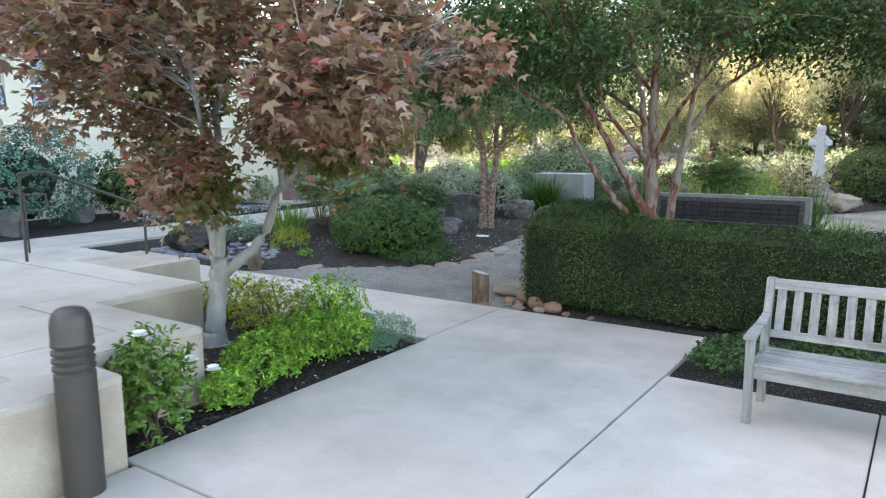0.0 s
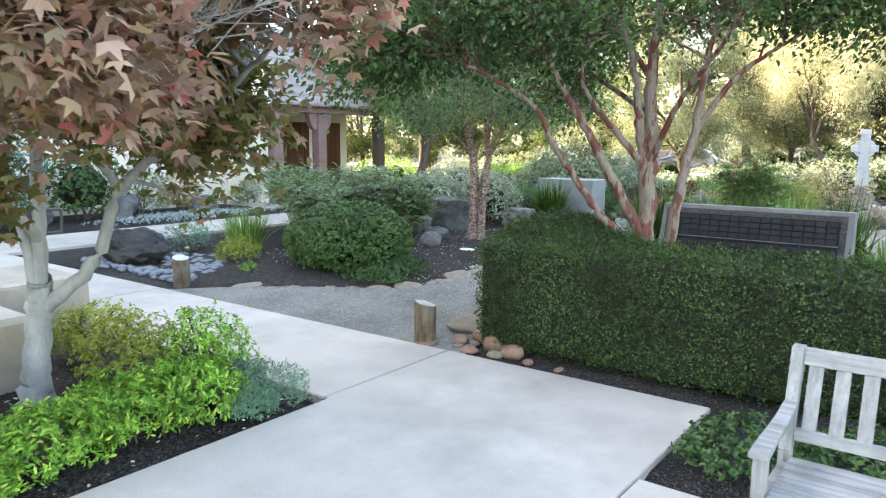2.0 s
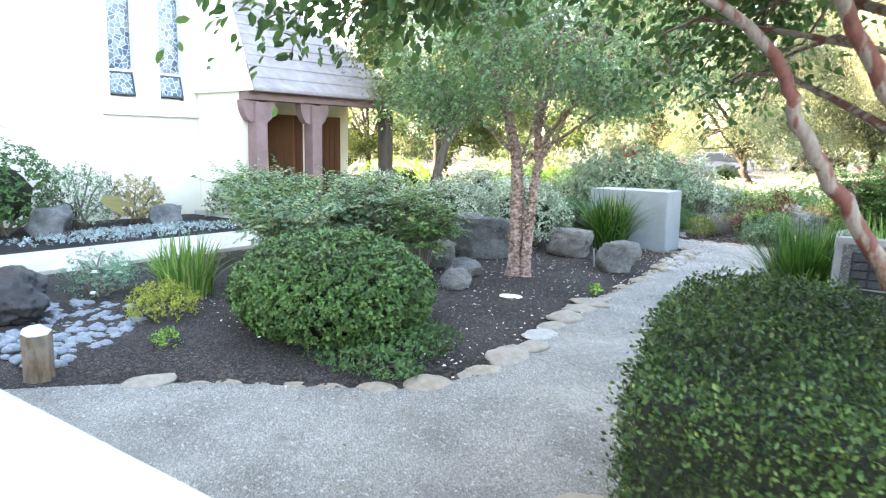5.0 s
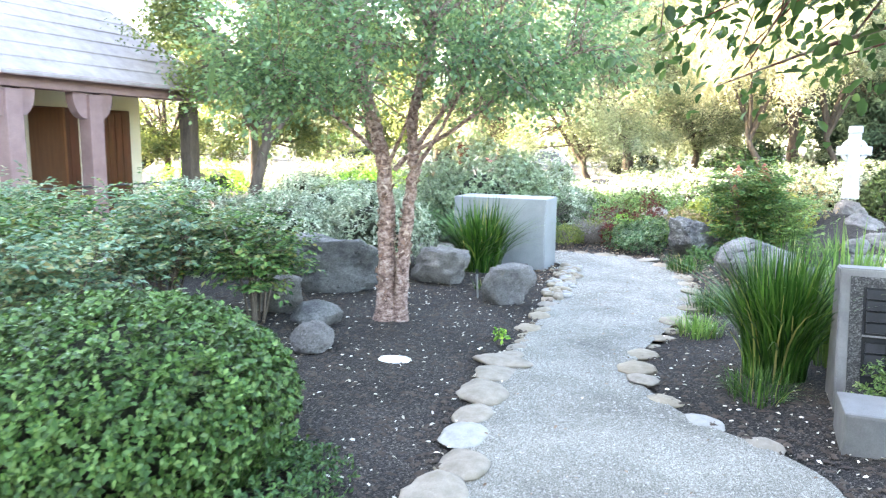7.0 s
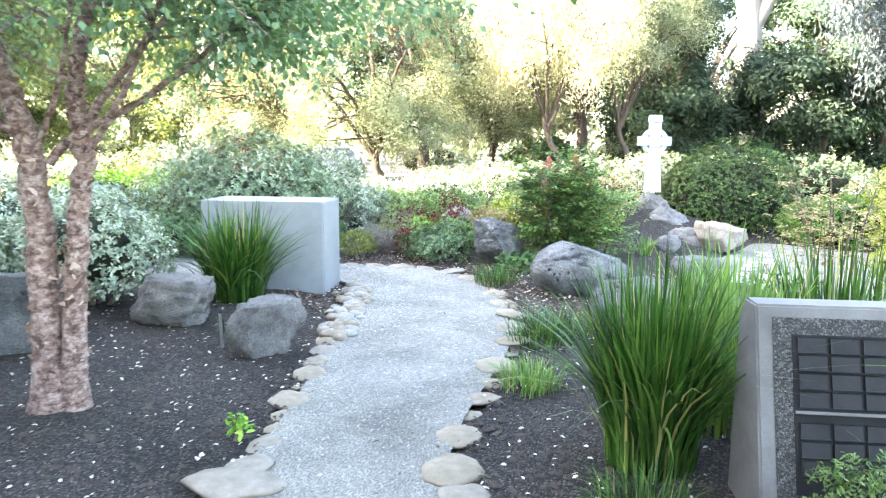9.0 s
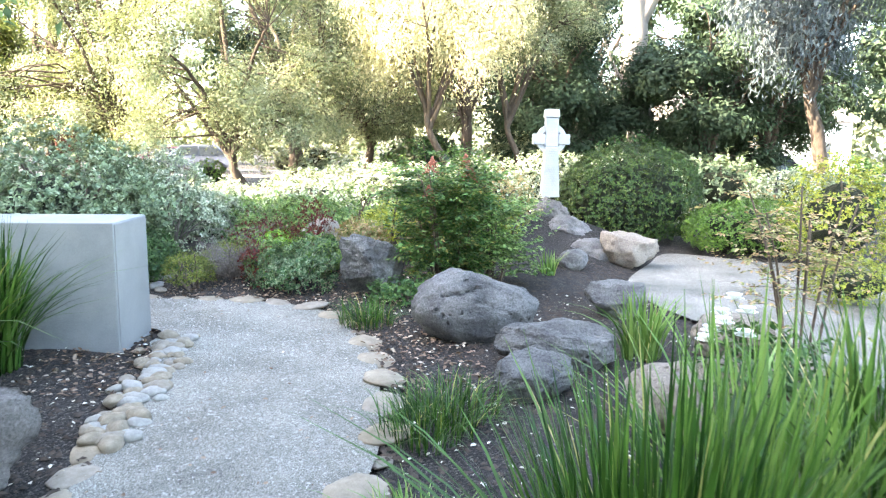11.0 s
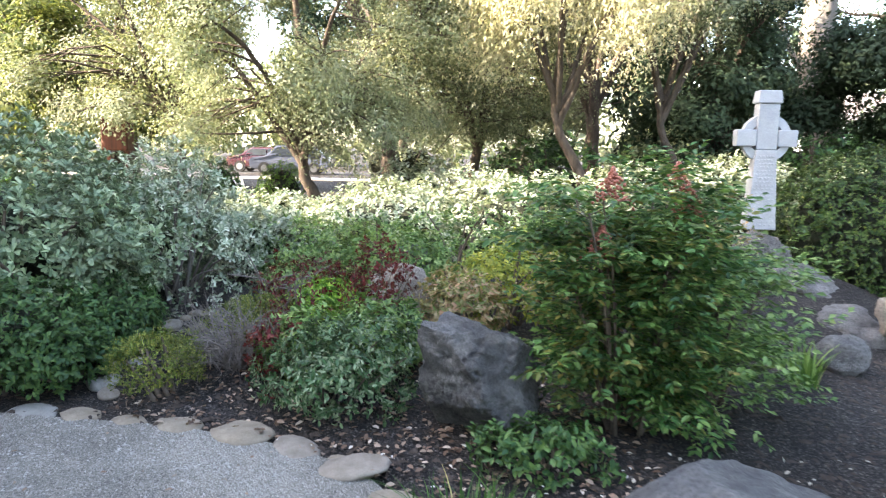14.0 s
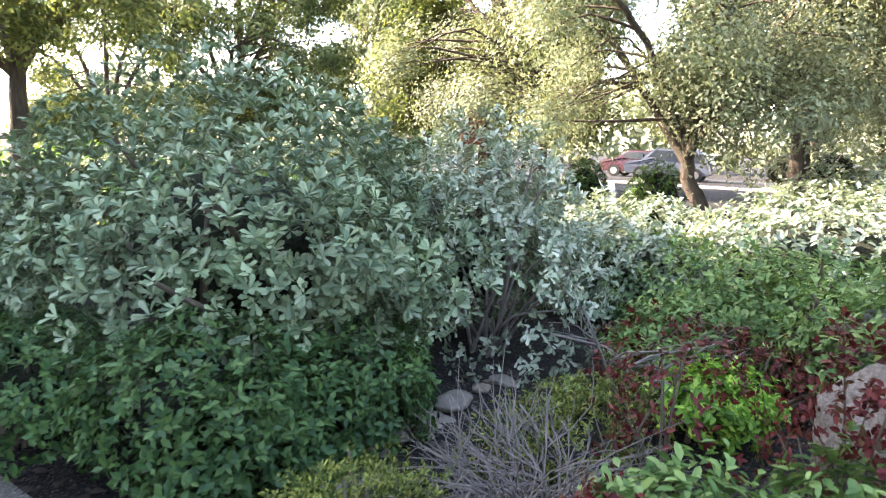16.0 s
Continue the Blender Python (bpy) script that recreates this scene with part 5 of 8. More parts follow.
# ---------- memorial wall with plates ----------
def memorial_wall():
    m = root("memorial_wall", (-2.8, 12.5, 0), "grey concrete memorial wall with sloped face of small dark plates", "monument")
    x0, x1 = -4.08, -1.56
    side = [(12.2, -0.05), (12.52, 1.0), (12.68, 1.0), (12.74, 0.9), (12.74, -0.05)]
    bm = bmesh.new()
    ends = [[bm.verts.new((x, y, z)) for y, z in side] for x in (x0, x1)]
    bm.faces.new(ends[0])
    bm.faces.new(ends[1][::-1])
    for i in range(len(side)):
        j = (i + 1) % len(side)
        bm.faces.new((ends[0][i], ends[1][i], ends[1][j], ends[0][j]))
    bmesh.ops.recalc_face_normals(bm, faces=bm.faces)
    bmesh.ops.bevel(bm, geom=list(bm.edges), offset=0.01, segments=2, affect="EDGES")
    part("wall_block", bm, MONUMENT, m)
    tilt = math.degrees(math.atan2(0.32, 1.05))
    face = pose(0, 12.2, -0.05, -tilt) @ pose(0, 0, 0)
    L = math.hypot(0.32, 1.05)

    def on_face(bm):
        bmesh.ops.transform(bm, matrix=face, verts=bm.verts)
        return bm

    part("aggregate_border", on_face(boxed(x0 + 0.07, x1 - 0.07, -0.006, 0.02, 0.2, L - 0.055, bevel=0.002)), AGGREGATE, m)
    panel = part("backing_panel", on_face(boxed(x0 + 0.15, x1 - 0.15, -0.010, 0.0, 0.26, L - 0.13, bevel=0.001)), BRONZE_DARK, m)
    part("ledge", on_face(boxed(x0 + 0.15, x1 - 0.15, -0.024, -0.008, L - 0.475, L - 0.462, bevel=0.002)), MONUMENT, m)
    pw, ph, cols = 0.1365, 0.079, 16
    bm = bmesh.new()
    bmesh.ops.create_cube(bm, size=1, matrix=Matrix.Diagonal((pw - 0.012, 0.016, ph - 0.01, 1)))
    fr = [f for f in bm.faces if f.normal.y < -0.5]
    ins = bmesh.ops.inset_region(bm, faces=fr, thickness=0.006, depth=0.0)
    bmesh.ops.translate(bm, vec=(0, 0.004, 0), verts=list({v for f in fr for v in f.verts}))
    plate = bpy.data.meshes.new("plate")
    bm.to_mesh(plate)
    bm.free()
    plate.materials.append(BRONZE)
    for r in range(7):
        zz = L - 0.13 - 0.045 - ph * r - (0.055 if r > 3 else 0)
        for c in range(cols):
            ob = new("plate", plate)
            place(ob, panel)
            ob.matrix_basis = face @ pose(x0 + 0.165 + pw * (c + 0.5), -0.014, zz)
    return m


memorial_wall()
plinth = root("plinth", (-2.8, 11.8, 0), "low grey concrete plinth in front of the memorial wall", "plinth")
part("block", boxed(-4.1, -1.5, 11.58, 12.03, -0.08, 0.25, bevel=0.02), MONUMENT, plinth)

# ---------- granite slab ----------
slab = root("granite_monolith", (-8.1, 17.4, 0), "square grey granite slab monument standing by the path", "monument")
bm = boxed(-8.83, -7.39, 17.04, 17.74, -0.08, 1.05, bevel=0.012)
part("rough_block", bm, GRANITE, slab)
part("cut_end", boxed(-7.392, -7.382, 17.055, 17.725, 0.0, 1.035, bevel=0.003), GRANITE_CUT, slab)


# ---------- stone cross ----------
def stone_cross(x, y, z0, h=1.42):
    c = root("stone_cross", (x, y, z0), "white carved stone ring cross on a rough rock base", "cross")
    bm = bmesh.new()

    def frustum(xa, xb, ya, yb, za, zb):
        q = [bm.verts.new(v) for v in [(x - xa, y - ya, za), (x + xa, y - ya, za), (x + xa, y + ya, za), (x - xa, y + ya, za), (x - xb, y - yb, zb), (x + xb, y - yb, zb), (x + xb, y + yb, zb), (x - xb, y + yb, zb)]]
        for f in ((0, 3, 2, 1), (4, 5, 6, 7), (0, 1, 5, 4), (1, 2, 6, 5), (2, 3, 7, 6), (3, 0, 4, 7)):
            bm.faces.new([q[i] for i in f])

    frustum(0.15, 0.105, 0.1, 0.075, z0, z0 + 0.82)
    frustum(0.105, 0.105, 0.074, 0.074, z0 + 0.821, z0 + h - 0.13)
    bmesh.ops.bevel(bm, geom=list(bm.edges), offset=0.008, segments=1, affect="EDGES")
    part("shaft", bm, MARBLE, c)
    zc = z0 + 0.94
    part("cross_arm", boxed(x - 0.3, x - 0.107, y - 0.077, y + 0.077, zc - 0.085, zc + 0.085, bevel=0.012), MARBLE, c)
    part("cross_arm", boxed(x + 0.107, x + 0.3, y - 0.077, y + 0.077, zc - 0.085, zc + 0.085, bevel=0.012), MARBLE, c)
    bm = bmesh.new()
    frustum(0.122, 0.108, 0.095, 0.085, z0 + h - 0.13, z0 + h)
    bmesh.ops.bevel(bm, geom=list(bm.edges), offset=0.008, segments=1, affect="EDGES")
    part("cap", bm, MARBLE, c)
    bm = bmesh.new()
    seg = 40
    prof = [(0.165, -0.05), (0.245, -0.05), (0.245, 0.05), (0.165, 0.05)]
    rings = [[bm.verts.new((x + r * math.cos(2 * math.pi * k / seg), y + d, zc + r * math.sin(2 * math.pi * k / seg))) for r, d in prof] for k in range(seg)]
    for k in range(seg):
        a, b = rings[k], rings[(k + 1) % seg]
        for i in range(4):
            bm.faces.new((a[i], a[(i + 1) % 4], b[(i + 1) % 4], b[i]))
    bmesh.ops.recalc_face_normals(bm, faces=bm.faces)
    part("ring", bm, MARBLE, c)
    dots = bmesh.new()
    for r in range(20):
        zz = z0 + 0.05 + r * 0.037
        half = 0.11 - 0.04 * r / 20
        for q in range(5):
            px = x - half + 2 * half * (q + 0.5 * (r % 2)) / 4.5
            yy = y - 0.1 + (zz - z0) / 0.86 * 0.025
            bmesh.ops.create_icosphere(dots, subdivisions=1, radius=0.012, matrix=Matrix.Translation((px, yy + 0.003, zz)))
    part("carved_knotwork", dots, MARBLE, c)
    return c


stone_cross(-2.73, 22.95, 0.86)
rock("cross_base_rock", (-2.72, 22.88, 0.25), (0.7, 0.75, 0.63), 10, "rough brown rock base carrying the stone cross", ROCK_BROWN, 71, facets=11, sub=5, rough=0.2, pits=0.2)

rock("cross_base_rock", (-2.62, 22.3, 0.12), (0.9, 1.0, 0.5), 25, "brown rock stepping down from the stone cross", ROCK_BROWN, 72, facets=11, rough=0.18, sub=5, pits=0.2)
rock("cross_base_rock", (-2.4, 21.6, 0.0), (0.95, 0.8, 0.34), 60, "flat brown rock at the foot of the cross mound", ROCK_BROWN, 73, facets=11, rough=0.18, sub=5, pits=0.2)

# ---------- boulders ----------
BOULDERS = [
    ("boulder", (-9.5, 14.35), (1.7, 1.05, 0.72), 20, "large dark grey angular boulder behind the birch", ROCK, 81, 9, dict(blocky=True)),
    ("boulder", (-8.35, 15.5), (1.0, 0.65, 0.46), -10, "flat-topped brown-grey boulder in mulch", ROCK_BROWN, 82, 10, dict(blocky=True)),
    ("boulder", (-7.22, 14.75), (0.68, 0.55, 0.46), 25, "squat brown volcanic boulder beside the path", ROCK_BROWN, 83, 9, dict(blocky=True)),
    ("boulder", (-9.35, 13.15), (0.75, 0.55, 0.4), 0, "brown rounded boulder near the round shrub", ROCK_BROWN, 84, 6, dict(blocky=True)),
    ("boulder", (-8.6, 12.75), (0.55, 0.42, 0.27), 30, "small smooth grey boulder in dark mulch", ROCK, 85, 6),
    ("boulder", (-8.15, 12.0), (0.42, 0.34, 0.28), 70, "small brown boulder beside the round shrub", ROCK_BROWN, 86, 6),
    ("boulder", (-4.45, 17.52), (1.2, 0.9, 0.6), 15, "large rounded grey boulder with a dark crack", ROCK, 87, 3, dict(sub=6, rough=0.08, pits=0.1, groove=[([(-0.4, 0, 0.41), (-0.3, 0, 0.44), (-0.25, 0, 0.435), (-0.14, 0, 0.48), (-0.03, 0, 0.48)], 0.011, 0.045), ([(-0.16, 0, 0.385), (-0.08, 0, 0.375), (-0.02, 0, 0.345)], 0.02, 0.03)])),
    ("boulder", (-3.93, 16.62), (0.95, 0.6, 0.37), -8, "long smooth grey boulder in the bed", ROCK, 88, 5, dict(sub=6, rough=0.13)),
    ("boulder", (-4.2, 15.98), (0.62, 0.5, 0.3), 35, "small smooth grey boulder at the bed's edge", ROCK, 89, 6, dict(sub=6, rough=0.13)),
    ("boulder", (-3.3, 15.35), (0.95, 0.8, 0.42), 10, "broad tan-grey boulder under white roses", ROCK_WARM, 90, 5),
    ("boulder", (-2.95, 18.2), (0.75, 0.5, 0.36), 10, "low grey boulder in the mulch bed", ROCK, 91, 7, dict(blocky=True)),
    ("boulder", (-5.45, 19.2), (0.9, 0.8, 0.66), 30, "tall blue-grey volcanic boulder beside the nandina", ROCK, 92, 12, dict(blocky=True, sub=6, rough=0.2, pits=0.4)),
    ("boulder", (-1.9, 21.3), (0.95, 0.7, 0.52), 0, "pale pitted warm boulder near the clearing", ROCK_WARM, 93, 8, dict(blocky=True)),
    ("boulder", (-2.85, 20.6), (0.42, 0.34, 0.26), 15, "small round grey boulder by the clearing", ROCK, 94, 4),
    ("boulder", (-2.4, 16.9), (0.8, 0.55, 0.36), -15, "pinkish flat boulder in the bed", ROCK_WARM, 95, 7),
    ("boulder", (-2.45, 15.9), (0.6, 0.45, 0.3), 40, "pinkish flat boulder beside white roses", ROCK_WARM, 96, 7),
    ("boulder", (-16.5, 10.7), (1.1, 0.8, 0.6), 10, "grey boulder in the chapel bed", ROCK, 97, 8, dict(blocky=True)),
    ("boulder", (-17.0, 9.0), (0.8, 0.6, 0.4), 60, "grey boulder in the chapel bed", ROCK, 98, 8, dict(blocky=True)),
    ("boulder", (-16.7, 13.2), (0.85, 0.6, 0.48), 20, "grey boulder in the chapel bed", ROCK, 99, 8, dict(blocky=True)),
    ("boulder", (-15.9, 7.0), (1.2, 0.7, 0.6), 0, "grey boulder in the chapel bed", ROCK, 100, 8, dict(blocky=True)),
    ("boulder", (-6.2, 21.0), (0.62, 0.5, 0.56), 20, "pinkish grey boulder behind the barberry", ROCK_WARM, 102, 7),
    ("boulder", (-6.3, 22.2), (0.7, 0.5, 0.5), 0, "grey boulder half hidden by low shrubs", ROCK, 101, 7),
]
for nm, at, size, turn, lab, mat, seed, fac, *more in BOULDERS:
    z = float(bed_height(at[0], at[1])[0])
    extra = dict(sub=5 if at[0] > -12 else 4, pits=0.22 if mat is ROCK_BROWN else 0.16)
    extra.update(more[0] if more else {})
    if extra.get("blocky"):
        extra.setdefault("rough", 0.2)
    rock(nm, (*at, max(z, -0.03) - 0.01), size, turn, lab, mat, seed, "boulder", facets=fac, **extra)
rock("basalt_fountain_rock", (-10.75, 7.75, -0.03), (1.6, 0.75, 0.6), 12, "long black basalt rock lying on blue-grey pebbles", ROCK_DARK, 111, "boulder", facets=14, rough=0.24, sub=5, pits=0.3)
rock("stepping_stone", (-7.37, 12.05, -0.02), (0.3, 0.22, 0.07), 10, "white flat limestone lying in dark mulch", WHITE_STONE, 112, "stone", facets=5, sub=3, flat_top=0.5)


# ---------- wooden posts ----------
def log_post(x, y, h, turn, label, seed, w=0.2):
    g = np.random.default_rng(seed)
    p = root("log_post", (x, y, 0), label, "post", "path posts")
    k = 9
    out = [(w / 2 * (1 + g.uniform(-0.12, 0.12)) * math.cos(2 * math.pi * i / k), w / 2 * (1 + g.uniform(-0.12, 0.12)) * math.sin(2 * math.pi * i / k)) for i in range(k)]
    out[1] = (out[1][0] * 0.7, out[1][1] * 0.7)
    m = pose(x, y, 0, 0, 0, turn)
    bm = prism(out, -0.08, h, 0.0)
    for v in bm.verts:
        if v.co.z > h - 0.01:
            v.co.z += 0.28 * v.co.y
    es = [e for e in bm.edges if abs(e.verts[0].co.z - e.verts[1].co.z) < 0.2 and min(q.co.z for q in e.verts) > 0.1]
    bmesh.ops.bevel(bm, geom=es, offset=0.006, segments=1, affect="EDGES")
    bmesh.ops.transform(bm, matrix=m, verts=bm.verts)
    part("shaft", bm, POST_WOOD, p)
    bm = prism([(a * 0.97, b * 0.97) for a, b in out], h - 0.004, h + 0.003)
    for v in bm.verts:
        v.co.z += 0.28 * v.co.y
    bmesh.ops.transform(bm, matrix=m, verts=bm.verts)
    part("sawn_top", bm, POST_TOP, p)
    return p


log_post(-4.4, 7.14, 0.37, 130, "short split brown post at the path corner", 3)
log_post(-8.62, 7.27, 0.36, 60, "short split brown post beside blue-grey pebbles", 4)

# ---------- shrubs of the south beds ----------
gardenia = bush("gardenia_bush", (-4.18, 2.62), (0.22, 0.27, 0.68), "glossy green gardenia bush with white flowers", L_GARDENIA, 0.06, 1900, "oval", 0.38, 0.35, 7, 0.6, 0.4, False, 10, 61, flowers=0, stem_r=0.0045)
for q in ((-3.98, 2.78, 0.5), (-3.95, 2.93, 0.4), (-4.1, 2.5, 0.72)):
    flower(q, gardenia, 0.055)
for (x, y, rx, ry, h, s) in ((-4.42, 3.75, 0.28, 0.4, 0.4, 62), (-4.5, 4.25, 0.38, 0.42, 0.46, 63), (-4.42, 4.68, 0.34, 0.36, 0.44, 64), (-4.25, 3.3, 0.18, 0.26, 0.28, 65)):
    bush("azalea_bush", (x, y), (rx, ry, h), "bright green low azalea bush by the paving", L_AZALEA, 0.046, 3600, "oval", 0.34, 0.3, 8, 0.5, 0.5, False, 8, s, stem_r=0.005, group="azaleas in the raised bed")
for (x, y, r, h, s) in ((-4.34, 5.16, 0.4, 0.26, 66), (-4.8, 4.85, 0.42, 0.32, 67), (-4.85, 5.25, 0.34, 0.22, 60), (-4.22, 4.95, 0.24, 0.2, 59)):
    bush("thyme_mound", (x, y), (r, r, h), "feathery blue-green thyme mound spilling onto paving", L_BLUE, 0.022, 6500, "rhomb", 0.3, 0.2, 6, 0.8, 0.4, False, 0, s, group="thyme mounds")
for (x, y, rx, ry, h, s) in ((-5.35, 4.75, 0.5, 0.4, 0.55, 68), (-4.95, 5.1, 0.4, 0.35, 0.6, 69), (-6.2, 4.9, 0.55, 0.4, 0.5, 70)):
    bush("yellow_shrub", (x, y), (rx, ry, h), "loose yellow-green shrub beside the terrace wall", L_YELLOW if s != 69 else L_AZALEA, 0.04, 3000, "oval", 0.45, 0.3, 7, 0.4, 0.45, False, 8, s)
for (x, y, r, s) in ((-1.25, 6.25, 0.42, 71), (-0.6, 6.5, 0.45, 72), (0.4, 6.5, 0.5, 73)):
    bush("ground_cover", (x, y), (r, 0.4, 0.22), "low dark green ground cover behind the bench", L_LOW, 0.04, 2200, "oval", 0.5, 0.3, 6, 0.5, 0.4, False, 4, s, "ground cover", group="ground cover behind bench")

# ---------- west garden ----------
bush("round_boxwood", (-7.9, 9.68), (1.0, 1.0, 0.96), "clipped round glossy green shrub beside gravel path", L_ROUND, 0.042, 38000, "rhomb", 0.62, 0.09, 7, 0.5, 0.84, True, 6, 74)
bush("ground_cover", (-6.95, 9.6), (0.42, 0.6, 0.24), "low trailing green ground cover beside round shrub", L_LOW, 0.035, 3600, "oval", 0.5, 0.3, 6, 0.5, 0.4, False, 4, 75, "ground cover")
bush("ground_cover", (-6.85, 9.05), (0.5, 0.3, 0.16), "low trailing green ground cover under round shrub", L_LOW, 0.03, 2600, "oval", 0.5, 0.3, 6, 0.5, 0.4, False, 4, 76, "ground cover")


GOLD = (1 + math.sqrt(5)) / 2
BALL_V = unit(np.array([(-1, GOLD, 0), (1, GOLD, 0), (-1, -GOLD, 0), (1, -GOLD, 0), (0, -1, GOLD), (0, 1, GOLD), (0, -1, -GOLD), (0, 1, -GOLD), (GOLD, 0, -1), (GOLD, 0, 1), (-GOLD, 0, -1), (-GOLD, 0, 1)]))
BALL_F = np.array([(0, 11, 5), (0, 5, 1), (0, 1, 7), (0, 7, 10), (0, 10, 11), (1, 5, 9), (5, 11, 4), (11, 10, 2), (10, 7, 6), (7, 1, 8), (3, 9, 4), (3, 4, 2), (3, 2, 6), (3, 6, 8), (3, 8, 9), (4, 9, 5), (2, 4, 11), (6, 2, 10), (8, 6, 7), (9, 8, 1)])


def nandina(at, height, spread, label, mat, seed, stems=9, n=2600, berries=0, leaf=0.045, group="", low=0.3, shape="rhomb"):
    """Upright canes with layered airy leaf sprays."""
    g = np.random.default_rng(seed)
    top = root("nandina_bush", (at[0], at[1], 0), label, "shrub", group)
    t = Tubes()
    P, A, tips = [], [], []
    for i in range(stems):
        a = g.uniform(0, 6.28)
        b = np.array([at[0] + 0.12 * spread * math.cos(a), at[1] + 0.12 * spread * math.sin(a), -0.03])
        h = height * g.uniform(0.72, 1.0)
        e = np.array([at[0] + spread * g.uniform(0.25, 0.7) * math.cos(a), at[1] + spread * g.uniform(0.25, 0.7) * math.sin(a), h * 0.92])
        line = smooth_line([b, (b + e) / 2 + np.array([0, 0, 0.12 * h]), e], 12)
        t.add(line, np.linspace(0.012, 0.006, 12), 6)
        tips.append(e)
        for s in range(11):
            u = g.uniform(low, 1.0)
            o = np.array([np.interp(u, np.linspace(0, 1, 12), line[:, c]) for c in range(3)])
            b2 = g.uniform(0, 6.28)
            ln = spread * g.uniform(0.3, 0.62)
            end = o + np.array([ln * math.cos(b2), ln * math.sin(b2), ln * g.uniform(-0.35, 0.75)])
            sub = smooth_line([o, (o + end) / 2 + np.array([0, 0, 0.12 * ln]), end], 6)
            t.add(sub[::2], np.linspace(0.003, 0.0012, 3), 3)
            pairs = max(1, round(n / (stems * 11) / 17))
            way = unit(end - o)
            flank = unit(np.cross(way, np.array([0, 0, 1.0])))
            for q in range(pairs + 1):
                uu = 1.0 if q == pairs else 0.35 + 0.6 * (q + g.uniform(-0.2, 0.2)) / pairs
                foot = np.array([np.interp(uu, np.linspace(0, 1, 6), sub[:, c]) for c in range(3)])
                for turn in ((0,) if q == pairs else (-1, 1)):
                    pin = unit(way * (0.55 if turn else 1.0) + flank * turn + g.normal(size=3) * 0.18 + np.array([0, 0, 0.1]))
                    reach = leaf * g.uniform(2.0, 3.2)
                    for w in (0.25, 0.5, 0.75, 1.0):
                        across = unit(np.cross(pin, np.array([0, 0, 1.0])))
                        for sd in (-1, 1):
                            P.append((foot + pin * reach * w + g.normal(size=3) * 0.006)[None])
                            A.append(unit(pin * (0.6 + 0.5 * (w == 1.0)) + across * sd * 0.7 + g.normal(size=3) * 0.16 + np.array([0, 0, -0.28]))[None])
    t.make("cane", TWIG, top)
    P, A = np.vstack(P), np.vstack(A)
    size = leaf * g.uniform(0.6, 1.25, len(P))
    leaves("foliage", P, A, unit(np.array([0, 0, 1.0]) + g.normal(size=P.shape) * 0.35), size, size * (0.42 if shape == "oval" else 0.5), shape, mat, top)
    for i in range(berries):
        e = tips[i % len(tips)] + np.array([0, 0, 0.1]) + g.normal(size=3) * 0.06
        u = g.uniform(size=170) ** 0.7
        a = g.uniform(0, 6.28, 170)
        w = 0.15 * (1 - u) * g.uniform(0.2, 1, 170)
        q = e + np.column_stack([np.cos(a) * w, np.sin(a) * w, 0.2 * u - 0.1])
        v = (q[:, None] + 0.0095 * BALL_V[None]).reshape(-1, 3)
        f = ((np.arange(170) * len(BALL_V))[:, None, None] + BALL_F[None]).reshape(-1, 3)
        tagged(raw("panicle", v, f, BERRY, top, "", True), "cluster of red berries", kind="stuff")
    return top


for i, (x, y, h, s) in enumerate(((-10.7, 11.3, 1.35, 0.8), (-9.9, 11.9, 1.3, 0.75), (-11.6, 11.9, 1.45, 0.85), (-10.4, 12.6, 1.35, 0.8), (-9.7, 10.7, 1.15, 0.6), (-12.4, 12.6, 1.4, 0.8), (-9.2, 12.6, 1.1, 0.6))):
    nandina((x, y), h, s, "bushy blue-green nandina with dark canes", L_NANDINA_BLUE if i % 3 else L_NANDINA, 120 + i, 11, 4200, 0, 0.07, "nandinas behind round shrub", low=0.42)
for i, (x, y, rx, ry, h) in enumerate(((-10.9, 15.3, 1.0, 0.9, 1.3), (-9.6, 16.0, 0.9, 0.8, 1.25), (-12.2, 14.7, 1.0, 0.9, 1.35), (-11.2, 16.8, 1.0, 0.9, 1.3), (-8.7, 18.9, 0.2, 0.2, 0.3))[:4]):
    bush("variegated_pittosporum", (x, y), (rx, ry, h), "pale variegated pittosporum shrub behind boulders", L_PITTO_PALE, 0.06, 9000, "rhomb", 0.5, 0.22, 7, 0.45, 0.72, True, 6, 130 + i, group="variegated pittosporum hedge")
strap_clump("agapanthus_clump", (-8.2, 16.5), 0.3, 1.12, 420, "arching green agapanthus clump before the granite slab", L_GRASS, 0.012, 0.75, 141)
strap_clump("agapanthus_clump", (-10.3, 9.6), 0.3, 0.78, 240, "upright pale green strap-leaved clump near pebbles", L_GRASS_PALE, 0.011, 0.6, 142)
bush("gaura_bush", (-11.0, 9.0), (0.6, 0.5, 0.6), "airy grey-green gaura bush with tiny white flowers", L_BLUE, 0.032, 3000, "oval", 0.35, 0.3, 6, 0.7, 0.3, False, 12, 143, flowers=14)
bush("yellow_shrub", (-9.5, 8.85), (0.38, 0.34, 0.42), "soft yellow-green shrub beside the pebbles", L_YELLOW, 0.035, 2600, "oval", 0.35, 0.3, 7, 0.6, 0.4, False, 8, 144)
bush("seedling_shrub", (-8.55, 8.3), (0.14, 0.13, 0.2), "small green seedling shrub in mulch", L_AZALEA, 0.03, 320, "oval", 0.4, 0.3, 6, 0.5, 0.4, False, 4, 145)
bush("seedling_shrub", (-6.75, 13.05), (0.1, 0.1, 0.12), "small bright green seedling in mulch", L_AZALEA, 0.06, 60, "oval", 0.4, 0.3, 6, 0.5, 0.4, False, 3, 146)
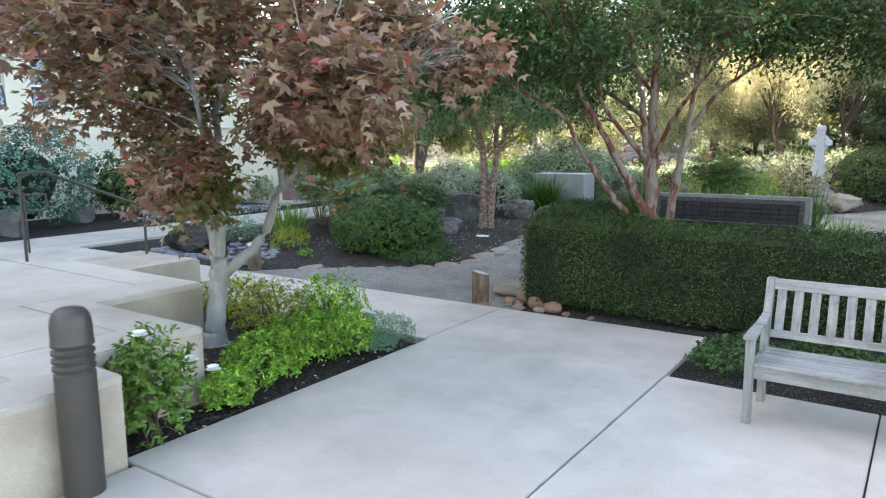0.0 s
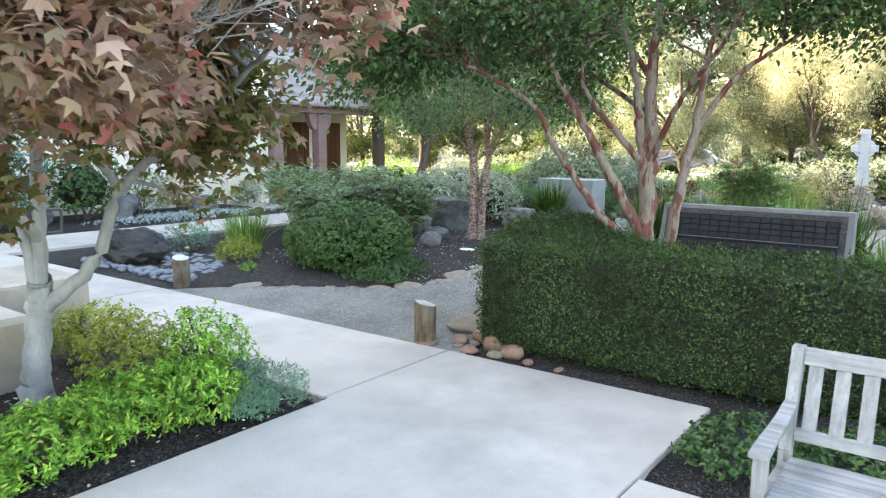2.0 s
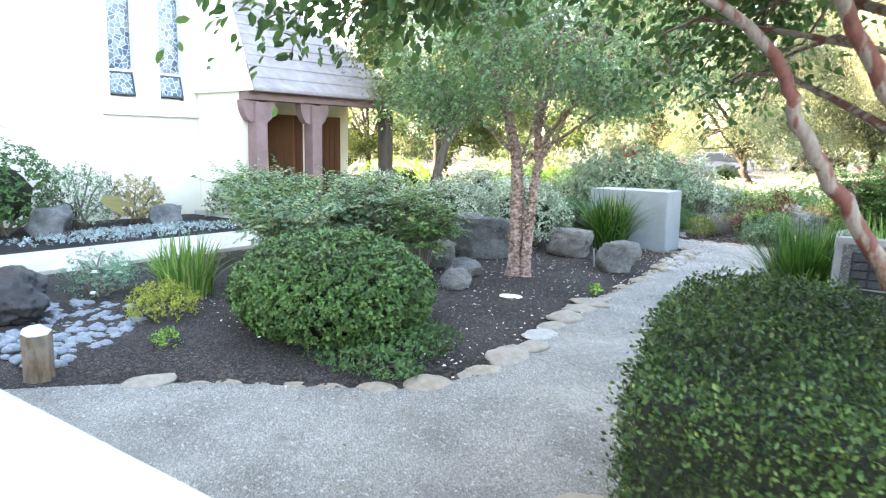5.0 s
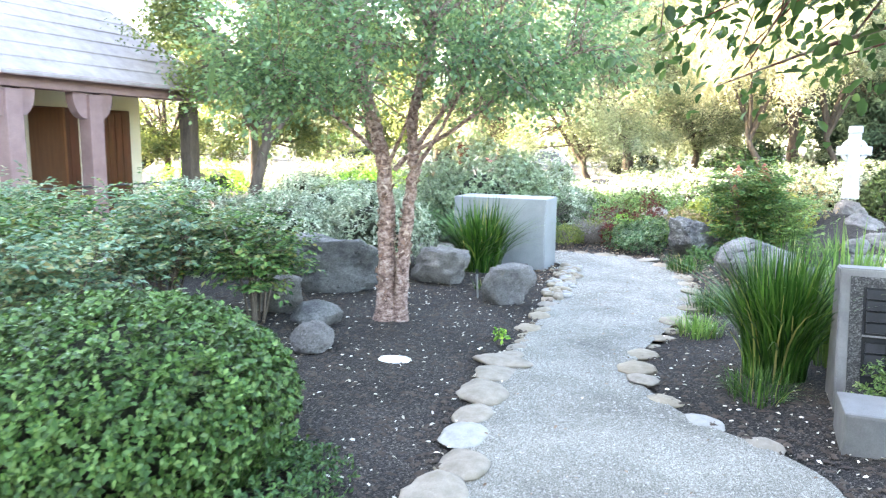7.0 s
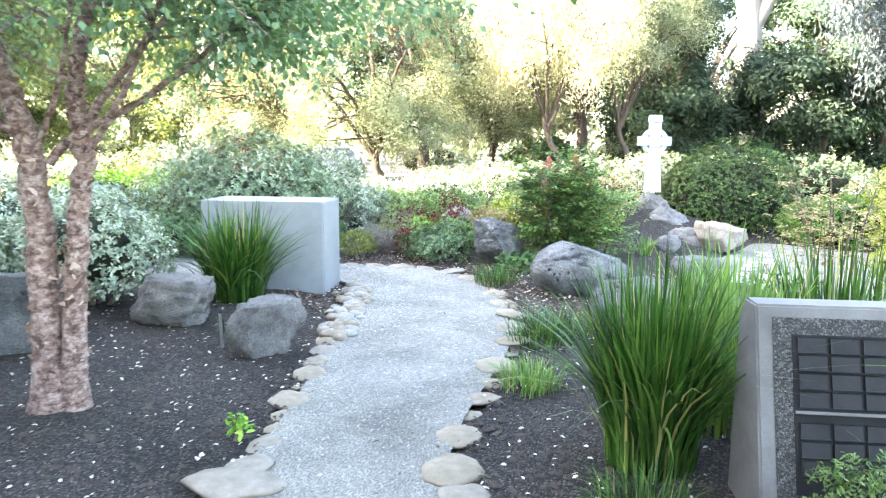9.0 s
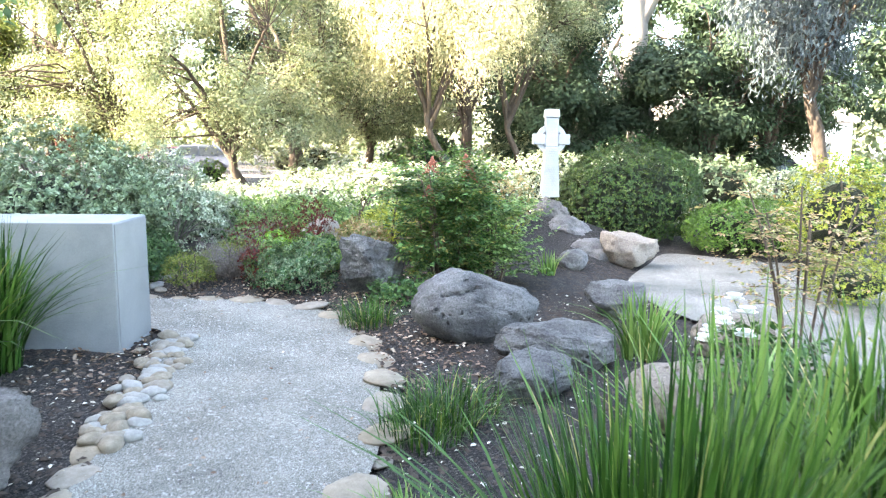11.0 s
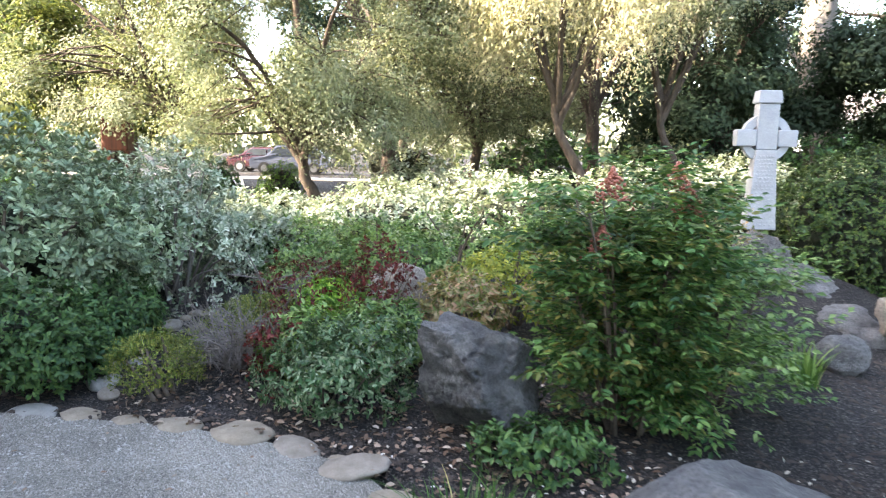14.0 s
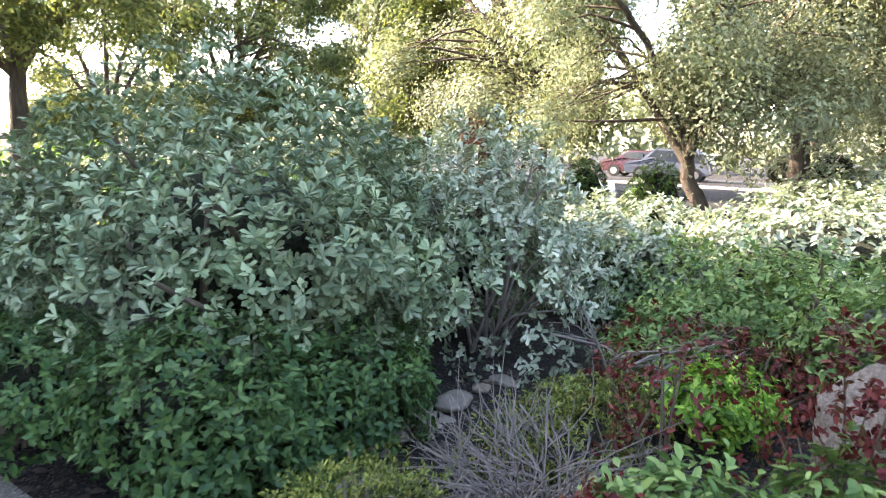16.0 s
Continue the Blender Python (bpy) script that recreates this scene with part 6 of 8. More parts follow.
strap_clump("iris_seedling", (-7.75, 15.2), 0.06, 0.22, 16, "small green iris shoots beside sprinkler", L_GRASS, 0.008, 0.7, 147)
sp = root("sprinkler", (-7.6, 14.75, 0), "thin pale sprinkler pipe standing in mulch", "sprinkler")
rod("riser", [(-7.6, 14.75, -0.02), (-7.62, 14.76, 0.3)], 0.012, CHROME, sp)
rod("nozzle", [(-7.62, 14.76, 0.3), (-7.62, 14.76, 0.35)], 0.018, STEEL_DARK, sp)

# chapel bed shrubs
bush("viburnum_bush", (-16.9, 7.4), (1.5, 1.7, 2.5), "large blue-green viburnum bush against the chapel", L_TEAL, 0.085, 12000, "rhomb", 0.55, 0.25, 7, 0.4, 0.7, True, 8, 151)
bush("camellia_bush", (-17.2, 10.2), (0.9, 1.0, 1.8), "dark green camellia bush beside the chapel wall", L_LOW, 0.08, 4000, "oval", 0.5, 0.25, 7, 0.4, 0.65, True, 6, 152)
for i, (x, y, r, h) in enumerate(((-17.4, 11.7, 0.8, 1.35), (-17.5, 13.0, 0.6, 1.0), (-17.3, 15.2, 0.5, 0.9))):
    bush("euonymus_bush", (x, y), (r, r, h), "mottled green shrub against the cream chapel wall", L_SALMON if i == 1 else L_PITTO, 0.06, 3400, "rhomb", 0.5, 0.3, 7, 0.5, 0.5, False, 8, 153 + i)
bush("silver_ground_cover", (-16.0, 12.2), (0.7, 2.2, 0.16), "silver-grey ground cover beside the walk", L_SILVER, 0.05, 5200, "oval", 0.4, 0.3, 6, 0.5, 0.3, False, 0, 157, "ground cover")

# ---------- shrubs round the memorial wall ----------
strap_clump("dietes_clump", (-4.42, 12.98), 0.24, 1.16, 720, "tall dark green sword-leaved clump by memorial wall", L_GRASS, 0.0085, 0.52, 161)
for i, x in enumerate((-3.85, -3.2, -2.5, -1.8)):
    strap_clump("dietes_clump", (x, 13.55 + 0.15 * (i % 2)), 0.3, 1.2, 210, "sword-leaved green clump behind memorial wall", L_GRASS if i % 2 else L_GRASS_PALE, 0.0105, 0.5, 162 + i, group="clumps behind memorial wall")
strap_clump("dietes_clump", (-1.1, 13.1), 0.25, 0.75, 160, "pale sword-leaved clump at the wall's end", L_GRASS_PALE, 0.0105, 0.6, 166)
strap_clump("lily_turf", (-4.55, 12.35), 0.2, 0.26, 170, "low grassy lily turf in mulch", L_GRASS, 0.004, 0.9, 167)
for i, (x, y) in enumerate(((-3.75, 12.1), (-3.15, 12.12), (-2.5, 12.1), (-1.9, 12.12))):
    bush("dwarf_nandina", (x, y), (0.28, 0.1, 0.46), "feathery bright green dwarf nandina on the plinth", L_FRESH, 0.03, 1700, "oval", 0.32, 0.4, 7, 0.4, 0.3, False, 5, 168 + i, stem_r=0.004, group="dwarf nandinas")
for i, (x, y, r, h) in enumerate(((-5.05, 14.15, 0.22, 0.2), (-4.95, 15.35, 0.3, 0.22), (-4.8, 15.6, 0.3, 0.24), (-5.45, 17.95, 0.28, 0.24))):
    strap_clump("lily_turf", (x, y), r, h + 0.06, 220, "low tufted grassy lily turf along the path", L_GRASS if i else L_GRASS_PALE, 0.004, 1.0, 175 + i, group="tufts along the path")
strap_clump("dietes_clump", (-3.2, 16.75), 0.16, 0.62, 110, "small pale green sword-leaved clump among boulders", L_GRASS_PALE, 0.0095, 0.65, 181)
strap_clump("iris_clump", (-3.25, 20.25), 0.1, 0.42, 40, "small iris clump in the mulch", L_GRASS_PALE, 0.01, 0.6, 182)
strap_clump("dietes_clump", (-2.4, 14.6), 0.2, 1.0, 110, "dark sword-leaved clump beside white roses", L_GRASS, 0.01, 0.7, 183)
rose = bush("rose_bush", (-3.05, 15.0), (0.42, 0.4, 0.8), "white-flowering rose bush beside boulders", L_LOW, 0.045, 2400, "oval", 0.55, 0.3, 6, 0.5, 0.3, False, 9, 184)
for q in ((-3.32, 15.1, 0.72), (-3.22, 15.05, 0.66), (-3.15, 15.18, 0.76), (-3.3, 15.3, 0.62), (-3.2, 15.4, 0.7), (-3.1, 15.45, 0.78), (-3.38, 15.18, 0.6)):
    rod("flower_stalk", [(-3.05, 15.0, 0.1), ((q[0] - 3.05) / 2, (q[1] + 15.0) / 2, q[2] * 0.7), q], 0.003, STEM_GREEN, rose, 8, 5)
    flower(q, rose, 0.062)

# ---------- cross garden ----------
nandina((-4.62, 19.3), 1.6, 0.78, "tall bushy nandina with red berry clusters", L_NANDINA, 191, 20, 20000, 5, 0.057, low=0.06, shape="oval")
nandina((-4.05, 19.7), 1.2, 0.8, "bright green feathery nandina near the cross", L_FRESH, 192, 12, 6000, 0, 0.055, low=0.1)
nandina((-2.1, 16.4), 1.55, 0.7, "sparse green and bronze nandina beside the clearing", L_SALMON, 193, 8, 2200, 0, 0.045)
bush("ground_cover", (-5.1, 18.75), (0.4, 0.25, 0.3), "low dark leafy ground cover beneath nandina", L_LOW, 0.05, 1400, "oval", 0.45, 0.3, 6, 0.4, 0.4, False, 4, 194, "ground cover")
bush("euonymus_bush", (-6.38, 19.45), (0.46, 0.4, 0.58), "glossy variegated euonymus bush by the path", L_EUONYMUS, 0.043, 5400, "oval", 0.42, 0.4, 7, 0.5, 0.45, False, 10, 195, stem_r=0.005)
bush("heath_mound", (-7.55, 19.55), (0.33, 0.35, 0.5), "yellow-green heath mound at the path's edge", L_HEATH, 0.024, 6500, "rhomb", 0.35, 0.3, 6, 0.8, 0.5, False, 6, 196)
bush("heath_mound", (-7.42, 20.85), (0.34, 0.62, 0.38), "bright green heath mound beside dead twigs", L_HEATH, 0.03, 9000, "rhomb", 0.35, 0.3, 6, 0.8, 0.5, False, 6, 197)


def twig_tangle(at, r, h, n, label, seed):
    g = np.random.default_rng(seed)
    top = root("dead_heather", (at[0], at[1], 0), label, "shrub")
    t = Tubes()
    for i in range(n):
        a = g.uniform(0, 6.28)
        b = np.array([at[0], at[1], 0.02]) + np.array([*g.normal(size=2) * 0.06, 0])
        e = np.array([at[0] + r * g.uniform(0.5, 1) * math.cos(a), at[1] + r * g.uniform(0.5, 1) * math.sin(a), h * g.uniform(0.25, 1)])
        mid = (b + e) / 2 + np.array([*g.normal(size=2) * 0.08, 0.18 * h])
        t.add(smooth_line([b, mid, e], 7), np.linspace(0.005, 0.0012, 7), 4)
        if i < 12:
            rod("stem", [tuple(b), tuple(mid), tuple(e * 0.9 + mid * 0.1)], 0.006, TWIG_GREY, top, 7, 5)
        for s in range(3):
            f = e + g.normal(size=3) * 0.09
            t.add(smooth_line([mid, (mid + f) / 2 + g.normal(size=3) * 0.03, f], 5), np.linspace(0.003, 0.001, 5), 4)
    t.make("twig_mass", TWIG_GREY, top)
    return top


twig_tangle((-7.25, 20.05), 0.5, 0.5, 110, "tangle of dead grey heather twigs", 198)
twig_tangle((-7.35, 21.3), 0.55, 0.75, 9, "sparse leafless grey twigs among shrubs", 199)
bush("red_barberry", (-6.85, 21.65), (0.7, 0.4, 0.58), "dark red barberry bush with sparse twigs", L_RED, 0.04, 2600, "oval", 0.5, 0.35, 6, 0.5, 0.4, False, 12, 201)
bush("red_barberry", (-6.85, 19.7), (0.18, 0.18, 0.6), "small rusty red barberry beside dead twigs", L_RED, 0.035, 900, "oval", 0.5, 0.35, 6, 0.5, 0.4, False, 6, 203)
bush("red_barberry", (-6.25, 20.3), (0.34, 0.24, 0.86), "dark red barberry bush arching over a boulder", L_RED, 0.034, 1150, "oval", 0.5, 0.5, 6, 0.5, 0.5, False, 14, 202, base=0.25, stem_r=0.004)
bush("red_barberry", (-6.95, 20.6), (0.42, 0.32, 0.74), "dark red barberry bush among grey twigs", L_RED, 0.034, 850, "oval", 0.5, 0.5, 6, 0.5, 0.45, False, 12, 204, base=0.1, stem_r=0.004)
MIXED = [(-7.15, 22.3, 0.5, 0.45, 0.55, L_FRESH), (-6.2, 21.75, 0.6, 0.5, 0.7, L_FRESH), (-5.3, 21.2, 0.6, 0.5, 0.8, L_YELLOW), (-4.7, 20.8, 0.55, 0.5, 0.75, L_SALMON), (-5.9, 22.3, 0.8, 0.6, 0.85, L_FRESH), (-4.9, 22.0, 0.7, 0.6, 0.9, L_FRESH), (-7.4, 23.2, 0.8, 0.5, 0.7, L_FRESH), (-4.0, 21.4, 0.6, 0.5, 0.8, L_YELLOW), (-3.7, 22.3, 0.6, 0.5, 0.95, L_SALMON), (-6.8, 22.6, 0.8, 0.6, 0.85, L_FRESH), (-6.72, 19.95, 0.3, 0.26, 0.42, L_FRESH), (-7.35, 21.9, 0.4, 0.4, 0.45, L_FRESH), (-6.1, 20.1, 0.36, 0.3, 0.5, L_FRESH), (-5.65, 20.6, 0.4, 0.34, 0.62, L_SALMON), (-8.0, 23.3, 0.7, 0.5, 0.6, L_LOW), (-6.95, 21.2, 0.35, 0.3, 0.42, L_AZALEA)]
for i, (x, y, rx, ry, h, mat) in enumerate(MIXED):
    bush("mixed_shrub", (x, y, float(bed_height(x, y)[0])), (rx, ry, h), {L_AZALEA.name: "fresh green low shrub in the cross garden", L_SALMON.name: "bronze and green low shrub in the cross garden", L_YELLOW.name: "yellow-green low shrub in the cross garden", L_FRESH.name: "fresh green rosette-leaved shrub in the cross garden", L_LOW.name: "dark green low shrub in the cross garden"}[mat.name], mat, 0.058 if mat is L_FRESH else 0.05, 3000, "oval" if y < 20.7 else "rhomb", 0.45, 0.4, 7, 0.35, 0.35, False, 9, 210 + i, group="cross garden shrubs")
bush("pittosporum_bush", (-9.5, 20.62), (1.8, 1.42, 1.72), "big grey-green pittosporum bush with whorled leaves", L_PITTO, 0.068, 34000, "obovate", 0.4, 0.4, 8, 0.65, 0.55, True, 10, 221, spread=0.12)
bush("pittosporum_bush", (-9.25, 22.4), (1.05, 0.9, 1.4), "grey-green pittosporum bush in half sun", L_PITTO, 0.07, 7500, "rhomb", 0.42, 0.25, 8, 0.35, 0.7, True, 8, 222)
# sunlight on this bush is put into the colour by the paler leaf material
bush("pittosporum_bush", (-8.6, 21.95), (0.85, 0.72, 1.58), "twiggy pittosporum bush with pale leaves painted as sunlit", L_PITTO_PALE, 0.06, 9000, "obovate", 0.42, 0.4, 8, 0.6, 0.45, False, 16, 229, stem_mat=TWIG_GREY, stem_r=0.006)
bush("pittosporum_bush", (-11.4, 22.3), (1.5, 1.2, 1.45), "grey-green pittosporum bush behind the path", L_PITTO, 0.075, 7500, "rhomb", 0.42, 0.25, 8, 0.35, 0.7, True, 8, 223)
for i, (x, y, r, h) in enumerate(((-8.66, 19.68, 0.62, 0.74), (-9.6, 19.4, 0.8, 0.7), (-10.6, 19.42, 0.7, 0.66), (-8.3, 19.72, 0.32, 0.5), (-8.3, 20.25, 0.42, 0.62))):
    bush("low_shrub", (x, y), (r, 0.5, h), "low dark green shrub edging the path", L_LOW, 0.05, 5200, "rhomb", 0.5, 0.32, 7, 0.4, 0.55, True, 6, 224 + i, group="low edging shrubs")
PALE = [(-8.35, 23.6, 0.85, 0.7, 0.95), (-8.8, 25.0, 1.3, 1.0, 1.0), (-6.9, 24.3, 1.2, 1.0, 1.25), (-5.2, 24.4, 1.2, 1.0, 1.3), (-3.7, 24.8, 1.1, 0.9, 1.45), (-2.2, 25.2, 1.1, 0.9, 1.65), (-0.4, 25.8, 1.2, 1.0, 1.6), (-11.5, 26.0, 1.4, 1.0, 0.9), (-5.9, 26.0, 1.4, 1.0, 1.3), (3.0, 25.2, 1.0, 0.9, 1.35)]
for i, (x, y, rx, ry, h) in enumerate(PALE):
    bush("variegated_pittosporum", (x, y), (rx, ry, h), "pale sunlit variegated pittosporum shrub behind garden", L_PITTO_PALE, 0.075, 6000, "rhomb", 0.5, 0.28, 7, 0.45, 0.7, True, 6, 230 + i, group="pale shrubs behind the garden")
bush("mounded_hedge", (-1.15, 23.7), (1.3, 0.95, 1.8), "tall rounded dark green hedge beside the cross", L_HEDGE, 0.05, 30000, "rhomb", 0.55, 0.1, 7, 0.4, 0.86, True, 4, 245, "hedge")
bush("low_hedge", (0.6, 22.45), (1.25, 0.75, 0.9), "low clipped yellow-green hedge by the clearing", L_GARDENIA, 0.05, 13000, "rhomb", 0.5, 0.12, 7, 0.4, 0.82, True, 4, 246, "hedge")
# warm sunlight on this shrub is put into its yellow leaf colour
bush("sun_yellowed_shrub", (1.0, 20.95), (0.75, 0.7, 1.5), "tall shrub beside the clearing, sunlight painted as yellow leaves", L_YELLOW, 0.05, 6000, "oval", 0.45, 0.2, 7, 0.4, 0.7, True, 6, 247)
bush("lime_mound", (-0.15, 18.85), (0.55, 0.5, 0.5), "low lime-green mound on the gravel's edge", L_YELLOW, 0.03, 5000, "oval", 0.5, 0.12, 7, 0.4, 0.75, True, 4, 248)
for i, (x, y, r, mat) in enumerate(((-10.4, 30.6, 0.56, L_GARDENIA), (-12.05, 31.2, 0.5, L_LOW))):
    bush("ball_topiary", (x, y), (r, r, 1.25), "clipped ball shrub beside the street", mat, 0.06, 3500, "rhomb", 0.5, 0.05, 7, 0.4, 0.85, True, 3, 249 + i, group="ball topiaries")
for i, (x, y, r, h) in enumerate(((-14.0, 23.5, 1.2, 1.2), (-16.5, 24.5, 1.4, 1.4), (-14.8, 26.6, 1.4, 1.1), (-17.5, 28.5, 1.6, 1.5), (-20.5, 25.0, 1.6, 1.4), (-12.8, 20.8, 1.0, 1.1))):
    bush("sunlit_shrub", (x, y), (r, r, h), "sunlit pale green shrub beyond the chapel", L_PITTO_PALE if i % 2 else L_AZALEA, 0.09, 4000, "rhomb", 0.5, 0.25, 7, 0.45, 0.65, True, 4, 252 + i, group="shrubs beyond the chapel")

UNDER = [(-15.8, 28.6, 1.6, 1.7, L_OLIVE), (-7.2, 29.4, 1.3, 1.5, L_PITTO_PALE), (-4.6, 30.2, 1.5, 1.9, L_LOW), (-2.2, 30.0, 1.4, 2.0, L_OLIVE), (0.3, 28.6, 1.3, 2.0, L_LOW), (2.4, 27.8, 1.2, 1.7, L_PITTO), (5.5, 28.0, 1.5, 1.5, L_LOW), (-18.5, 30.5, 1.8, 2.2, L_OAK), (7.2, 22.5, 1.5, 2.2, L_LOW), (6.4, 18.5, 1.5, 2.2, L_PITTO), (5.8, 14.5, 1.3, 1.8, L_LOW), (-24, 40, 2.4, 2.6, L_LOW), (-9.5, 42.5, 2.4, 2.4, L_OLIVE), (-5.0, 41, 2.4, 2.6, L_LOW), (-0.5, 41, 2.4, 2.8, L_OLIVE), (4.0, 40.5, 2.4, 2.6, L_LOW), (14.5, 36, 2.4, 2.6, L_LOW), (-29, 30, 2.2, 2.6, L_OLIVE)]
for i, (x, y, r, h, mat) in enumerate(UNDER):
    bush("understory_shrub", (x, y), (r, r * 0.8, h), "loose green shrub filling the ground beneath trees", mat, 0.115, 2600, "rhomb", 0.5, 0.3, 7, 0.45, 0.6, True, 5, 270 + i, group="shrubs beneath the trees")

# ---------- background trees ----------
def big_tree(name, x, y, trunk_r, fork, center, radii, targets, label, bark, mat, leaf, per, seed, lean=(0, 0), low=-0.7, shape="rhomb", aspect=0.55, clump=0.25, droop=0.2, limbs=6, hollow=0.62, clump_z=0.75, skirt=None):
    g = np.random.default_rng(seed)
    c = np.asarray(center, float)
    f = np.array([x + lean[0], y + lean[1], fork])
    stems = [([(x, y, -0.1), (x + lean[0] * 0.4, y + lean[1] * 0.4, fork * 0.5), tuple(f), tuple((f + c) / 2 + g.normal(size=3) * 0.2), tuple(c + np.array([0, 0, radii[2] * 0.5]))], trunk_r, trunk_r * 0.25)]
    for i in range(limbs):
        a = 2 * math.pi * i / limbs + g.uniform(-0.4, 0.4)
        e = c + np.array([math.cos(a) * radii[0] * 0.7, math.sin(a) * radii[1] * 0.7, g.uniform(-0.3, 0.5) * radii[2]])
        s = f + np.array([0, 0, g.uniform(-0.3, 0.5) * min(1.0, fork * 0.3)])
        stems.append(([tuple(s), tuple((s + e) / 2 + np.array([0, 0, 0.15 * radii[2]])), tuple(e)], trunk_r * 0.45, 0.02))
    # the crown billows: targets gather round hubs, and each billow's leaves face away from its hub
    each = 6
    hubs = crown_points(c, np.asarray(radii) * 0.86, max(10, targets // 4), seed + 1, low, hollow)
    if skirt:
        hubs = np.vstack([hubs, crown_points((c[0], c[1], skirt), (radii[0] * 0.9, radii[1] * 0.9, 0.8), max(4, targets // (2 * each)), seed + 5, -1, 0.3)])
    hubs = np.repeat(hubs, each, 0)
    puff = min(0.9, 0.25 * float(np.mean(radii)))
    d = unit(g.normal(size=hubs.shape) + np.array([0, 0, 0.45]))
    pts = hubs + d * puff * g.uniform(0.55, 1.1, (len(hubs), 1)) * np.array([1, 1, 0.75])
    return tree(name, stems, pts, label, bark, mat, leaf, per, shape, aspect, 0.006, clump, seed + 2, 8, droop, 0.55, twig_from=0.8, clump_z=clump_z, outward=True, hubs=hubs - np.array([0, 0, 0.15 * puff]))


big_tree("oak_tree", -14.7, 19.6, 0.17, 2.0, (-14.4, 20.1, 4.2), (2.8, 2.6, 1.9), 120, "dark-trunked oak with yellow-green leaves near porch", BARK_BROWN, L_OAK, 0.095, 187, 301, (0.35, 0.2), shape="dart")
big_tree("olive_tree", -8.6, 27.6, 0.16, 1.3, (-9.2, 27.4, 4.4), (3.3, 2.4, 3.1), 170, "broad sunlit olive-green tree behind the garden", BARK_BROWN, L_OLIVE, 0.061, 382, 311, (-0.4, 0), -0.85, skirt=2.35, shape="dart")
big_tree("olive_tree", -6.4, 31.4, 0.18, 1.6, (-6.0, 31.2, 5.2), (2.9, 2.4, 4.0), 150, "dense olive-green tree behind the garden", BARK_BROWN, L_OLIVE, 0.065, 382, 312, (0.3, 0), -0.9, skirt=2.5, shape="dart")
big_tree("weeping_tree", -3.8, 26.9, 0.12, 2.0, (-4.4, 26.7, 4.4), (2.2, 1.8, 2.7), 130, "tawny weeping tree with leaning trunks", BARK_BROWN, L_WEEP, 0.068, 442, 321, (-0.8, 0), -0.45, droop=1.1, clump_z=1.4, aspect=0.35, shape="dart")
big_tree("olive_tree", -2.0, 28.4, 0.11, 2.2, (-2.3, 28.8, 4.9), (2.1, 2.0, 2.8), 110, "slender leaning tree with olive-green leaves", BARK_BROWN, L_OLIVE, 0.061, 419, 322, (-0.7, 0), -0.5, shape="dart")
big_tree("cedar_tree", -0.9, 31.2, 0.24, 2.0, (-1.2, 31.0, 4.2), (1.6, 1.7, 4.4), 150, "dark green cedar behind the stone cross", BARK_BROWN, L_CEDAR, 0.102, 340, 331, (0, 0), -0.98, shape="dart")
big_tree("cedar_tree", 3.2, 30.6, 0.2, 1.4, (3.1, 30.6, 3.2), (2.3, 1.7, 3.2), 110, "dense dark green cedar beyond the hedge", BARK_BROWN, L_CEDAR, 0.129, 238, 333, (0, 0), -0.98, shape="dart")
big_tree("cedar_tree", 1.3, 31.8, 0.16, 0.8, (1.2, 31.8, 1.75), (1.6, 1.2, 1.7), 70, "low dark green cedar before the eucalyptus", BARK_BROWN, L_CEDAR, 0.12, 190, 335, (0, 0), -0.98, shape="dart")
big_tree("cedar_tree", 5.2, 31.4, 0.26, 1.4, (4.9, 31.2, 4.0), (2.2, 2.0, 4.0), 130, "dark green bushy cedar beyond the hedge", BARK_BROWN, L_CEDAR, 0.136, 238, 332, (0, 0), -0.98, shape="dart")
eucalyptus = tree("eucalyptus_tree", [([(2.6, 34.0, -0.1), (2.4, 34.0, 2.0), (2.05, 34.0, 4.0), (2.1, 34.1, 5.5), (1.7, 34.1, 8.0), (1.4, 34.0, 12.0)], 0.5, 0.3), ([(2.1, 34.1, 5.4), (3.0, 34.0, 7.5), (3.4, 34.2, 11.0)], 0.28, 0.15), ([(2.3, 34.0, 3.0), (1.5, 33.9, 4.0), (0.9, 33.8, 5.4)], 0.1, 0.04)], crown_points((2.2, 34.0, 13.0), (4.5, 4.5, 4.0), 90, 343, -0.8), "tall eucalyptus with thick pale smooth trunk", BARK_PALE, L_OLIVE, 0.24, 100, "rhomb", 0.4, 0.01, 0.6, 344, 14)
big_tree("blue_cedar_tree", 4.0, 26.2, 0.2, 3.0, (2.9, 25.5, 4.9), (1.9, 1.5, 1.7), 90, "weeping blue-grey cedar beside the clearing", BARK_BROWN, L_BLUE_CEDAR, 0.15, 150, 351, (-0.8, -0.3), -0.9, droop=1.4, clump_z=1.7, aspect=0.28)
big_tree("oak_tree", -15.6, 33.0, 0.26, 2.4, (-15.2, 32.6, 5.6), (4.0, 3.0, 4.6), 170, "large shady oak beside the street", BARK_BROWN, L_OAK, 0.129, 204, 361, (0.2, 0), -0.9, skirt=2.6, shape="dart")
big_tree("oak_tree", -23.5, 31.5, 0.25, 2.2, (-23.0, 31.5, 4.6), (3.6, 3.2, 3.8), 150, "large yellow-green oak beyond the chapel", BARK_BROWN, L_OAK, 0.136, 153, 371, (0, 0), -0.9, skirt=2.3, shape="dart")
big_tree("oak_tree", -26.5, 29.5, 0.2, 1.4, (-26.5, 29.5, 3.8), (3.4, 2.6, 2.8), 90, "low spreading yellow-green oak beyond the chapel", BARK_BROWN, L_OAK, 0.13, 150, 375, (0, 0), -0.9, skirt=1.9, shape="dart")
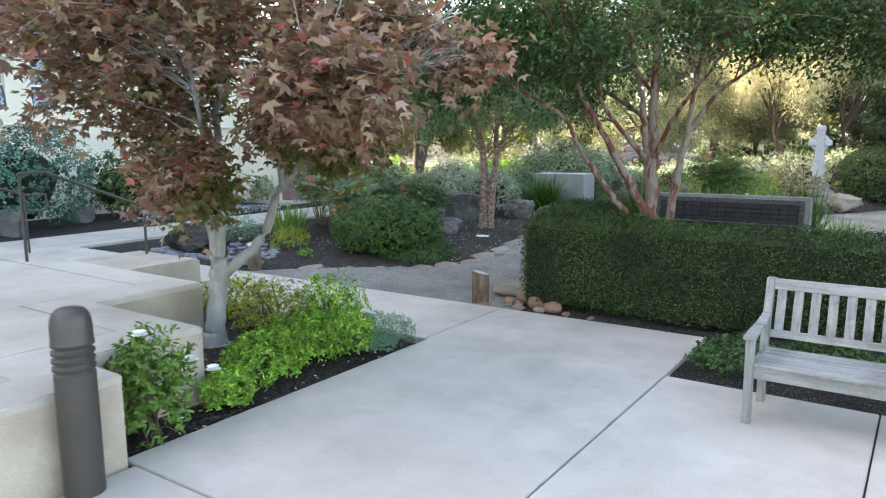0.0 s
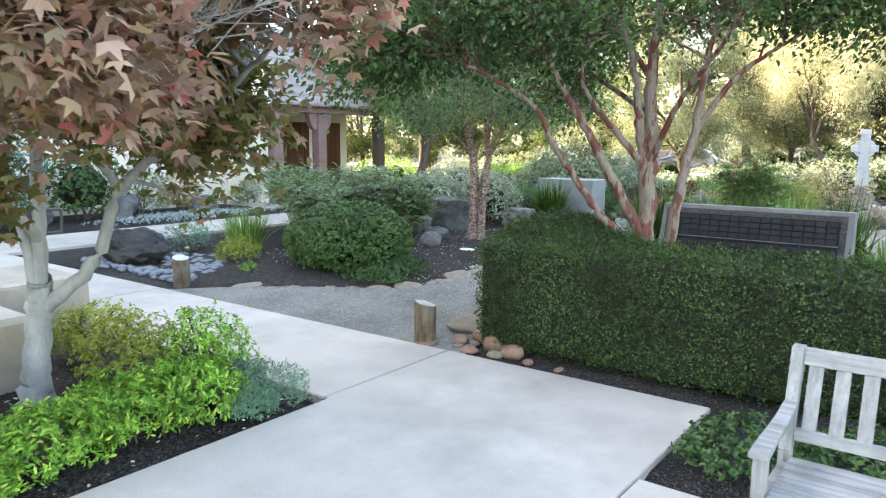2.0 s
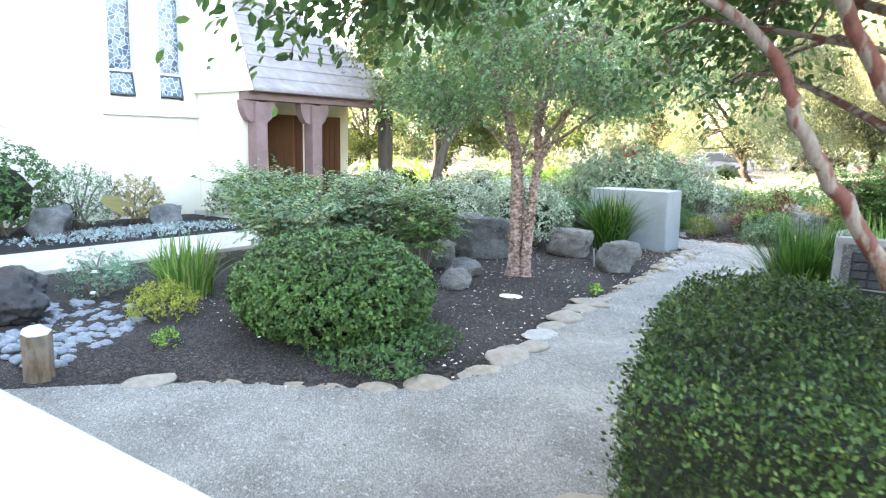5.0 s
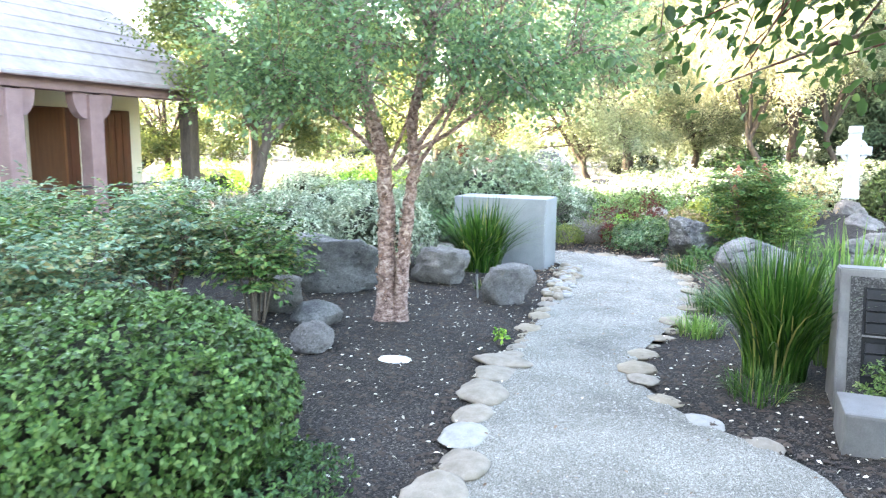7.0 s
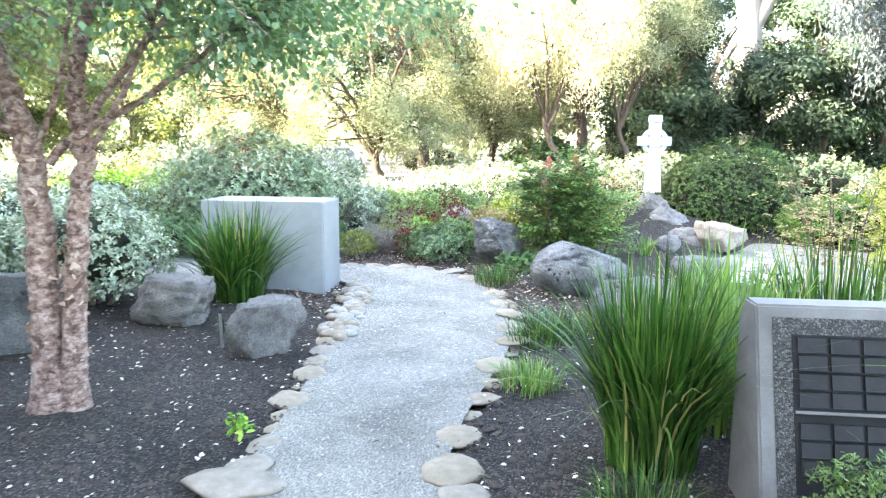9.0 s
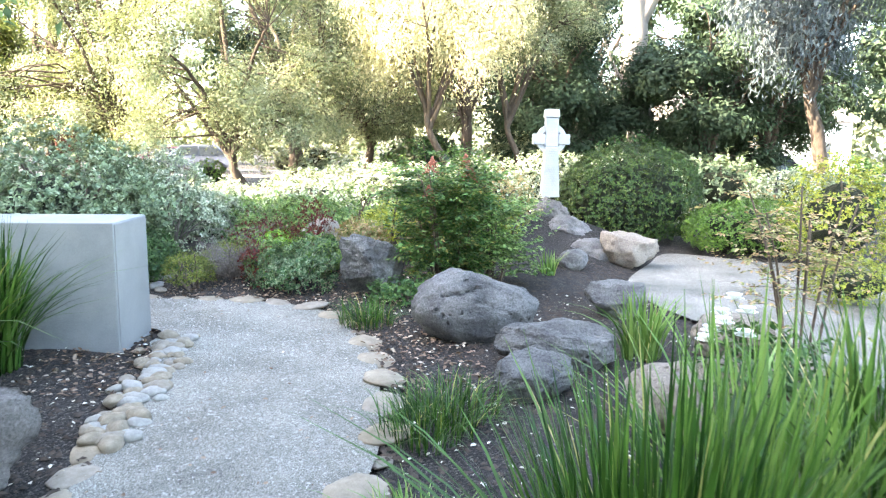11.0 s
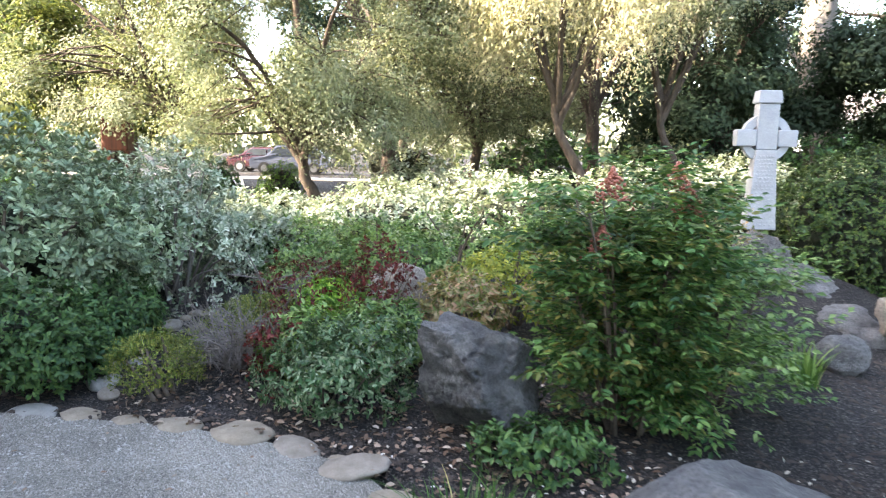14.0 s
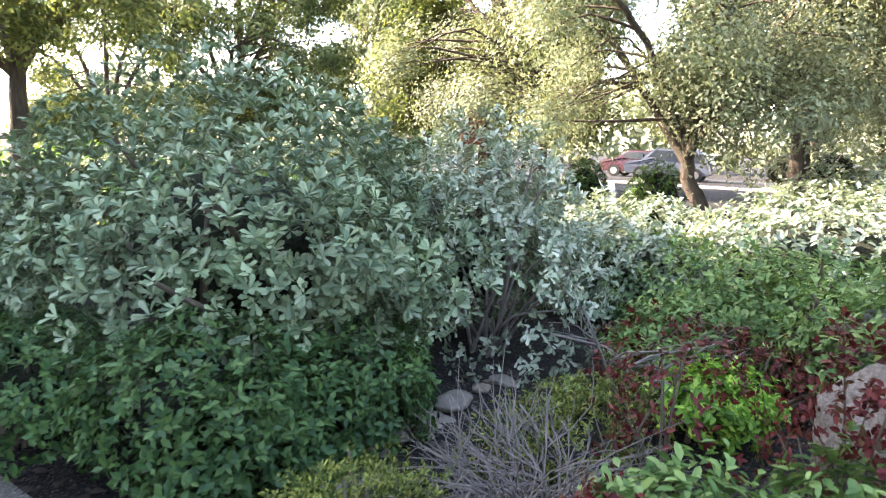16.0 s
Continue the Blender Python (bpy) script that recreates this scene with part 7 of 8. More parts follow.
big_tree("oak_tree", -17.0, 22.8, 0.2, 2.2, (-17.0, 23.0, 3.9), (2.2, 2.2, 1.8), 90, "yellow-green oak beside the chapel porch", BARK_BROWN, L_OAK, 0.102, 187, 372, (0, 0), -0.7, shape="dart")
big_tree("olive_tree", -12.2, 29.5, 0.18, 1.6, (-12.6, 29.2, 5.2), (2.4, 2.2, 3.2), 120, "olive-green tree beside the ball shrubs", BARK_BROWN, L_OLIVE, 0.071, 317, 373, (0, 0), -0.75, skirt=2.7, shape="dart")
for i, (tx, ty, mat) in enumerate(((-29, 46, L_OAK), (-24, 42, L_OLIVE), (-10.0, 46, L_CEDAR), (-5, 44, L_OLIVE), (2.5, 43, L_CEDAR), (10, 41, L_CEDAR), (12, 30, L_CEDAR), (10.5, 22.5, L_OAK), (-18.5, 39, L_CEDAR), (-9.0, 36.5, L_CEDAR), (-3.0, 36.5, L_CEDAR), (6.5, 35.5, L_CEDAR), (-1.0, 39, L_CEDAR))):
    big_tree("street_tree", tx, ty, 0.3, 2.6, (tx, ty, 6.0), (4.6, 3.2, 6.0), 100, "tall dense tree closing the view beyond the garden", BARK_BROWN, mat, 0.24, 110, 390 + 3 * i, (0, 0), -0.92, shape="dart")


def distant_woods():
    """Trees past the street, too far to tell apart."""
    g = np.random.default_rng(500)
    n = 24000
    x = g.uniform(-120, 95, n)
    top = np.array([9.0 + 5.5 * noise.noise((a * 0.09, 1.5, 0)) + 2.5 * noise.noise((a * 0.3, 4.5, 0)) for a in x])
    z = top * g.uniform(0, 1, n) ** 0.8
    bulge = np.array([noise.noise((a * 0.22, 0, b * 0.3)) for a, b in zip(x, z)])
    p = np.column_stack([x, 72 - 3.5 * bulge + g.uniform(-1.2, 1.2, n) + 2.5 * (z / top) ** 2, z])
    size = g.uniform(0.5, 1.1, n)
    v, f = leaf_arrays(p, g.normal(size=(n, 3)), unit(np.array([0, -0.7, 0.6]) + g.normal(size=(n, 3)) * 0.5), size, size * 0.6, "rhomb")
    return tagged(raw("distant_woods", v, f, L_OLIVE), "hazy green woods beyond the street", "woods", kind="stuff")


distant_woods()


# ---------- chapel ----------
def chapel():
    c = root("chapel", (-24, 8, 0), "cream stucco chapel with stained-glass lancet windows", "building")
    # southward length, eave and ridge are unseen, sized to shade the garden
    x, xb, y0, y1, eave, ridge = -18.5, -31.5, -38.0, 16.3, 7.6, 15.2
    wins = [(13.34, 2.75, 5.6), (14.54, 2.75, 5.6), (9.2, 2.75, 5.6), (8.0, 2.75, 5.6), (4.0, 2.75, 5.6), (2.8, 2.75, 5.6)]
    half = 0.3
    n = 10

    def arch_z(d, zt):
        return zt - 0.62 + math.sqrt(max(0.0, (2 * half) ** 2 - (abs(d) + half) ** 2)) * 1.15

    marks = sorted(wins)
    stops = [(y0, None)] + [(w[0], w) for w in marks] + [(y1, None)]
    for (ya, wa), (yb, wb) in zip(stops, stops[1:]):
        line = [(ya, -0.1), (yb, -0.1)]
        if wb:
            line += [(yb, wb[1]), (yb - half, wb[1])] + [(yb - half + half * i / n, arch_z(half - half * i / n, wb[2])) for i in range(n + 1)]
        line += [(yb, eave), (ya, eave)]
        if wa:
            line += [(ya + half * i / n, arch_z(half * i / n, wa[2])) for i in range(n + 1)] + [(ya + half, wa[1]), (ya, wa[1])]
        bm = bmesh.new()
        f = bm.faces.new([bm.verts.new((x - 0.4, p, q)) for p, q in line])
        o = bmesh.ops.extrude_face_region(bm, geom=[f])
        bmesh.ops.translate(bm, vec=(0.4, 0, 0), verts=[v for v in o["geom"] if isinstance(v, bmesh.types.BMVert)])
        bmesh.ops.recalc_face_normals(bm, faces=bm.faces)
        part("east_wall_bay", bm, STUCCO, c)
    part("north_wall", prism([(x, y1), (xb, y1), (xb, y1 - 0.4), (x - 0.401, y1 - 0.4), (x - 0.401, y1 - 0.001), (x, y1 - 0.001)], -0.1, eave), STUCCO, c)
    part("west_wall", boxed(xb, xb + 0.4, y0, y1 - 0.41, -0.1, eave), STUCCO, c)
    part("south_wall", boxed(xb + 0.41, x - 0.41, y0, y0 + 0.4, -0.1, eave), STUCCO, c)
    xm = (x + xb) / 2
    for ya in (y0 + 0.1, y1 - 0.35):
        bm = bmesh.new()
        q = [[bm.verts.new(v) for v in ((x, yy, eave), (xb, yy, eave), (xm, yy, ridge - 0.1))] for yy in (ya, ya + 0.3)]
        bm.faces.new(q[0])
        bm.faces.new(q[1][::-1])
        for i in range(3):
            bm.faces.new((q[0][i], q[1][i], q[1][(i + 1) % 3], q[0][(i + 1) % 3]))
        bmesh.ops.recalc_face_normals(bm, faces=bm.faces)
        part("gable", bm, STUCCO, c)
    for xa in (x + 0.5, xb - 0.5):
        bm = bmesh.new()
        s = 1 if xa > xm else -1
        q = [bm.verts.new(v) for v in ((xa, y0 - 0.4, eave - 0.2), (xa, y1 + 0.4, eave - 0.2), (xm, y1 + 0.4, ridge), (xm, y0 - 0.4, ridge), (xa, y0 - 0.4, eave), (xa, y1 + 0.4, eave), (xm, y1 + 0.4, ridge + 0.2), (xm, y0 - 0.4, ridge + 0.2))]
        for f in ((0, 1, 2, 3), (7, 6, 5, 4), (0, 4, 5, 1), (1, 5, 6, 2), (2, 6, 7, 3), (3, 7, 4, 0)):
            bm.faces.new([q[i] for i in f])
        bmesh.ops.recalc_face_normals(bm, faces=bm.faces)
        part("roof", bm, SHINGLE, c)
    for yc, zb, zt in wins:
        w = part("window_surround", boxed(x - 0.22, x - 0.16, yc - half, yc + half, zb - 0.002, zb + 0.05), STUCCO_TRIM, c)
        bm = bmesh.new()
        n = 12
        spring = zt - 0.62
        outline = [(yc - half, zb + 0.62), (yc + half, zb + 0.62)] + [(yc + half - 2 * half * i / n, spring + math.sqrt(max(0.0, (2 * half) ** 2 - (abs(half - 2 * half * i / n) + half) ** 2)) * 1.15) for i in range(n + 1)]
        bm.faces.new([bm.verts.new((x - 0.2, a, b)) for a, b in outline])
        bmesh.ops.recalc_face_normals(bm, faces=bm.faces)
        out = bmesh.ops.extrude_face_region(bm, geom=list(bm.faces))
        bmesh.ops.translate(bm, vec=(0.02, 0, 0), verts=[v for v in out["geom"] if isinstance(v, bmesh.types.BMVert)])
        bmesh.ops.recalc_face_normals(bm, faces=bm.faces)
        part("stained_pane", bm, STAINED, c)
        part("transom", boxed(x - 0.21, x - 0.13, yc - half, yc + half, zb + 0.57, zb + 0.625), STUCCO_TRIM, c)
        fr = bmesh.new()
        for (a, b, d, e) in ((-half, -half + 0.035, 0.04, 0.57), (half - 0.035, half, 0.04, 0.57), (-half + 0.036, half - 0.036, 0.04, 0.08), (-half + 0.036, half - 0.036, 0.53, 0.57)):
            box(fr, -0.02, 0.02, yc + a, yc + b, zb + d, zb + e)
        bmesh.ops.rotate(fr, cent=(0, yc, zb + 0.57), matrix=Matrix.Rotation(radians(-14), 3, "Y"), verts=fr.verts)
        bmesh.ops.translate(fr, vec=(x - 0.14, 0, 0), verts=fr.verts)
        sash = part("open_sash", fr, STEEL_DARK, c)
        pn = boxed(-0.006, 0.006, yc - half + 0.036, yc + half - 0.036, zb + 0.08, zb + 0.53)
        bmesh.ops.rotate(pn, cent=(0, yc, zb + 0.57), matrix=Matrix.Rotation(radians(-14), 3, "Y"), verts=pn.verts)
        bmesh.ops.translate(pn, vec=(x - 0.14, 0, 0), verts=pn.verts)
        part("sash_pane", pn, STAINED, sash)
    for ya, yb in ((12.85, 15.2), (7.5, 9.75), (2.3, 4.55)):
        part("window_sill", boxed(x - 0.02, x + 0.1, ya, yb, 2.36, 2.43, bevel=0.01), STUCCO_TRIM, c)
    # unseen mass and roof above the chapel, added to keep sun off the garden
    part("sun_block_mass", boxed(xb + 1.0, x - 1.0, y0 + 1, 15.9, eave - 0.3, 20.0), STUCCO, c)
    bm = bmesh.new()
    q = [[bm.verts.new(v) for v in ((x - 0.6, yy, 20.0), (xb + 0.6, yy, 20.0), (xm, yy, 26.0))] for yy in (y0 + 0.8, 16.1)]
    bm.faces.new(q[0])
    bm.faces.new(q[1][::-1])
    for i in range(3):
        bm.faces.new((q[0][i], q[1][i], q[1][(i + 1) % 3], q[0][(i + 1) % 3]))
    bmesh.ops.recalc_face_normals(bm, faces=bm.faces)
    part("sun_block_roof", bm, SHINGLE, c)
    part("narthex", boxed(-24.0, x, 16.31, 20.3, -0.1, 3.9), STUCCO, c)
    # near-black sheet behind the windows paints the unlit room
    part("dark_room_sheet", boxed(x - 0.9, x - 0.7, y0 + 0.5, y1 - 0.5, 0.0, eave - 0.1), CORE, c)
    return c


chapel()


def porch():
    p = root("porch", (-17, 17.5, 0), "mauve-brown timber porch with shingled roof at chapel door", "porch")
    xf, xb = -16.4, -18.49
    part("floor_slab", boxed(xb, xf + 0.3, 15.0, 20.2, -0.05, 0.12, bevel=0.01), CONCRETE, p)
    for y in (15.5, 17.2):
        part("post", boxed(xf - 0.34, xf - 0.02, y - 0.16, y + 0.16, 0.12, 2.72, bevel=0.02), MAUVE, p)
        for s in (-1, 1):
            bm = bmesh.new()
            k = 6
            pts = [(y + s * 0.16, 2.75), (y + s * 0.16, 2.25)] + [(y + s * (0.16 + 0.3 * math.sin(math.pi / 2 * i / k)), 2.25 + 0.46 * (1 - math.cos(math.pi / 2 * i / k))) for i in range(1, k + 1)] + [(y + s * 0.46, 2.75)]
            f = bm.faces.new([bm.verts.new((xf - 0.3, a, b)) for a, b in pts])
            o = bmesh.ops.extrude_face_region(bm, geom=[f])
            bmesh.ops.translate(bm, vec=(0.2, 0, 0), verts=[v for v in o["geom"] if isinstance(v, bmesh.types.BMVert)])
            bmesh.ops.recalc_face_normals(bm, faces=bm.faces)
            part("bracket", bm, MAUVE, p)
    part("post", boxed(xf - 0.35, xf - 0.05, 19.75, 20.05, 0.0, 2.72, bevel=0.02), BARK_BROWN, p)
    part("beam", boxed(xf - 0.38, xf - 0.02, 15.15, 20.4, 2.755, 2.98, bevel=0.015), MAUVE, p)
    part("side_wall", boxed(xb, xf - 0.345, 15.2, 15.45, -0.05, 2.982), STUCCO, p)
    a, b = (xf + 0.25, 15.1, 20.7, 2.95), (xb - 1.0, 16.9, 19.0, 5.6)
    rows = 9
    for r in range(rows):
        u, w = r / rows, (r + 1) / rows + 0.012
        bm = bmesh.new()

        def at(f, up):
            xx = a[0] + (b[0] - a[0]) * f
            zz = a[3] + (b[3] - a[3]) * f
            return [(xx, a[1] + (b[1] - a[1]) * f, zz + up), (xx, a[2] + (b[2] - a[2]) * f, zz + up)]

        l0, l1, h0, h1 = at(u, 0.0), at(w, 0.0), at(u, 0.05), at(w, 0.02)
        q = [bm.verts.new(v) for v in (l0[0], l0[1], l1[1], l1[0], h0[0], h0[1], h1[1], h1[0])]
        for f in ((0, 3, 2, 1), (4, 5, 6, 7), (0, 1, 5, 4), (1, 2, 6, 5), (2, 3, 7, 6), (3, 0, 4, 7)):
            bm.faces.new([q[i] for i in f])
        bmesh.ops.recalc_face_normals(bm, faces=bm.faces)
        part("shingle_course", bm, SHINGLE, p)
    for ys, ye in ((a[1], b[1]), (a[2], b[2])):
        bm = bmesh.new()
        q = [bm.verts.new(v) for v in ((a[0] - 0.02, ys, a[3]), (xb - 1.0, ys, a[3]), (b[0], ye, b[3] - 0.02))]
        bm.faces.new(q)
        part("roof_side", bm, STUCCO if ys == a[1] else SHINGLE, p)
    part("soffit", boxed(xb, xf + 0.2, 15.15, 20.6, 2.985, 3.02), STUCCO, p)
    part("fascia", boxed(xf + 0.2, xf + 0.235, 15.12, 20.65, 2.93, 3.02, bevel=0.006), MAUVE, p)
    for y, mat in ((17.9, DOOR_WOOD), (19.35, DOOR_WOOD)):
        d = part("door", boxed(xb + 0.02, xb + 0.08, y - 0.55, y + 0.55, 0.13, 2.55, bevel=0.008), mat, p, "red-brown varnished door")
        for k in range(5):
            part("door_board", boxed(xb + 0.081, xb + 0.095, y - 0.5 + k * 0.2, y - 0.32 + k * 0.2, 0.2, 2.48, bevel=0.004), mat, d)
    leafd = boxed(xb + 0.1, xb + 1.1, 17.22, 17.28, 0.13, 2.5, bevel=0.008)
    part("door", leafd, DOOR_ORANGE, p, "open orange-varnished door leaf")
    rod("rail", [(xf - 0.1, 15.4, 0.95), (xf - 0.1, 19.5, 0.95)], 0.02, RAIL_PAINT, p)
    return p


porch()


# ---------- street ----------
road = tagged(part("road", boxed(-90, 90, 50.0, 60.0, -0.1, -0.06), ASPHALT), "grey asphalt street behind the garden", "road", kind="structure")
side = tagged(part("pavement_by_street", boxed(-90, 90, 48.4, 49.9, -0.12, 0.02, bevel=0.01), CONCRETE), "pale concrete pavement along the street", "pavement", kind="structure")


walkway = tagged(part("pavement_to_street", prism([(-10.9, 30.2), (-11.8, 30.2), (-19.6, 48.4), (-18.2, 48.4)], -0.12, -0.01), CONCRETE), "pale concrete walkway between clipped ball shrubs", "pavement", kind="structure")


def car(x, y, turn, mat, label, tall=1.5):
    c = root("parked_car", (0, 0, 0), label, "car", "parked cars")
    m = pose(x, y, -0.06, 0, 0, turn)
    prof = [(-2.2, 0.35), (-2.25, 0.75), (-2.1, 0.95), (-1.35, 1.02), (-0.75, tall - 0.05), (-0.5, tall), (1.2, tall), (1.5, tall - 0.06), (2.05, 1.0), (2.2, 0.9), (2.22, 0.4), (2.0, 0.3), (-2.0, 0.3)]

    def ext(pts, ya, yb):
        bm = bmesh.new()
        f = bm.faces.new([bm.verts.new((a, ya, b)) for a, b in pts])
        o = bmesh.ops.extrude_face_region(bm, geom=[f])
        bmesh.ops.translate(bm, vec=(0, yb - ya, 0), verts=[v for v in o["geom"] if isinstance(v, bmesh.types.BMVert)])
        bmesh.ops.recalc_face_normals(bm, faces=bm.faces)
        return bm

    bm = ext(prof, -0.9, 0.9)
    for v in bm.verts:
        if v.co.z > 1.05:
            v.co.y *= 0.82
    bmesh.ops.bevel(bm, geom=list(bm.edges), offset=0.05, segments=2, affect="EDGES")
    bmesh.ops.transform(bm, matrix=m, verts=bm.verts)
    body = part("body", bm, mat, c, smooth=False)
    for s in (-1, 1):
        bm = ext([(-1.15, 1.03), (-0.68, tall - 0.12), (0.25, tall - 0.1), (0.25, 1.03)], s * 0.83, s * 0.86)
        bmesh.ops.transform(bm, matrix=m, verts=bm.verts)
        part("side_window", bm, GLASS, body)
        bm = ext([(0.33, 1.03), (0.33, tall - 0.1), (1.35, tall - 0.12), (1.75, 1.03)], s * 0.83, s * 0.86)
        bmesh.ops.transform(bm, matrix=m, verts=bm.verts)
        part("side_window", bm, GLASS, body)
        for wx in (-1.38, 1.38):
            bm = bmesh.new()
            bmesh.ops.create_cone(bm, cap_ends=True, segments=24, radius1=0.34, radius2=0.34, depth=0.22, matrix=Matrix.Translation((wx, s * 0.82, 0.34)) @ Matrix.Rotation(math.pi / 2, 4, "X"))
            bmesh.ops.transform(bm, matrix=m, verts=bm.verts)
            w = part("wheel", bm, RUBBER, c)
            bm = bmesh.new()
            bmesh.ops.create_cone(bm, cap_ends=True, segments=20, radius1=0.21, radius2=0.19, depth=0.24, matrix=Matrix.Translation((wx, s * 0.825, 0.34)) @ Matrix.Rotation(math.pi / 2, 4, "X"))
            bmesh.ops.transform(bm, matrix=m, verts=bm.verts)
            part("rim", bm, CHROME, w)
    return c


car(-20.2, 57.6, 0, paint("dark_red_car_paint", (0.05, 0.008, 0.014)), "dark red car parked on the street")
car(-17.9, 55.2, 8, paint("silver_car_paint", (0.09, 0.1, 0.13)), "silver-blue car parked on the street", 1.65)
car(9.8, 42.0, 0, paint("dark_blue_car_paint", (0.03, 0.035, 0.05)), "dark blue car parked beyond the hedge")


def house(x, y, w, d, h, wall, label):
    c = root("street_house", (x, y, 0), label, "house", "houses across the street")
    part("wall", boxed(x - w / 2, x + w / 2, y - d / 2, y + d / 2, -0.1, h), wall, c)
    bm = bmesh.new()
    q = [bm.verts.new(v) for v in ((x - w / 2 - 0.5, y - d / 2 - 0.5, h), (x + w / 2 + 0.5, y - d / 2 - 0.5, h), (x + w / 2 + 0.5, y + d / 2 + 0.5, h), (x - w / 2 - 0.5, y + d / 2 + 0.5, h), (x - w / 2, y, h + 2.0), (x + w / 2, y, h + 2.0))]
    for f in ((0, 1, 5, 4), (2, 3, 4, 5), (1, 2, 5), (3, 0, 4), (0, 3, 2, 1)):
        bm.faces.new([q[i] for i in f])
    part("roof", bm, SHINGLE, c)
    for k in range(3):
        wx = x - w / 2 + w * (k + 0.5) / 3
        win = part("window", boxed(wx - 0.6, wx + 0.6, y - d / 2 - 0.06, y - d / 2 - 0.004, 1.0, 2.3, bevel=0.01), STUCCO_TRIM, c)
        part("pane", boxed(wx - 0.5, wx + 0.5, y - d / 2 - 0.075, y - d / 2 - 0.061, 1.1, 2.2), GLASS, win)
    return c


WHITE_WALL = surface("white_painted_siding", (0.66, 0.67, 0.68), (0.78, 0.78, 0.78), 1, 40, 0.8, 0.1)
house(20, 64, 12, 8, 3.6, WHITE_WALL, "white low house beyond the trees")
board = root("wooden_notice_box", (-13.15, 28.86, 0), "reddish brown wooden notice box on posts behind the garden", "notice box")
part("box", boxed(-13.42, -12.88, 28.7, 29.0, 1.45, 2.1, bevel=0.03), DOOR_WOOD, board)
for px in (-13.33, -12.97):
    part("leg", boxed(px - 0.04, px + 0.04, 28.81, 28.89, -0.05, 1.45), DOOR_WOOD, board)

# ---------- stones, pebbles, litter ----------
def variants(name, mats, k, flat=0.45, sub=2, facets=5, rough=0.08, blocky=False):
    out = []
    for i in range(k):
        out.append(rock_mesh(name, (1, 0.75, flat), 400 + i, mats[i % len(mats)], facets, rough, sub, blocky=blocky))
    return out


def lay(parent, meshes, x, y, size, z=-0.02, turn=None, tilt=6, name="stone", high=1.0):
    ob = new(name, meshes[int(rng.integers(len(meshes)))])
    place(ob, parent)
    ob.matrix_basis = pose(x, y, z, rng.normal() * tilt, rng.normal() * tilt, rng.uniform(0, 360) if turn is None else turn) @ Matrix.Diagonal((size, size, size * high, 1))
    return ob


FLAGS = variants("stone", [FLAG, COBBLE_TAN, FLAG, COBBLE_TAN, FLAG, COBBLE_PALE], 10, 0.26, 3, 6, 0.14)
COBBLES = variants("stone", [COBBLE_TAN, FLAG, COBBLE_PALE, COBBLE_PALE, FLAG, COBBLE_TAN], 12, 0.45, sub=3, facets=6, rough=0.12)
PINK = variants("stone", [COBBLE_PINK, COBBLE_PINK, FLAG], 6, 0.6, sub=2, facets=9, rough=0.12)
BLUE = variants("pebble", [COBBLE_BLUE], 6, 0.45, sub=1, facets=3)


def edging(line, spacing, lo, hi, inset=0.0, meshes=FLAGS, high=0.62):
    p = smooth_line(line, 400)
    s = np.r_[0, np.cumsum(np.linalg.norm(np.diff(p, axis=0), axis=1))]
    d = 0.0
    while d < s[-1]:
        size = rng.uniform(lo, hi)
        q = np.array([np.interp(d + size / 2, s, p[:, 0]), np.interp(d + size / 2, s, p[:, 1])])
        e = np.array([np.interp(d + size / 2 + 0.05, s, p[:, 0]), np.interp(d + size / 2 + 0.05, s, p[:, 1])]) - q
        ang = math.degrees(math.atan2(e[1], e[0]))
        q = q + np.array([-e[1], e[0]]) / 0.05 * (inset + rng.normal() * 0.02)
        lay(gravel, meshes, q[0], q[1], size * 1.15, max(-0.02, float(bed_height(q[0], q[1])[0])) - (0.018 if meshes is FLAGS else 0.0) - 0.02 * rng.uniform(), ang + rng.normal() * 15, 4, high=high)
        d += size * spacing


edging(LEFT_EDGE[1:6], 1.3, 0.16, 0.4, 0.04)
edging(LEFT_EDGE[5:10], 1.04, 0.3, 0.5, 0.0)
edging(LEFT_EDGE[9:13], 1.15, 0.16, 0.34, 0.02)
edging(RIGHT_EDGE[6:9], 1.5, 0.22, 0.42, -0.02)
edging(RIGHT_EDGE[8:17], 1.32, 0.16, 0.4, -0.02)
edging(RIGHT_EDGE[16:19], 1.2, 0.2, 0.4, -0.05)
edging([(-7.85, 19.45), (-8.05, 20.0), (-8.15, 20.5), (-8.15, 21.4)], 1.35, 0.12, 0.25, 0.04, COBBLES)
for i in range(38):
    u = rng.uniform()
    lay(gravel, COBBLES, -7.92 - 0.36 * u ** 0.6 + rng.normal() * 0.07, 19.5 + 1.9 * u, rng.uniform(0.08, 0.2), 0.0, name="cobble", high=0.9)
for i in range(85):
    u = rng.uniform()
    x, y = -6.72 - 0.3 * u - abs(rng.normal()) * 0.09, 15.2 + 2.4 * u
    lay(gravel, COBBLES, x + rng.normal() * 0.07, y, rng.uniform(0.1, 0.2), -0.03, name="cobble", high=0.9)
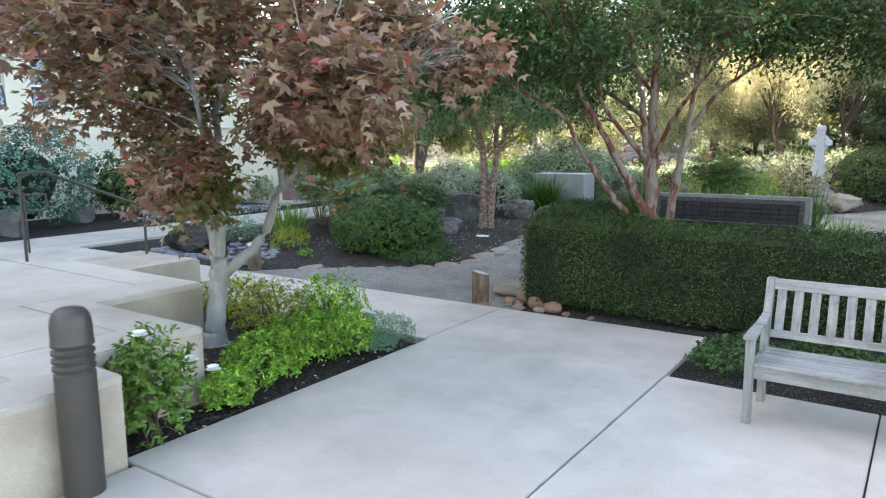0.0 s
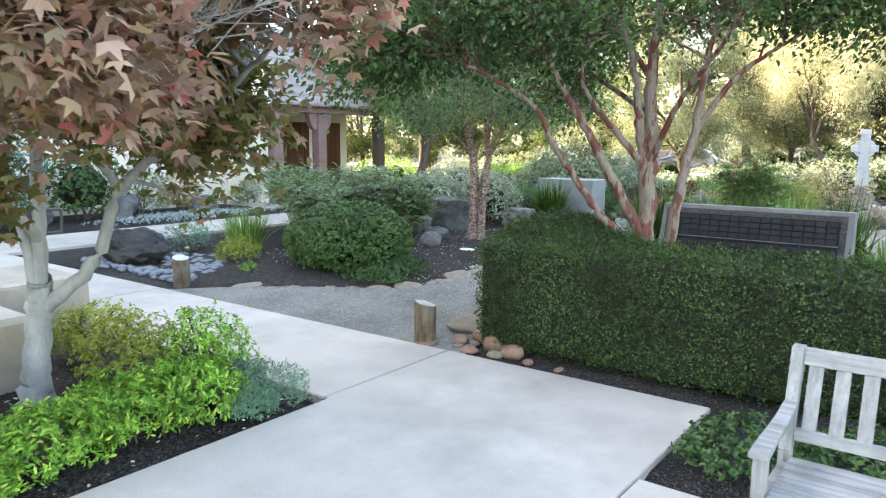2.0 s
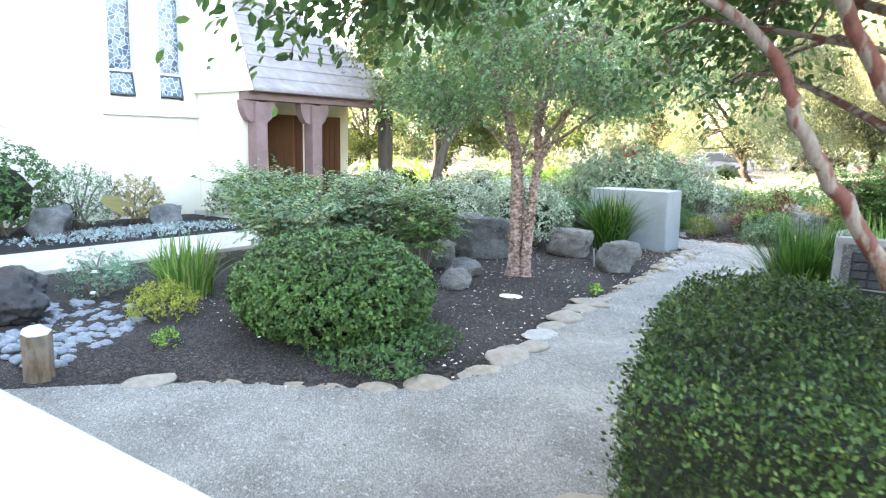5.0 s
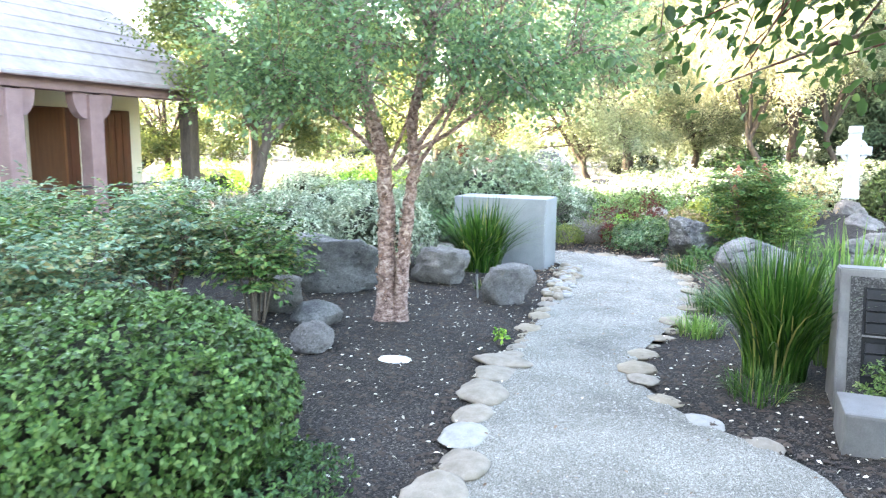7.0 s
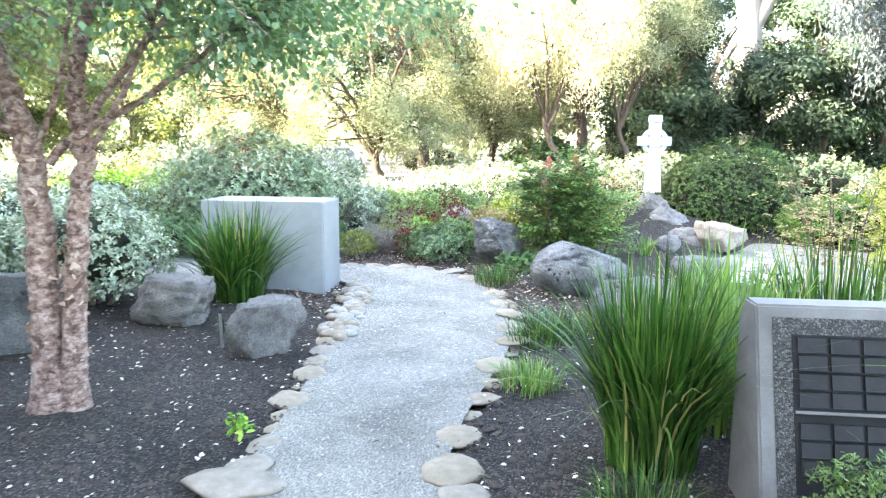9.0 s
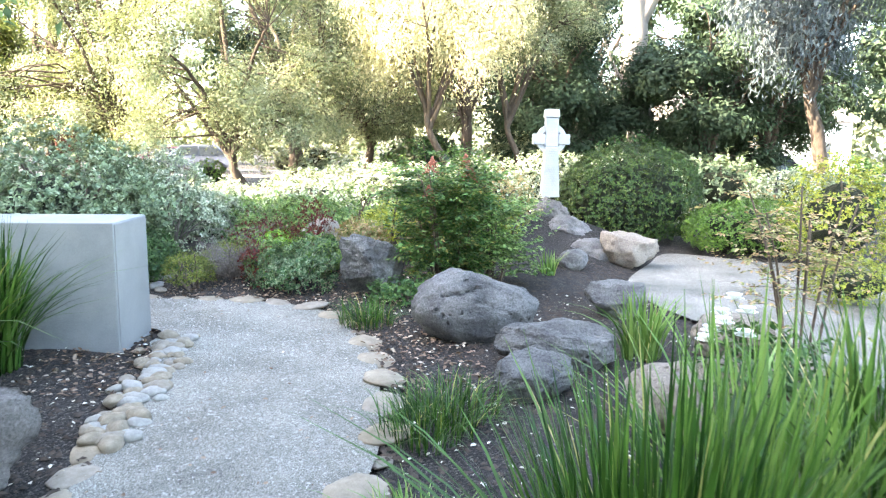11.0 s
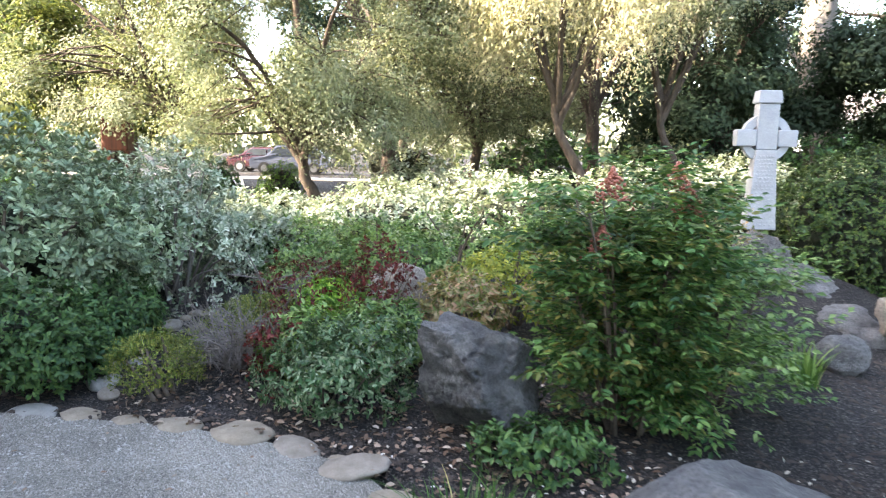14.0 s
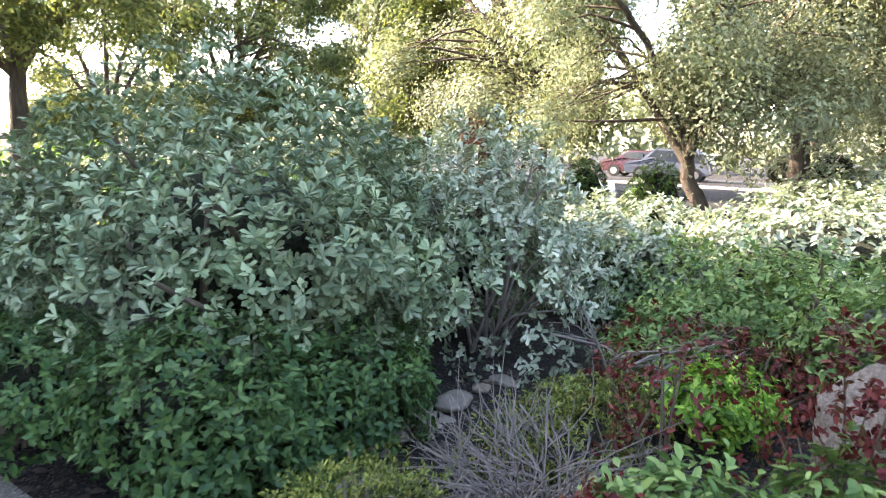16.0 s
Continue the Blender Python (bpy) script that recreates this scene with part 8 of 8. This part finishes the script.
for (x, y, s, hi) in ((-3.72, 7.32, 0.32, 1.1), (-3.5, 7.22, 0.3, 1.0), (-4.0, 7.55, 0.36, 0.9), (-3.62, 7.14, 0.2, 0.8), (-4.12, 7.3, 0.26, 0.8), (-4.45, 7.25, 0.22, 0.6), (-3.3, 7.16, 0.16, 0.7), (-4.35, 7.06, 0.3, 0.4), (-3.9, 7.14, 0.22, 0.6), (-3.0, 7.16, 0.12, 0.5), (-4.05, 7.18, 0.14, 0.8), (-4.0, 7.36, 0.13, 0.8), (-3.85, 7.45, 0.15, 0.8)):
    lay(gravel, PINK, x, y + 0.04, s * 0.85, -0.03, None, 8, high=hi * 0.85)
lay(gravel, FLAGS, -4.25, 7.95, 0.85, -0.03, 60, 2, high=0.55)
pebbles = root("pebble_bed", (-9.6, 7.9, 0), "bed of blue-grey river pebbles round a basalt rock", "pebble bed", kind="structure")
count = 0
while count < 296:
    x, y = rng.uniform(-11.6, -8.7), rng.uniform(7.25, 8.9)
    if y - 7.2 < 1.75 * (1 - ((x + 10.2) / 1.6) ** 2) and y > 7.28:
        lay(pebbles, BLUE, x, y, rng.uniform(0.09, 0.18), -0.015, name="pebble")
        count += 1


def scatter(name, n, xr, yr, ok, size, mat, label, lift=0.004, chip=False, seed=9):
    """Loose bits lying on the ground."""
    g = np.random.default_rng(seed)
    x, y = g.uniform(*xr, n * 3), g.uniform(*yr, n * 3)
    k = ok(x, y)
    x, y = x[k][:n], y[k][:n]
    z = np.maximum(bed_height(x, y), -0.014) + lift
    m = len(x)
    p = np.column_stack([x, y, z])
    s = size * g.uniform(0.5, 1.4, m)
    if chip:
        base = np.array([(1.3, 0, 0), (-0.9, 0.55, 0), (-0.8, -0.55, 0), (0, 0, 0.6)])
        a = g.uniform(0, 6.28, m)
        c, sn = np.cos(a), np.sin(a)
        v = np.empty((m, 4, 3))
        v[:, :, 0] = p[:, None, 0] + s[:, None] * (base[None, :, 0] * c[:, None] - base[None, :, 1] * sn[:, None])
        v[:, :, 1] = p[:, None, 1] + s[:, None] * (base[None, :, 0] * sn[:, None] + base[None, :, 1] * c[:, None])
        v[:, :, 2] = p[:, None, 2] - 0.004 + s[:, None] * base[None, :, 2] * g.uniform(0.6, 1.2, (m, 1))
        f = (np.arange(m) * 4)[:, None, None] + np.array([(0, 1, 3), (1, 2, 3), (2, 0, 3)])[None]
        ob = raw(name, v.reshape(-1, 3), f.reshape(-1, 3), mat)
    else:
        ax = np.column_stack([g.normal(size=(m, 2)), g.normal(size=m) * 0.2])
        v, f = leaf_arrays(p + np.array([0, 0, 0.006]), ax, np.column_stack([g.normal(size=(m, 2)) * 0.3, np.ones(m)]), s, s * 0.5, "oval")
        ob = raw(name, v, f, mat)
    return tagged(ob, label, "ground litter", kind="stuff")


on_path = lambda x, y: inside(x, y, PATH) | inside(x, y, CLEARING)
in_bed = lambda x, y: ~(inside(x, y, PATH) | inside(x, y, CLEARING) | inside(x, y, HARD[0]) | inside(x, y, HARD[1]))
scatter("gravel_chips", 20000, (-8.6, -3.8), (7.1, 19.4), on_path, 0.011, CHIP, "loose grey gravel chips on the path", 0.004, True, 11)
scatter("bark_chips", 18000, (-10.5, -2.0), (7.3, 21.0), in_bed, 0.026, BARKCHIP, "loose dark bark chips on the beds", 0.002, True, 12)
scatter("bark_chips", 3500, (-6.0, -4.0), (2.3, 5.5), lambda x, y: x < -4.02, 0.018, BARKCHIP, "loose dark bark chips in the raised bed", 0.002, True, 13)
scatter("fallen_petals", 2600, (-10.0, -2.0), (9.0, 19.0), in_bed, 0.03, PETAL, "pale fallen petals on dark mulch", 0.012, False, 14)
scatter("fallen_leaves", 2600, (-7.8, -4.5), (16.0, 20.5), in_bed, 0.042, LITTER, "dry brown fallen leaves under the shrubs", 0.012, False, 15)
scatter("fallen_leaves", 260, (-6.0, -4.0), (2.3, 5.5), lambda x, y: x < -4.02, 0.03, PETAL, "pale dry leaves on the raised bed", 0.012, False, 16)

scatter("fallen_leaves", 260, (-8.0, -4.0), (7.2, 19.0), on_path, 0.03, LITTER, "few dry leaves on the gravel path", 0.01, False, 17)
